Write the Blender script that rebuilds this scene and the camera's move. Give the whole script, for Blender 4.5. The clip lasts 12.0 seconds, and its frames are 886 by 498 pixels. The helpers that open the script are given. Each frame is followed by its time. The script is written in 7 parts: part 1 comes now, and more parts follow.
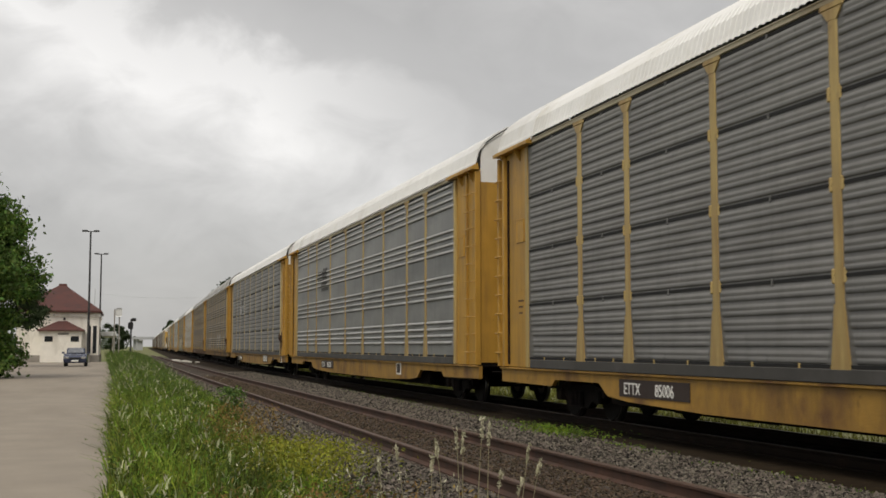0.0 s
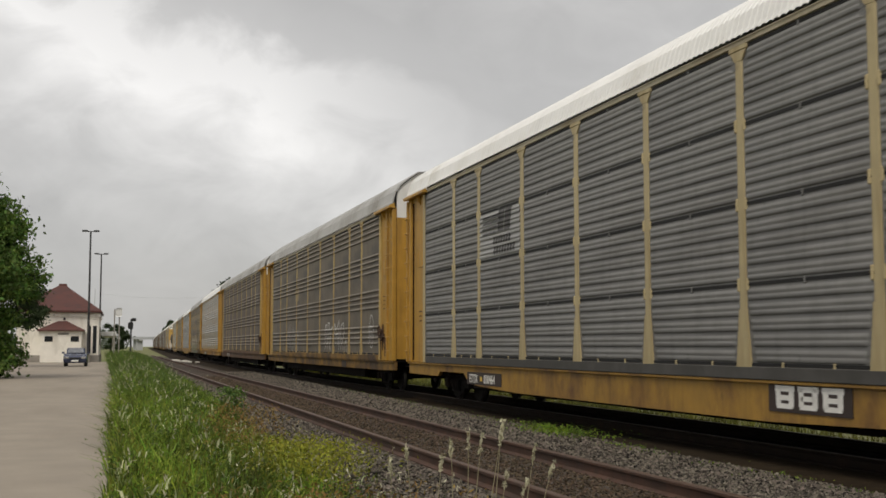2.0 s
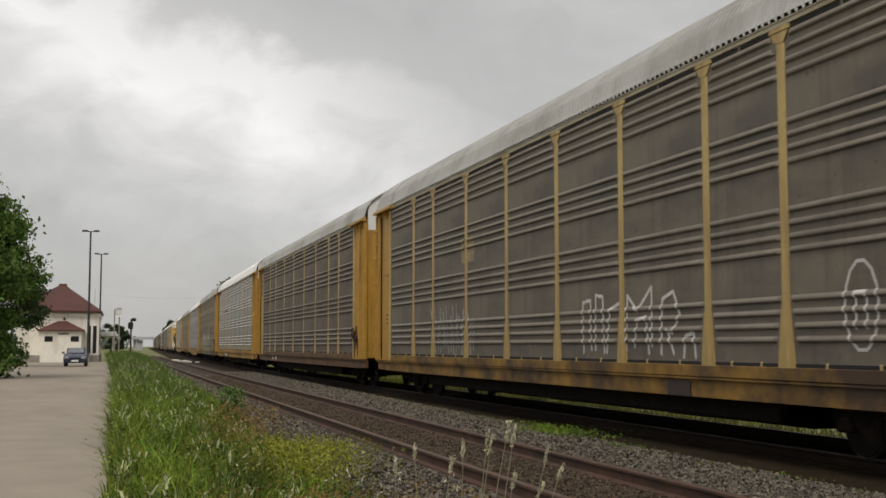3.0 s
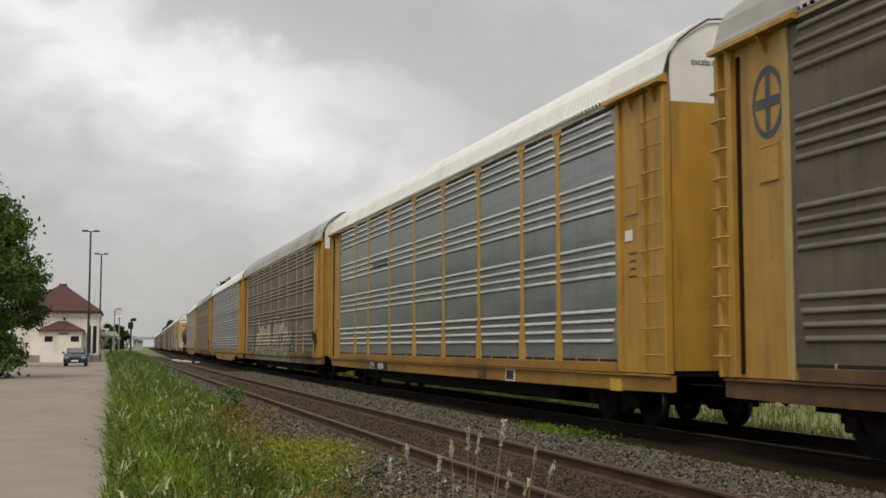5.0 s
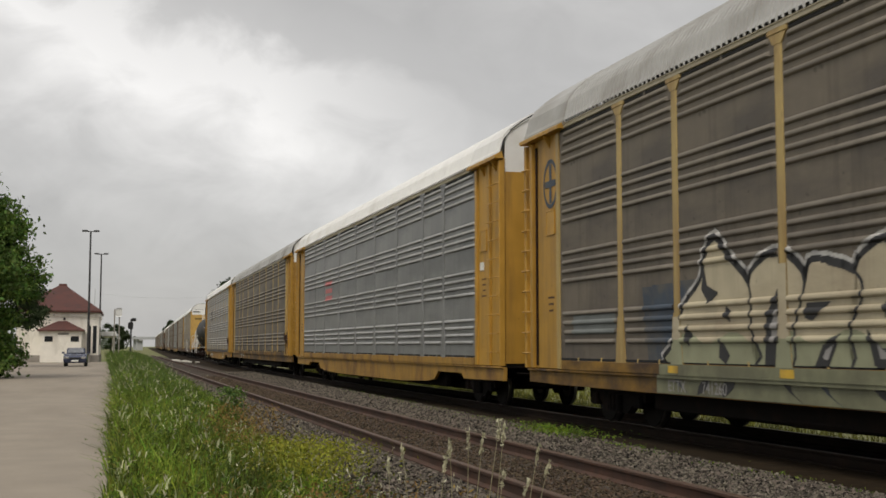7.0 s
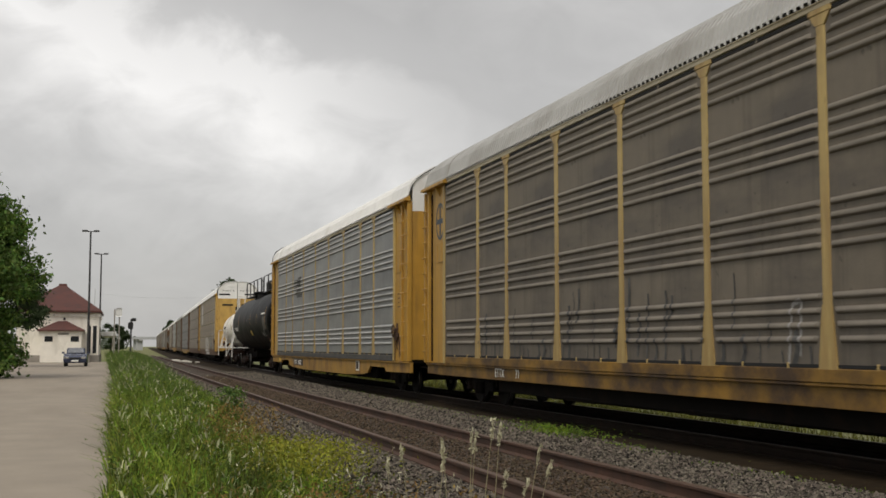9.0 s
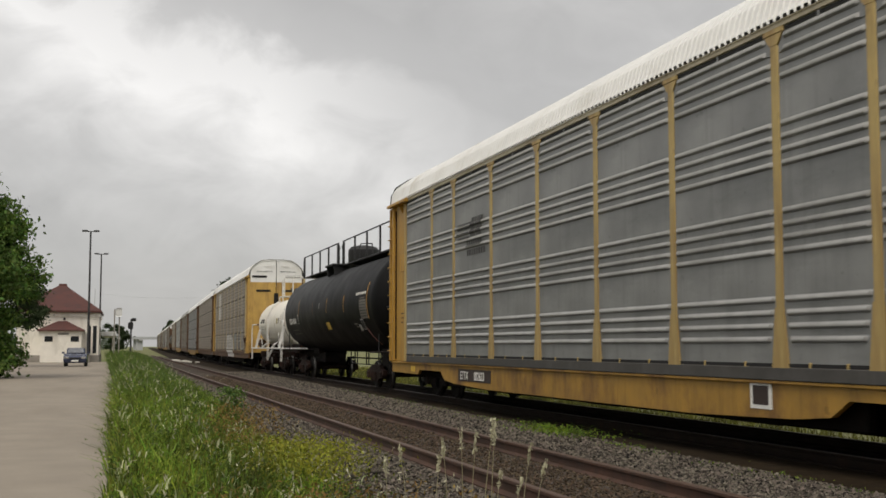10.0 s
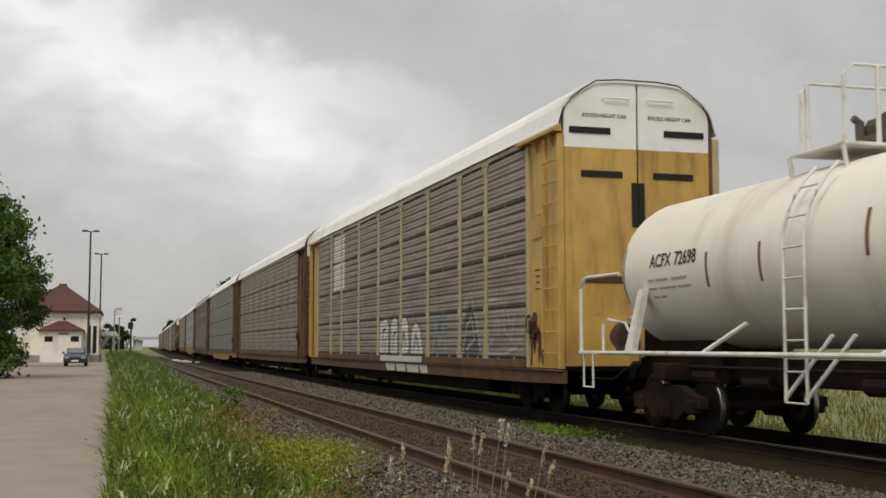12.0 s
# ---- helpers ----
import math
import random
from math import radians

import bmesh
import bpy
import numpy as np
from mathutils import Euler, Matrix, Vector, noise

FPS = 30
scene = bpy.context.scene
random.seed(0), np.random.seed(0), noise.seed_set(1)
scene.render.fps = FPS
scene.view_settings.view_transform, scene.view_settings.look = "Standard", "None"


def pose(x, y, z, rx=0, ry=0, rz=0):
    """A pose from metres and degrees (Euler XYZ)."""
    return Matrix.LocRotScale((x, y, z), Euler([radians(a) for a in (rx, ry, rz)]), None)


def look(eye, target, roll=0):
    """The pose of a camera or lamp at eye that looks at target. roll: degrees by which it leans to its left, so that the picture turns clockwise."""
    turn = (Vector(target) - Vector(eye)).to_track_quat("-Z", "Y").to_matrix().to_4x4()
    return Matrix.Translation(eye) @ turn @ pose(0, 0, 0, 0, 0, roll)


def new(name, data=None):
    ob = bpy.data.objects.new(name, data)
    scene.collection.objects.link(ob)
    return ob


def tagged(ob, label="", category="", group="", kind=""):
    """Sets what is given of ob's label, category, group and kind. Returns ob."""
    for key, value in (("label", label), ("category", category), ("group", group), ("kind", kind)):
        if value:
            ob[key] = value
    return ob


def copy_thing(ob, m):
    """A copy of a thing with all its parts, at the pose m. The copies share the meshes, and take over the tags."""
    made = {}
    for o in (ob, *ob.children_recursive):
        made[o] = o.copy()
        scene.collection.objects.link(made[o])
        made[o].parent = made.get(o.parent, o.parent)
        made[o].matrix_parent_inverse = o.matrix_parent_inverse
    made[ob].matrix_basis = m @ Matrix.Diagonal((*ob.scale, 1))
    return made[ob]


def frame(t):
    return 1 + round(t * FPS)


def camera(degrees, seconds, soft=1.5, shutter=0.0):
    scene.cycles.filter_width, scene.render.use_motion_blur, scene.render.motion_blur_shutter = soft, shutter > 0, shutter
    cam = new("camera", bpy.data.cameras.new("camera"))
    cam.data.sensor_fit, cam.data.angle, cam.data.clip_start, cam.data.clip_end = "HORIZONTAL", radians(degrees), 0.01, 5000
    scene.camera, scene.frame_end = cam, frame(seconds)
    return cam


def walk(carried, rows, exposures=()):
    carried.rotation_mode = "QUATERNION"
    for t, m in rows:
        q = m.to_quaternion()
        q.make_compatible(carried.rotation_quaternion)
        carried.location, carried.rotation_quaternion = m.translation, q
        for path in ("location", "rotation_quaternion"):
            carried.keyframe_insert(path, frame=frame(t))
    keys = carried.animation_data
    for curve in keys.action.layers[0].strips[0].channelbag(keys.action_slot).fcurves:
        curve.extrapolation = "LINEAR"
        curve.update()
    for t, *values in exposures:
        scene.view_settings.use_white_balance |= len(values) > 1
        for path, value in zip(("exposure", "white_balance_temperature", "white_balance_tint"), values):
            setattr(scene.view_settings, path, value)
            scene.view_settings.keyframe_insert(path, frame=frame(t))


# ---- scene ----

# The world: x to the right of the camera, y along the railway, z = 0 at the top of the rails.
TRACK_X = 9.14          # middle of the main track, 20 m ahead
EYE = (0.0, 0.0, 1.31)
cam = camera(40.95, 12.0, soft=1.6, shutter=0.05)
walk(cam, [(0.0, pose(*EYE, 90 + 4.68, 0, -15.11)), (12.0, pose(*EYE, 90 + 4.68, 0, -15.11))], exposures=[(0.0, 0.0, 6900, 10), (12.0, 0.0, 6900, 10)])


def drift(y):
    """How far the railway lies to the right of TRACK_X, at y: it runs slightly inwards, then bends away."""
    a = min(max(y - 40.0, 0.0), 70.0)
    return -0.018 * (y - 20.0) + 0.0348 * (a * a / 140.0 + max(y - 110.0, 0.0))


def bend(y):
    return -0.018 + 0.0348 * min(max(y - 40.0, 0.0), 70.0) / 70.0


# ---- light ----
world = bpy.data.worlds.new("overcast")
scene.world = world
world.use_nodes = True
wn, wl = world.node_tree.nodes, world.node_tree.links
wn.clear()


def wnode(kind, **values):
    n = wn.new(kind)
    for k, v in values.items():
        if k in n.inputs:
            n.inputs[k].default_value = v
    return n


def wmath(op, a, b):
    n = wn.new("ShaderNodeMath")
    n.operation = op
    for i, v in enumerate((a, b)):
        if isinstance(v, (int, float)):
            n.inputs[i].default_value = v
        else:
            wl.new(v, n.inputs[i])
    return n.outputs[0]


def wmix(fac, a, b):
    n = wn.new("ShaderNodeMix")
    n.data_type = "RGBA"
    for sock, v in ((n.inputs[0], fac), (n.inputs[6], a), (n.inputs[7], b)):
        if isinstance(v, (int, float, tuple)):
            sock.default_value = v
        else:
            wl.new(v, sock)
    return n.outputs[2]


SUN_EL, SUN_AZ = radians(54), radians(-146)
sky = wn.new("ShaderNodeTexSky")
sky.sky_type = "NISHITA"
sky.sun_disc = False
sky.sun_elevation, sky.sun_rotation = SUN_EL, SUN_AZ
coord = wn.new("ShaderNodeTexCoord")
sep = wn.new("ShaderNodeSeparateXYZ")
wl.new(coord.outputs["Generated"], sep.inputs[0])
up = wmath("MAXIMUM", sep.outputs[2], 0.0)
# cloud layer: slopes of the way against the railway's direction, sideways and up
ahead = wmath("ADD", wmath("ABSOLUTE", sep.outputs[1], 0.0), 0.08)
across = wmath("DIVIDE", sep.outputs[0], ahead)
rise = wmath("DIVIDE", up, ahead)
comb = wn.new("ShaderNodeCombineXYZ")
wl.new(across, comb.inputs[0])
wl.new(wmath("MULTIPLY", rise, 1.5), comb.inputs[1])
big = wnode("ShaderNodeTexNoise", Scale=4.5, Detail=5.0, Roughness=0.5, Distortion=0.3)
fine = wnode("ShaderNodeTexNoise", Scale=13.0, Detail=8.0, Roughness=0.55, Distortion=0.5)
for n in (big, fine):
    wl.new(comb.outputs[0], n.inputs["Vector"])
puff = wmath("ADD", wmath("MULTIPLY", wmath("SUBTRACT", big.outputs[0], 0.5), 0.19), wmath("MULTIPLY", wmath("SUBTRACT", fine.outputs[0], 0.5), 0.10))
# a bank of thinner, brighter cloud ends along a slanting edge; greyer cloud lies over it
level = wmath("ADD", wmath("ADD", rise, wmath("MULTIPLY", across, 0.36)), puff)
ramp = wn.new("ShaderNodeValToRGB")
stops = ((0.0, 0.55), (0.07, 0.57), (0.13, 0.65), (0.18, 0.80), (0.225, 0.97), (0.25, 0.90), (0.275, 0.62), (0.31, 0.53), (0.40, 0.50), (0.7, 0.60), (1.0, 0.60))
er = ramp.color_ramp.elements
er[0].position, er[0].color = 0.0, (0.54, 0.55, 0.57, 1)
er[1].position, er[1].color = 1.0, (0.62, 0.62, 0.625, 1)
for p, v in stops[1:-1]:
    e = er.new(p)
    e.color = (v * 0.985, v, v * 1.03, 1)
wl.new(level, ramp.inputs[0])
# an overcast sky is brighter overhead than at the horizon
lift = wmath("ADD", wmath("MULTIPLY", wmath("POWER", up, 1.5), 0.35), 0.92)
grain_light = wmath("ADD", wmath("ADD", wmath("MULTIPLY", wmath("SUBTRACT", big.outputs[0], 0.5), 0.35), wmath("MULTIPLY", wmath("SUBTRACT", fine.outputs[0], 0.5), 0.32)), 1.0)
scale = wn.new("ShaderNodeVectorMath")
scale.operation = "SCALE"
# the bright bank fades out sideways
fade = wmath("MULTIPLY", wmath("MINIMUM", wmath("MAXIMUM", wmath("SUBTRACT", across, 0.11), 0.0), 0.17), 4.2)
wl.new(wmix(fade, ramp.outputs[0], (0.560, 0.568, 0.585, 1)), scale.inputs[0])
wl.new(wmath("MULTIPLY", lift, grain_light), scale.inputs["Scale"])
dim = wn.new("ShaderNodeVectorMath")
dim.operation = "SCALE"
wl.new(sky.outputs[0], dim.inputs[0])
dim.inputs["Scale"].default_value = 0.1
back = wn.new("ShaderNodeBackground")
wl.new(wmix(0.93, dim.outputs[0], scale.outputs[0]), back.inputs[0])
back.inputs[1].default_value = 1.0
wout = wn.new("ShaderNodeOutputWorld")
wl.new(back.outputs[0], wout.inputs[0])

sun_data = bpy.data.lights.new("sun", "SUN")
sun_data.energy, sun_data.angle, sun_data.color = 1.65, radians(24), (1.0, 0.955, 0.89)
sun = new("sun", sun_data)
sun.matrix_world = look((math.sin(SUN_AZ) * 80, math.cos(SUN_AZ) * 80, 80 * math.tan(SUN_EL)), (0, 0, 0))


# ---- materials ----
def material(name, base, rough=0.6, metal=0.0, var=0.25, scale=3.0, dirt=None, dirt_amount=0.0, dirt_scale=1.2,
             stretch=(1, 1, 1), bump=0.0, bump_scale=60.0, per_object=0.0, spec=0.5, streak=0.0):
    """A surface with fine grain and larger stains. dirt: the colour of the stains; stretch: of the stains along x, y, z."""
    m = bpy.data.materials.new(name)
    m.use_nodes = True
    nodes, links = m.node_tree.nodes, m.node_tree.links
    bsdf = nodes["Principled BSDF"]
    tc = nodes.new("ShaderNodeTexCoord")
    grain = nodes.new("ShaderNodeTexNoise")
    grain.inputs["Scale"].default_value, grain.inputs["Detail"].default_value = scale, 6.0
    links.new(tc.outputs["Object"], grain.inputs["Vector"])

    def mix(fac, a, b, blend="MIX"):
        n = nodes.new("ShaderNodeMix")
        n.data_type, n.blend_type = "RGBA", blend
        for sock, v in ((n.inputs[0], fac), (n.inputs[6], a), (n.inputs[7], b)):
            if isinstance(v, (int, float, tuple)):
                sock.default_value = v
            else:
                links.new(v, sock)
        return n.outputs[2]

    def spread(value, lo, hi):
        n = nodes.new("ShaderNodeMapRange")
        n.inputs[1].default_value, n.inputs[2].default_value = lo, hi
        links.new(value, n.inputs[0])
        return n.outputs[0]

    dark = tuple(c * (1 - var) for c in base) + (1,)
    light = tuple(min(c * (1 + var), 0.95) for c in base) + (1,)
    colour = mix(spread(grain.outputs[0], 0.3, 0.7), dark, light)
    if dirt:
        mp = nodes.new("ShaderNodeMapping")
        mp.inputs["Scale"].default_value = stretch
        links.new(tc.outputs["Object"], mp.inputs["Vector"])
        stain = nodes.new("ShaderNodeTexNoise")
        stain.inputs["Scale"].default_value, stain.inputs["Detail"].default_value, stain.inputs["Roughness"].default_value = dirt_scale, 7.0, 0.62
        links.new(mp.outputs[0], stain.inputs["Vector"])
        lo = 0.66 - 0.42 * dirt_amount
        colour = mix(spread(stain.outputs[0], lo, lo + 0.22), colour, tuple(dirt) + (1,))
    if streak:
        # runs of grime down the sheet, and small dark spots
        down = nodes.new("ShaderNodeMapping")
        down.inputs["Scale"].default_value = (1, 5.0, 0.35)
        links.new(tc.outputs["Object"], down.inputs["Vector"])
        runs = nodes.new("ShaderNodeTexNoise")
        runs.inputs["Scale"].default_value, runs.inputs["Detail"].default_value, runs.inputs["Roughness"].default_value = 1.0, 6.0, 0.6
        links.new(down.outputs[0], runs.inputs["Vector"])
        spots = nodes.new("ShaderNodeTexNoise")
        spots.inputs["Scale"].default_value, spots.inputs["Detail"].default_value = 5.0, 2.0
        links.new(tc.outputs["Object"], spots.inputs["Vector"])
        both = nodes.new("ShaderNodeMath")
        both.operation = "MAXIMUM"
        links.new(spread(runs.outputs[0], 0.54, 0.74), both.inputs[0])
        links.new(spread(spots.outputs[0], 0.69, 0.73), both.inputs[1])
        amount = nodes.new("ShaderNodeMath")
        amount.operation = "MULTIPLY"
        links.new(both.outputs[0], amount.inputs[0])
        amount.inputs[1].default_value = streak
        colour = mix(amount.outputs[0], colour, tuple(c * 0.35 for c in base) + (1,))
    if per_object:
        info = nodes.new("ShaderNodeObjectInfo")
        hsv = nodes.new("ShaderNodeHueSaturation")
        vary = nodes.new("ShaderNodeMapRange")
        vary.inputs[3].default_value, vary.inputs[4].default_value = 1 - per_object, 1 + per_object
        links.new(info.outputs["Random"], vary.inputs[0])
        links.new(vary.outputs[0], hsv.inputs["Value"])
        links.new(colour, hsv.inputs["Color"])
        colour = hsv.outputs[0]
    links.new(colour, bsdf.inputs["Base Color"])
    bsdf.inputs["Metallic"].default_value = metal
    bsdf.inputs["Specular IOR Level"].default_value = spec
    links.new(spread(grain.outputs[0], -0.5, 1.5), bsdf.inputs["Roughness"])
    rmap = nodes.new("ShaderNodeMapRange")
    rmap.inputs[3].default_value, rmap.inputs[4].default_value = max(rough - 0.12, 0.05), min(rough + 0.12, 1.0)
    links.new(grain.outputs[0], rmap.inputs[0])
    links.new(rmap.outputs[0], bsdf.inputs["Roughness"])
    if bump:
        fine_noise = nodes.new("ShaderNodeTexNoise")
        fine_noise.inputs["Scale"].default_value, fine_noise.inputs["Detail"].default_value = bump_scale, 5.0
        links.new(tc.outputs["Object"], fine_noise.inputs["Vector"])
        bp = nodes.new("ShaderNodeBump")
        bp.inputs["Strength"].default_value, bp.inputs["Distance"].default_value = bump, 0.02
        links.new(fine_noise.outputs[0], bp.inputs["Height"])
        links.new(bp.outputs[0], bsdf.inputs["Normal"])
    return m


RUST = (0.085, 0.04, 0.018)
yellow = material("yellow_paint", (0.455, 0.252, 0.040), 0.5, 0, 0.12, 2.0, (0.26, 0.145, 0.04), 0.36, 0.9, (3, 3, 0.35), 0.15, 40, 0.06, streak=0.30)
yellow_pale = material("pale_mustard_paint", (0.52, 0.325, 0.085), 0.5, 0, 0.12, 2.0, (0.30, 0.17, 0.05), 0.42, 1.1, (3, 3, 0.5), 0.15, 40, 0.06, streak=0.35)
yellow_worn = material("worn_yellow_paint", (0.35, 0.195, 0.034), 0.6, 0, 0.16, 3.0, (0.13, 0.06, 0.02), 0.46, 1.3, (2, 1, 0.6), 0.2, 40, 0.06, streak=0.50)
yellow_dark = material("rusty_yellow_paint", (0.15, 0.077, 0.026), 0.65, 0, 0.2, 3.0, RUST, 0.75, 1.3, (2, 1, 0.6), 0.2, 40, 0.06)
yellow_grimy = material("grimy_yellow_paint", (0.25, 0.135, 0.02), 0.65, 0, 0.25, 2.0, (0.055, 0.03, 0.014), 0.66, 1.7, (1, 0.6, 0.8), 0.2, 40)
yellow_sill = material("yellow_sill_paint", (0.34, 0.175, 0.022), 0.6, 0, 0.14, 1.5, (0.19, 0.095, 0.018), 0.5, 0.7, (1, 0.5, 1.2), 0.15, 40, 0.05, streak=0.35)
cream = material("cream_post_paint", (0.43, 0.315, 0.12), 0.55, 0, 0.12, 3.0, (0.30, 0.19, 0.07), 0.5, 1.5, (3, 3, 0.3), 0.1, 40, 0.05, streak=0.30)
cream_pale = material("pale_cream_post_paint", (0.44, 0.36, 0.20), 0.55, 0, 0.1, 3.0, (0.33, 0.25, 0.12), 0.4, 1.5, (3, 3, 0.3), 0.1, 40, 0.05, streak=0.30)
white_roof = material("white_roof_paint", (0.79, 0.79, 0.775), 0.5, 0, 0.05, 2.0, (0.55, 0.53, 0.48), 0.35, 0.5, (1, 1, 1), 0.0, 40, 0.04, streak=0.12)
grey_roof = material("grey_weathered_roof", (0.40, 0.40, 0.39), 0.6, 0, 0.08, 2.0, (0.28, 0.27, 0.25), 0.5, 0.6)
silver = material("galvanised_steel_bright", (0.33, 0.352, 0.345), 0.36, 0.75, 0.14, 1.6, (0.20, 0.222, 0.218), 0.55, 0.8, (1, 0.22, 3.0), 0.08, 30, 0.03, streak=0.35)
silver_mid = material("galvanised_steel", (0.25, 0.253, 0.25), 0.42, 0.3, 0.2, 1.1, (0.165, 0.17, 0.17), 0.5, 0.8, (1, 0.4, 1.6), 0.08, 30, 0.03, streak=0.35)
silver_plain = material("grey_painted_steel", (0.165, 0.163, 0.158), 0.55, 0.1, 0.12, 2.0, (0.115, 0.112, 0.108), 0.5, 0.8, (1, 0.4, 1.6), 0.08, 30, 0.03, streak=0.35)
dirty = material("grimy_grey_steel", (0.158, 0.134, 0.104), 0.62, 0.1, 0.14, 2.5, (0.095, 0.082, 0.07), 0.6, 0.9, (1, 0.4, 1.2), 0.1, 30, 0.04, streak=0.60)
brownish = material("brown_stained_steel", (0.245, 0.212, 0.172), 0.65, 0.05, 0.14, 2.5, (0.165, 0.135, 0.105), 0.6, 0.9, (1, 0.4, 1.2), 0.1, 30, 0.04, streak=0.60)
dark_brown = material("dark_brown_stained_steel", (0.13, 0.107, 0.087), 0.65, 0.05, 0.14, 2.5, (0.085, 0.067, 0.053), 0.6, 0.9, (1, 0.4, 1.2), 0.1, 30, 0.04, streak=0.6)
# rib crests are paler: the sky's highlight on them is put into the colour
SKY_LIT_RIB = {
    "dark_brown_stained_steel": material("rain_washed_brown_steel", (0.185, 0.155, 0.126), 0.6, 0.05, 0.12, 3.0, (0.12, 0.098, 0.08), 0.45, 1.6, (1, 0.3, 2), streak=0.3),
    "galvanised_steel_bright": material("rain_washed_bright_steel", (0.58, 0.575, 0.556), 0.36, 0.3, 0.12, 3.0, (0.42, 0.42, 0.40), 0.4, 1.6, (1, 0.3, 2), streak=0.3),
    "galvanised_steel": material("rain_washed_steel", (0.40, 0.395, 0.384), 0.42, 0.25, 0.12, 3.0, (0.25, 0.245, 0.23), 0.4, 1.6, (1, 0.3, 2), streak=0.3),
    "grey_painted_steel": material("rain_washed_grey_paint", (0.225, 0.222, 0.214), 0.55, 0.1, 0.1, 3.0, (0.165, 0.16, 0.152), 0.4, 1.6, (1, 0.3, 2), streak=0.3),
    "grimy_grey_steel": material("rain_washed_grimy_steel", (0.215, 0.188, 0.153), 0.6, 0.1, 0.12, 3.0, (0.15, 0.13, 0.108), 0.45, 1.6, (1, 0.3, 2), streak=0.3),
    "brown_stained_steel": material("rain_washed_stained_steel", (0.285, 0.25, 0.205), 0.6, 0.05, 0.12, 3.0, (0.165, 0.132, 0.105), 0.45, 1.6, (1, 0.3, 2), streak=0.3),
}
rub_grey = material("grey_sill_band", (0.055, 0.052, 0.047), 0.7, 0, 0.15, 4.0, (0.08, 0.075, 0.07), 0.5, 1.5)
black_gap = material("dark_slot", (0.012, 0.012, 0.012), 0.9, 0, 0.1)
# truck, wheel and underframe steel is coloured near-black for the shade under the wagons
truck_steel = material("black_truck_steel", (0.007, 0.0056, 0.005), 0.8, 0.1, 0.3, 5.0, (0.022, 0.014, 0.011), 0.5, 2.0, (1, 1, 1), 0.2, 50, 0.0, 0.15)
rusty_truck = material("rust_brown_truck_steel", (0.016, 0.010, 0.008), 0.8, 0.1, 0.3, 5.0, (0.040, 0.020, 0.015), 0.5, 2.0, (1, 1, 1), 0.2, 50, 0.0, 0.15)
tread_steel = material("polished_tread_steel", (0.24, 0.23, 0.22), 0.35, 0.9, 0.1, 6.0)
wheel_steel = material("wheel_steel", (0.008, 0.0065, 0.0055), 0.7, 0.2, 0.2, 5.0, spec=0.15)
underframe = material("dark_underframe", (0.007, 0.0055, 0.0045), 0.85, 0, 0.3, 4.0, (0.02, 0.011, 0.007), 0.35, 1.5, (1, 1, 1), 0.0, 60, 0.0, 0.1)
dark_seal = material("black_rubber_seal", (0.02, 0.02, 0.02), 0.7, 0, 0.2)
white_paint = material("white_letter_paint", (0.75, 0.74, 0.70), 0.6, 0, 0.08, 8.0)
black_paint = material("black_letter_paint", (0.03, 0.03, 0.032), 0.6, 0, 0.15, 8.0)


# ---- mesh helpers ----
meshes = {}


def box(bm, x0, x1, y0, y1, z0, z1, bevel=0.0):
    """Add a box, with its upright and level edges cut by bevel."""
    v = bmesh.ops.create_cube(bm, size=1.0)["verts"]
    for w in v:
        w.co = Vector(((x0 + x1) / 2 + w.co.x * (x1 - x0), (y0 + y1) / 2 + w.co.y * (y1 - y0), (z0 + z1) / 2 + w.co.z * (z1 - z0)))
    if bevel:
        edges = list({e for w in v for e in w.link_edges})
        bmesh.ops.bevel(bm, geom=edges, offset=bevel, segments=1, affect="EDGES")


def tube(bm, points, radius, sides=8, closed_ends=True):
    """A round bar along points."""
    rings = []
    n = len(points)
    for i, p in enumerate(points):
        p = Vector(p)
        ahead = Vector(points[min(i + 1, n - 1)]) - Vector(points[max(i - 1, 0)])
        ahead.normalize()
        side = ahead.cross(Vector((0, 0, 1)) if abs(ahead.z) < 0.9 else Vector((1, 0, 0))).normalized()
        top = side.cross(ahead)
        r = radius[i] if isinstance(radius, (list, tuple)) else radius
        rings.append([bm.verts.new(p + side * r * math.cos(a) + top * r * math.sin(a)) for a in (2 * math.pi * k / sides for k in range(sides))])
    for a, b in zip(rings, rings[1:]):
        for k in range(sides):
            bm.faces.new((a[k], a[(k + 1) % sides], b[(k + 1) % sides], b[k]))
    if closed_ends:
        bm.faces.new(rings[0][::-1])
        bm.faces.new(rings[-1])


def prism(bm, outline, axis, a, b):
    """Push a flat outline out along an axis (0 x, 1 y, 2 z) from a to b."""
    def at(p, c):
        q = list(p)
        q.insert(axis, c)
        return bm.verts.new(q)
    lo, hi = [at(p, a) for p in outline], [at(p, b) for p in outline]
    n = len(outline)
    bm.faces.new(lo)
    bm.faces.new(hi[::-1])
    for i in range(n):
        bm.faces.new((lo[i], hi[i], hi[(i + 1) % n], lo[(i + 1) % n]))


def spin(bm, profile, axis=1, sides=32, centre=(0, 0)):
    """Turn a profile of (along, radius) round the axis y or x."""
    rings = []
    for along, r in profile:
        ring = []
        for k in range(sides):
            a = 2 * math.pi * k / sides
            u, w = centre[0] + r * math.cos(a), centre[1] + r * math.sin(a)
            ring.append(bm.verts.new((u, along, w) if axis == 1 else (along, u, w)))
        rings.append(ring)
    for p, q in zip(rings, rings[1:]):
        for k in range(sides):
            bm.faces.new((p[k], p[(k + 1) % sides], q[(k + 1) % sides], q[k]))
    bm.faces.new(rings[0][::-1])
    bm.faces.new(rings[-1])


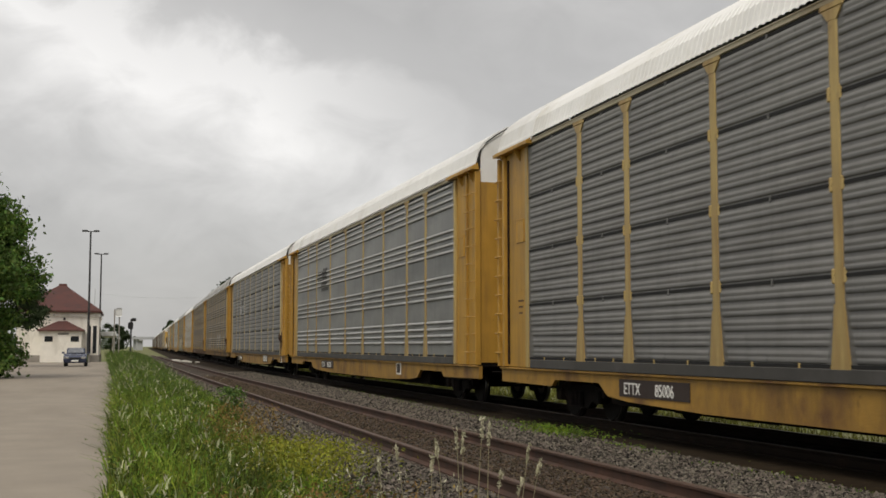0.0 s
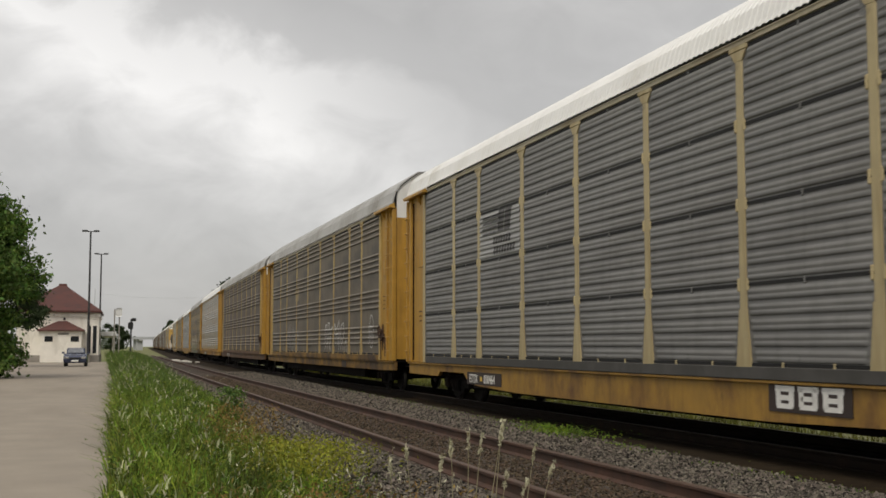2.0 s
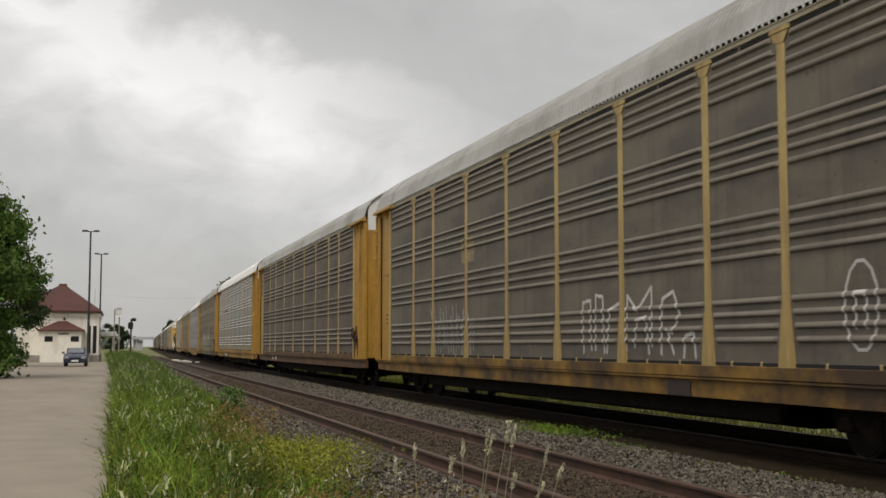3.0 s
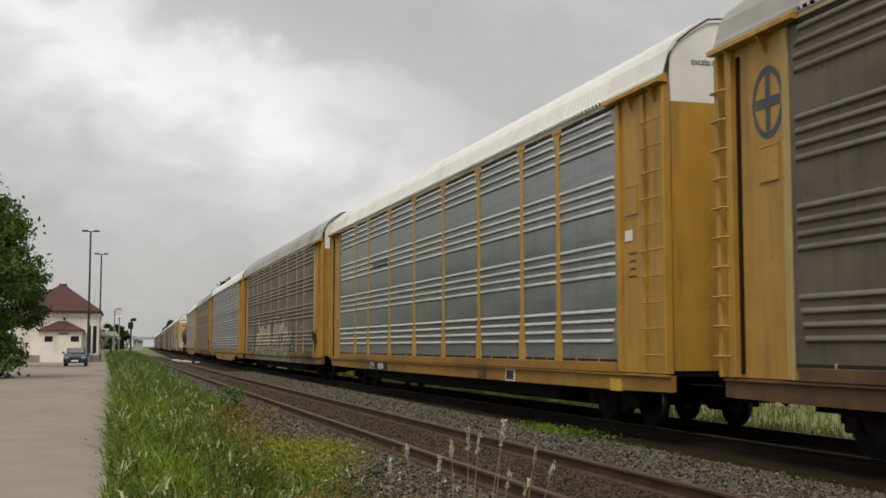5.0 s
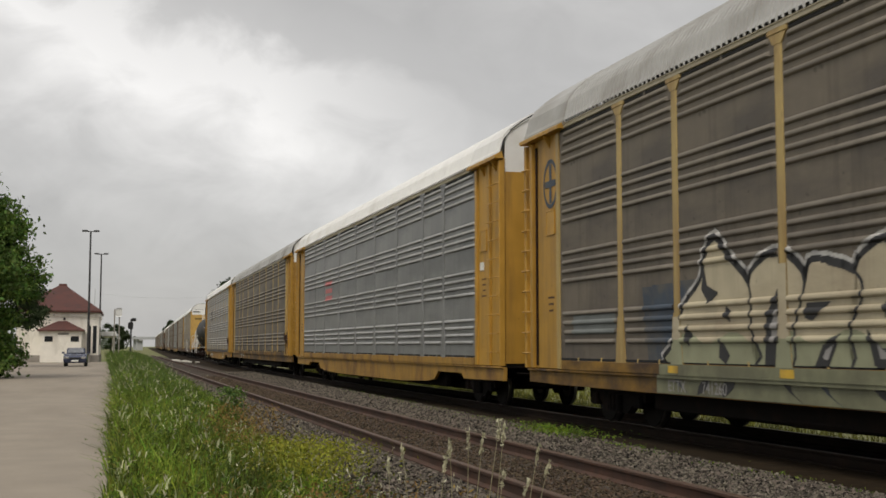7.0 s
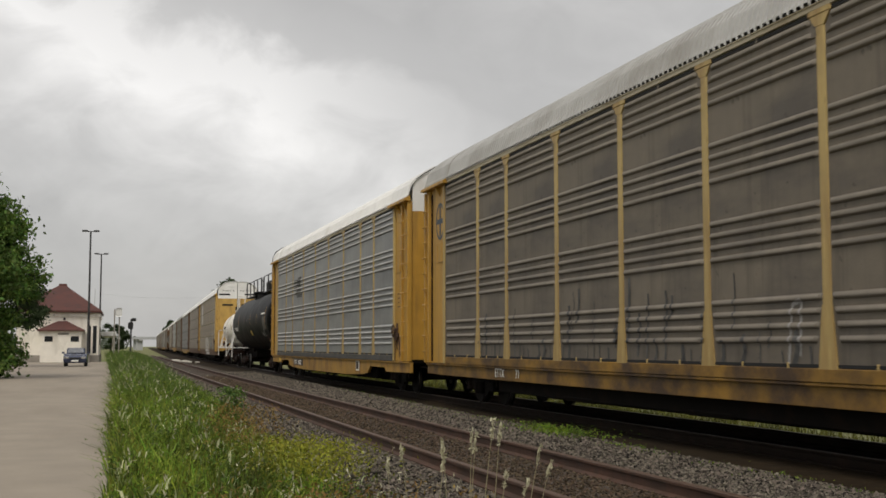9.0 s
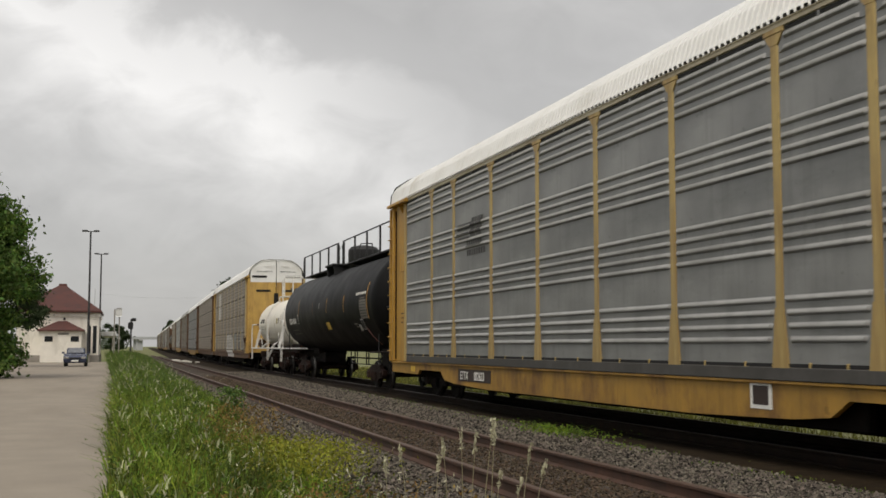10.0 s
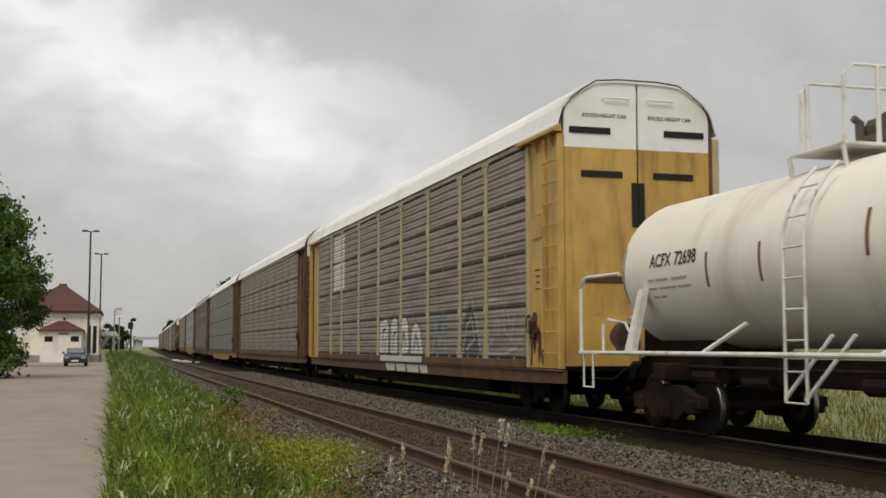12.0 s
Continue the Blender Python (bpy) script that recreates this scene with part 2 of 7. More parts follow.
def finish(name, bm, mat, smooth=False):
    bmesh.ops.recalc_face_normals(bm, faces=bm.faces)
    me = bpy.data.meshes.new(name)
    bm.to_mesh(me)
    bm.free()
    me.materials.append(mat)
    if smooth:
        me.polygons.foreach_set("use_smooth", [True] * len(me.polygons))
        me.set_sharp_from_angle(angle=radians(35))
    return me


def part(name, bm, mat, parent, label="", at=None, smooth=False):
    """One mesh object under a thing or a part. bm: a bmesh, or a finished mesh that is shared."""
    me = bm if isinstance(bm, bpy.types.Mesh) else finish(name, bm, mat, smooth)
    ob = new(name, me)
    ob.parent = parent
    if at is not None:
        ob.matrix_basis = at
    if label:
        tagged(ob, label)
    return ob


def shared(key, mat, build, smooth=False):
    """A mesh that is built once for each material."""
    k = (key, mat.name)
    if k not in meshes:
        bm = bmesh.new()
        build(bm)
        meshes[k] = finish(key, bm, mat, smooth)
    return meshes[k]


def thing(name, label, category, group="", kind="", at=None):
    ob = tagged(new(name), label, category, group, kind)
    if at is not None:
        ob.matrix_basis = at
    return ob


def letters(text, size, mat, depth=0.006):
    """A mesh of raised paint letters in the plane x, z that read towards -y."""
    k = ("letters " + text + str(size), mat.name)
    if k not in meshes:
        cu = bpy.data.curves.new("lettering", "FONT")
        cu.body, cu.size, cu.extrude, cu.align_x = text, size, depth / 2, "CENTER"
        cu.resolution_u, cu.offset = 3, size * 0.008
        ob = new("lettering", cu)
        bpy.context.view_layer.update()
        me = bpy.data.meshes.new_from_object(ob)
        me.transform(Matrix.Rotation(radians(90), 4, "X") @ Matrix.Diagonal((0.94, 1.0, 1.0, 1.0)))
        me.materials.clear()
        me.materials.append(mat)
        bpy.data.objects.remove(ob)
        meshes[k] = me
    return meshes[k]


# ---- ground ----
field_green = material("meadow_green", (0.13, 0.145, 0.045), 0.9, 0, 0.3, 0.8, (0.19, 0.175, 0.075), 0.5, 0.12, (1, 1, 1), 0.6, 8)
asphalt_pale = material("pale_old_asphalt", (0.275, 0.237, 0.19), 0.85, 0, 0.1, 1.2, (0.215, 0.184, 0.148), 0.45, 0.35, (1, 0.25, 1), 0.25, 60)
ballast_dark = material("ballast_bed", (0.06, 0.048, 0.037), 0.9, 0, 0.5, 9.0, (0.042, 0.031, 0.022), 0.5, 0.5, (1, 0.4, 1), 0.9, 16, 0.0, 0.2)
# main track rails: the train's shade is put into their dark colours
shaded_web = material("oily_rail_steel", (0.014, 0.009, 0.006), 0.8, 0.1, 0.2, 6.0, (0.024, 0.014, 0.009), 0.4, 2.0, spec=0.15)
shaded_head = material("oily_rail_head", (0.075, 0.058, 0.047), 0.5, 0.4, 0.12, 5.0)
deep_shaded_head = material("dull_rail_head", (0.05, 0.038, 0.031), 0.55, 0.3, 0.12, 5.0)
rail_steel = material("rusty_rail_steel", (0.050, 0.025, 0.015), 0.75, 0.1, 0.2, 6.0, (0.095, 0.045, 0.028), 0.5, 2.0)
rail_shine = material("worn_rail_head", (0.100, 0.058, 0.038), 0.55, 0.3, 0.12, 5.0)
tie_wood = material("weathered_tie_wood", (0.07, 0.05, 0.035), 0.9, 0, 0.3, 5.0, (0.06, 0.045, 0.035), 0.5, 2.0, (6, 1, 1), 0.4, 40, 0.2)


def near_track(y):
    """Middle of the side track, which draws nearer to the path further on."""
    return 4.62 - 0.0105 * y if y < 60 else 3.99 - 0.004 * (y - 60)


def strip(bm, ys, left, right, z):
    """A sheet along y between two lines; left, right and z may be functions of y."""
    rows = []
    for y in ys:
        zz = z(y) if callable(z) else z
        rows.append((bm.verts.new((left(y), y, zz)), bm.verts.new((right(y), y, zz))))
    for (a, b), (c, d) in zip(rows, rows[1:]):
        bm.faces.new((a, b, d, c))


bm = bmesh.new()
strip(bm, [-3000, -300, -30, 0, 30, 60, 100, 200, 400, 900, 3500], lambda y: -3000, lambda y: 3000, -0.42)
ground = new("ground", finish("ground", bm, field_green))
tagged(ground, "flat green meadow ground reaching to the horizon", "ground", kind="structure")

YS = [-40 + 4 * i for i in range(60)] + [200 + 20 * i for i in range(45)]


def bed(name, middle, ys, half_top, half_foot, z_top, z_foot, label, between):
    """A ballast bank with sloping shoulders."""
    bm = bmesh.new()
    outline = ((-half_foot, z_foot), (-half_top, z_top), (-0.72, z_top), (0.9, z_top), (half_top, z_top), (half_foot, z_foot))
    rows = [[bm.verts.new((middle(y) + u, y, z)) for u, z in outline] for y in ys]
    for a, b in zip(rows, rows[1:]):
        for k in range(5):
            bm.faces.new((a[k], a[k + 1], b[k + 1], b[k])).material_index = 1 if k in (2, 3) else 0
    me = finish(name, bm, ballast_dark)
    me.materials.append(between)
    return tagged(new(name, me), label, "track bed", kind="structure")


def main_track(y):
    return TRACK_X + drift(y)


# both bed colours are darkened to carry the shade under the train
oily_shaded_ballast = material("oily_ballast_bed", (0.014, 0.011, 0.009), 0.9, 0, 0.4, 9.0, (0.009, 0.0075, 0.006), 0.5, 0.5, (1, 0.4, 1), 0.9, 16, 0.0, 0.1)
dusty_shaded_shoulder = material("dusty_brown_shoulder", (0.026, 0.018, 0.010), 0.95, 0, 0.4, 5.0, (0.015, 0.011, 0.007), 0.5, 0.7, (1, 0.4, 1), 0.9, 18, 0.0, 0.1)
bed("track_bed_1", main_track, YS, 2.0, 3.4, -0.17, -0.46, "dusty brown main-track ballast, oily between rails, darkened for the train's shade", oily_shaded_ballast).data.materials[0] = dusty_shaded_shoulder
bed("track_bed_2", near_track, YS[:56], 2.05, 2.9, -0.172, -0.46, "grey and brown ballast under the rusty side track", ballast_dark)


def rail(name, middle, side, ys, label, web, head):
    """One rail: foot, web and head, along the track."""
    ob = tagged(new(name), label, "rail", "rails", "structure")
    for piece, outline, mat in (("web", ((-0.07, -0.17), (0.07, -0.17), (0.07, -0.155), (0.012, -0.13), (0.012, -0.05), (0.037, -0.035), (0.037, -0.01),
                                         (-0.037, -0.01), (-0.037, -0.035), (-0.012, -0.05), (-0.012, -0.13), (-0.07, -0.155)), web),
                                ("running_surface", ((-0.037, -0.0095), (0.037, -0.0095), (0.03, 0.0), (-0.03, 0.0)), head)):
        bm = bmesh.new()
        rows = [[bm.verts.new((middle(y) + side * 0.7525 + u, y, z)) for u, z in outline] for y in ys]
        for a, b in zip(rows, rows[1:]):
            for k in range(len(outline)):
                bm.faces.new((a[k], a[(k + 1) % len(outline)], b[(k + 1) % len(outline)], b[k]))
        part(piece, bm, mat, ob)
    return ob


for side in (-1, 1):
    rail("rail", main_track, side, YS, "main track rail, coloured dark for the train's shade, worn on top", shaded_web, shaded_head if side > 0 else deep_shaded_head)
    rail("rail", near_track, side, YS[:56], "brown rusty rail of the unused side track", rail_steel, rail_shine)

bm = bmesh.new()
ys = [-20 + 5 * i for i in range(30)]
path_right = lambda y: -0.12 if y < 40 else -0.12 - (y - 40) * 0.014
strip(bm, ys, lambda y: -4.6 if y < 45 else -4.6 - (y - 45) * 0.075, path_right, -0.25)
for f in bmesh.ops.extrude_face_region(bm, geom=bm.faces[:])["geom"]:
    if isinstance(f, bmesh.types.BMVert):
        f.co.z -= 0.15
tagged(new("path", finish("path", bm, asphalt_pale)), "pale worn asphalt path leading to the station", "path", kind="structure")

# ---- autorack wagons ----
eave_paint = material("tan_eave_paint", (0.40, 0.355, 0.26), 0.6, 0, 0.12, 3.0, (0.27, 0.22, 0.14), 0.5, 1.2, (1, 0.5, 2), 0.1, 40, 0.05)
rust_seam = material("rust_seam", (0.075, 0.035, 0.016), 0.85, 0, 0.35, 6.0)
dark_seam = material("dark_red_gap", (0.016, 0.007, 0.005), 0.85, 0, 0.3, 5.0, spec=0.2)
rusty_iron = material("rusty_iron", (0.07, 0.035, 0.02), 0.8, 0.1, 0.3, 8.0, (0.03, 0.02, 0.015), 0.5, 4.0)
LENGTH = 26.17
HALF = LENGTH / 2
SIDE = 1.57
FLOOR, EAVE = 1.06, 5.20
BAYS = [1.715, 4.265, 6.175, 8.94, 11.70, 14.465, 17.23, 19.99, 21.90, 24.455]
ROOF = ((-1.59, 5.29), (-1.56, 5.36), (-1.49, 5.62), (-1.36, 5.79), (-1.12, 5.97), (-0.84, 6.14), (-0.4, 6.18))
ROOF = ROOF + tuple((-x, z) for x, z in reversed(ROOF))


def rib_heights(kind):
    """Where the ribs of a side sheet begin, and how far one stands out and how high it is."""
    if kind == "grouped":
        return [1.345 + 1.072 * group + 0.163 * k for group in range(4) for k in range(4)], 0.036, 0.088
    h = (EAVE - FLOOR) / 4
    return [FLOOR + r * h + 0.045 + 0.195 * k for r in range(4) for k in range(5)], 0.020, 0.168


# a pressed rib from its foot to its top: (out, up): a narrow ridge, or a broad flat-topped one
RIBS = {"grouped": ((0.60, 0.10), (0.95, 0.28), (1.0, 0.48), (0.85, 0.70), (0.45, 0.88)), "rows": ((0.75, 0.06), (1.0, 0.13), (1.0, 0.30), (0.50, 0.40), (0.50, 0.50), (1.0, 0.60), (1.0, 0.72), (0.35, 0.88))}


def ribs(kind):
    """The upright section of a side sheet: (out, z) from the floor to the eave."""
    starts, out, high = rib_heights(kind)
    section = [(0.0, FLOOR)]
    for z in starts:
        if z + high < EAVE:
            section += [(0.0, z)] + [(out * o, z + high * u) for o, u in RIBS[kind]] + [(0.0, z + high)]
    return section + [(0.0, EAVE)]


FACE = -SIDE + 0.012        # the flat of the side sheets


def build_sheet(kind, width):
    """A steel sheet in one piece, with pressed ribs that end short of the posts."""
    def build(bm):
        starts, out, high = rib_heights(kind)
        levels = [(0.0, FLOOR, False)]
        for z in starts:
            if z + high < EAVE:
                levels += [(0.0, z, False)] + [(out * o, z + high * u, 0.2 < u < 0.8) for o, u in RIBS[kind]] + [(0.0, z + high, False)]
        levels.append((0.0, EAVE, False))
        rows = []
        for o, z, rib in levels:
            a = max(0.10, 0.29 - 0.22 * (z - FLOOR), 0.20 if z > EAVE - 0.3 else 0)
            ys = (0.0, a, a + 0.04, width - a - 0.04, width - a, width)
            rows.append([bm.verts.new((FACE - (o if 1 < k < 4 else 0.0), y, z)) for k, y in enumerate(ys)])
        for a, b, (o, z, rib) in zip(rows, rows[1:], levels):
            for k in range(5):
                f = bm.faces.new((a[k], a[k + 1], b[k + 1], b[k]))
                # only the crest faces take the paler, painted-in highlight
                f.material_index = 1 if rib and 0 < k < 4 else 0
        edge = bmesh.ops.extrude_edge_only(bm, edges=[e for e in bm.edges if e.is_boundary])["geom"]
        for v in edge:
            if isinstance(v, bmesh.types.BMVert):
                v.co.x += 0.05
    return build


def build_post(bm):
    x0, x1 = -SIDE - 0.004, -SIDE + 0.08
    box(bm, x0, x1, -0.085, 0.085, FLOOR - 0.02, EAVE - 0.06, 0.012)
    prism(bm, ((-0.185, FLOOR - 0.06), (0.185, FLOOR - 0.06), (0.09, FLOOR + 0.72), (-0.09, FLOOR + 0.72)), 0, x0 - 0.006, x1 - 0.02)
    box(bm, x0 - 0.012, x1, -0.23, 0.23, EAVE - 0.06, EAVE + 0.07, 0.012)
    prism(bm, ((-0.20, EAVE - 0.06), (0.20, EAVE - 0.06), (0.09, EAVE - 0.19), (-0.09, EAVE - 0.19)), 0, x0 - 0.004, x1 - 0.03)


def build_lug(bm):
    """A hinge lug beside a post."""
    box(bm, -SIDE - 0.012, -SIDE + 0.03, -0.024, 0.024, -0.085, 0.085, 0.012)


def build_eave_rail(bm):
    """The long rail under the roof's edge, with a narrow lip."""
    box(bm, -SIDE - 0.018, -SIDE + 0.05, -HALF + 1.8, HALF - 1.8, EAVE + 0.004, EAVE + 0.088, 0.008)
    box(bm, -SIDE - 0.030, -SIDE + 0.02, -HALF + 1.8, HALF - 1.8, EAVE + 0.070, EAVE + 0.084)


def risen(z, rise):
    """A height of the roof's section, for a higher or lower roof."""
    return 5.4 + (z - 5.4) * rise if z > 5.4 else z


def build_roof(rise, depth):
    """A corrugated roof: narrow troughs between broad crests, across the wagon."""
    def build(bm):
        n = int((LENGTH - 0.24) / 0.15)
        rows = []
        for i in range(n):
            for u, up in ((0.0, 0.045 - depth), (0.012, 0.045), (0.095, 0.045), (0.107, 0.045 - depth)):
                y = -HALF + 0.12 + 0.15 * i + u
                rows.append([bm.verts.new((x * (1 + up * 0.2), y, risen(z, rise) + up)) for x, z in ROOF])
        for a, b in zip(rows, rows[1:]):
            for k in range(len(ROOF) - 1):
                bm.faces.new((a[k], b[k], b[k + 1], a[k + 1]))
    return build


def build_smooth_roof(rise):
    def build(bm):
        rows = [[bm.verts.new((x * 1.014, y, risen(z, rise) + 0.05)) for x, z in ROOF] for y in (-HALF + 0.0, -HALF + 2.0)]
        for k in range(len(ROOF) - 1):
            bm.faces.new((rows[0][k], rows[1][k], rows[1][k + 1], rows[0][k + 1]))
        for f in bmesh.ops.extrude_face_region(bm, geom=bm.faces[:])["geom"]:
            if isinstance(f, bmesh.types.BMVert):
                f.co.z -= 0.085
    return build


def sill_outline(slim):
    """The outline of a side sill along the wagon: a slim straight beam, or one cut out over the trucks and deeper between them."""
    if slim:
        a = [(-HALF, 0.88), (-HALF, 0.64), (-HALF + 1.6, 0.62), (-HALF + 6.0, 0.61)]
    else:
        a = [(-HALF, 0.88), (-HALF, 0.60), (-HALF + 2.75, 0.58), (-HALF + 2.95, 0.70), (-HALF + 4.9, 0.70), (-HALF + 5.25, 0.50), (-HALF + 6.0, 0.44), (-HALF + 8.5, 0.38)]
    return a + [(-y, z) for y, z in reversed(a)]


def build_sill(side, slim):
    def build(bm):
        x = side * (SIDE - 0.05)
        prism(bm, sill_outline(slim), 0, min(x, x - side * 0.08), max(x, x - side * 0.08))
        a, b = sorted((x, x + side * 0.05))
        box(bm, a, b, -HALF, HALF, 0.85, 0.89, 0.008)
    return build


def build_band(bm):
    box(bm, -SIDE - 0.012, -SIDE + 0.05, -HALF + 1.8, HALF - 1.8, 0.892, FLOOR - 0.005, 0.01)


def along(sgn, u0, u1):
    """Two places at one end of the side, at u metres in from the end."""
    return sorted((sgn * (HALF - u0), sgn * (HALF - u1)))


def build_end_panel(sgn):
    def build(bm):
        box(bm, -SIDE + 0.035, -SIDE + 0.10, *along(sgn, 0.0, 1.76), 0.90, EAVE, 0.01)
    return build


def build_upright(sgn, u0, u1, out):
    def build(bm):
        box(bm, -SIDE - out, -SIDE + 0.05, *along(sgn, u0, u1), 0.90, EAVE - 0.03, 0.012)
    return build


def build_seam(sgn):
    def build(bm):
        box(bm, -SIDE + 0.02, -SIDE + 0.036, *along(sgn, 0.05, 0.085), 0.92, EAVE - 0.1)
    return build


def build_corner(sgn):
    """The dark gap at the corner, between the side and the end door."""
    def build(bm):
        box(bm, -SIDE + 0.012, -1.465, *sorted((sgn * (HALF - 0.08), sgn * (HALF - 0.012))), 0.95, EAVE - 0.06)
        if sgn > 0:
            box(bm, -SIDE + 0.010, -SIDE + 0.037, *along(sgn, 0.47, 0.54), 0.95, EAVE - 0.12)
    return build


def build_far_post(bm):
    """The upright at the wagon's far corner, beside the end door."""
    box(bm, SIDE - 0.04, SIDE + 0.09, -HALF - 0.02, -HALF + 0.10, 0.95, EAVE, 0.015)
    for z in (1.6, 2.8, 4.0):
        box(bm, SIDE + 0.07, SIDE + 0.13, -HALF, -HALF + 0.06, z, z + 0.05, 0.008)


def build_stub(bm):
    """A ladder rung that ends in a foot at the wagon's corner."""
    tube(bm, ((-SIDE - 0.02, -0.30, 0.0), (-SIDE - 0.075, -0.26, 0.0), (-SIDE - 0.075, 0.05, 0.0), (-SIDE + 0.02, 0.06, 0.0)), 0.016, 6)


def build_hood(sgn):
    """The hood under the eave, with its two brackets."""
    def build(bm):
        prism(bm, ((-SIDE + 0.05, EAVE), (-SIDE - 0.13, EAVE), (-SIDE - 0.13, EAVE + 0.06), (-SIDE + 0.02, EAVE + 0.15)), 1, *along(sgn, -0.04, 1.98))
        for u in (0.35, 1.15):
            prism(bm, ((-SIDE + 0.04, EAVE - 0.25), (-SIDE - 0.11, EAVE + 0.01), (-SIDE + 0.04, EAVE + 0.01)), 1, *along(sgn, u, u + 0.03))
    return build


def build_rung(bm):
    tube(bm, ((-SIDE - 0.012, 0.0, 0.0), (-SIDE - 0.055, 0.0, 0.0), (-SIDE - 0.055, 0.66, 0.0), (-SIDE - 0.012, 0.66, 0.0)), 0.013, 6)


def build_hatch(bm):
    """A framed placard board and a small plate."""
    for a, b, z0, z1 in ((0, 0.42, 0, 0.02), (0, 0.42, 0.44, 0.46), (0, 0.02, 0, 0.46), (0.40, 0.42, 0, 0.46)):
        box(bm, -SIDE + 0.012, -SIDE + 0.036, a, b, z0, z1)
    box(bm, -SIDE + 0.02, -SIDE + 0.036, 0.02, 0.40, 0.02, 0.44)


def door_shape(z0, z1):
    """The section of one half of the end, between two heights: from the middle outwards."""
    edge = [(1.46, 0.95), (1.46, 5.56), (1.42, 5.68), (1.31, 5.80), (1.08, 5.97), (0.82, 6.125), (0.38, 6.165), (0.02, 6.17)]
    pts = [(0.02, z0)]
    for (x0, a), (x1, b) in zip(edge, edge[1:]):
        if a <= z0 <= b and a != b:
            pts.append((x0 + (x1 - x0) * (z0 - a) / (b - a), z0))
        if z0 < b < z1 - 1e-6:
            pts.append((x1, b))
    for (x0, a), (x1, b) in zip(edge, edge[1:]):
        if a < z1 <= b:
            pts.append((x0 + (x1 - x0) * (z1 - a) / (b - a), z1))
            break
    if pts[-1][0] > 0.03:
        pts.append((0.02, z1))
    return pts


WHITE_FROM = 4.93
DOOR = HALF - 0.03          # the outer face of the end doors


def build_door(side, sgn, z0, z1, rise=1.0, thick=0.05):
    def build(bm):
        outline = [(side * x, risen(z, rise)) for x, z in door_shape(z0, z1)]
        a, b = sorted((sgn * (DOOR - thick), sgn * DOOR))
        prism(bm, outline, 1, a, b)
        if z0 < 1:
            xs = sorted((side * 1.46, side * 1.50))
            ys = sorted((sgn * (HALF - 0.20), sgn * (HALF - 0.05)))
            box(bm, xs[0], xs[1], ys[0], ys[1], z0, z1, 0.02)
    return build


def build_slot(bm):
    box(bm, -0.41, 0.41, -0.02, 0.02, -0.06, 0.06, 0.01)


def build_handle(bm):
    tube(bm, ((-0.26, 0.03, 0), (-0.25, -0.05, 0.02), (0.25, -0.05, 0.02), (0.26, 0.03, 0)), 0.016, 6)


def build_seal(sgn, rise):
    def build(bm):
        tube(bm, [(x * 0.985, sgn * (HALF - 0.01), risen(z, rise) + 0.02) for x, z in ROOF], 0.018, 6)
    return build


def build_gap(bm):
    box(bm, -SIDE + 0.002, -SIDE + 0.12, -HALF + 1.75, HALF - 1.75, -0.021, 0.021)


def build_tab(bm):
    box(bm, -SIDE - 0.006, -SIDE + 0.05, -0.02, 0.02, -0.05, 0.035, 0.006)


def build_underframe(bm):
    box(bm, -0.45, 0.45, -HALF + 0.4, HALF - 0.4, 0.45, 0.86, 0.02)
    prism(bm, ((-8.6, 0.45), (-7.6, 0.22), (7.6, 0.22), (8.6, 0.45), (8.6, 0.6), (-8.6, 0.6)), 0, -0.42, 0.42)
    box(bm, -1.45, 1.45, -HALF + 0.05, HALF - 0.05, 0.86, 0.93)
    for k in range(12):
        y = -HALF + 1.2 + k * (LENGTH - 2.4) / 11
        box(bm, -1.42, 1.42, y - 0.06, y + 0.06, 0.62, 0.86)
    for y in (-2.2, 1.4):
        box(bm, -1.1, -0.55, y, y + 0.9, 0.3, 0.6, 0.08)


def build_brake_beam(bm):
    """A long beam with brake cylinders and pipes, hung inside the near sill; its black stands in for shade."""
    box(bm, -1.30, -1.18, -8.2, 8.2, 0.34, 0.86, 0.02)
    for y in (-6.4, -1.5, 3.2):
        tube(bm, ((-1.24, y, 0.38), (-1.24, y + 1.3, 0.38)), 0.07, 8)


def build_far_wall(bm):
    box(bm, 1.47, 1.53, -HALF + 0.02, HALF - 0.02, 0.47, EAVE + 0.05)


def build_side_frame(bm):
    """A cast truck side: arched beam, spring window and axle boxes."""
    upper = [(-1.12, 0.40), (-1.12, 0.55), (-0.8, 0.60), (-0.45, 0.72), (0.45, 0.72), (0.8, 0.60), (1.12, 0.55), (1.12, 0.40)]
    lower = [(0.72, 0.42), (0.42, 0.20), (-0.42, 0.20), (-0.72, 0.42)]
    prism(bm, upper + lower, 0, -0.07, 0.07)
    for y in (-0.86, 0.86):
        box(bm, -0.12, 0.10, y - 0.15, y + 0.15, 0.30, 0.52, 0.03)
    for y in (-0.16, 0.0, 0.16):
        tube(bm, ((-0.09, y, 0.24), (-0.09, y, 0.5)), 0.07, 8)


def build_wheel(bm):
    spin(bm, ((-0.07, 0.30), (-0.07, 0.40), (-0.045, 0.425), (0.03, 0.42), (0.045, 0.45), (0.065, 0.45), (0.065, 0.33), (0.03, 0.28), (0.02, 0.12), (0.09, 0.10), (0.09, 0.06)), 0, 28)


def build_axle(bm):
    tube(bm, ((-1.0, 0, 0), (1.0, 0, 0)), 0.075, 10)


def build_bolster(bm):
    box(bm, -0.95, 0.95, -0.2, 0.2, 0.42, 0.66, 0.04)


def build_tread(bm):
    spin(bm, ((-0.052, 0.421), (-0.040, 0.430), (0.020, 0.428), (0.028, 0.415)), 0, 28)


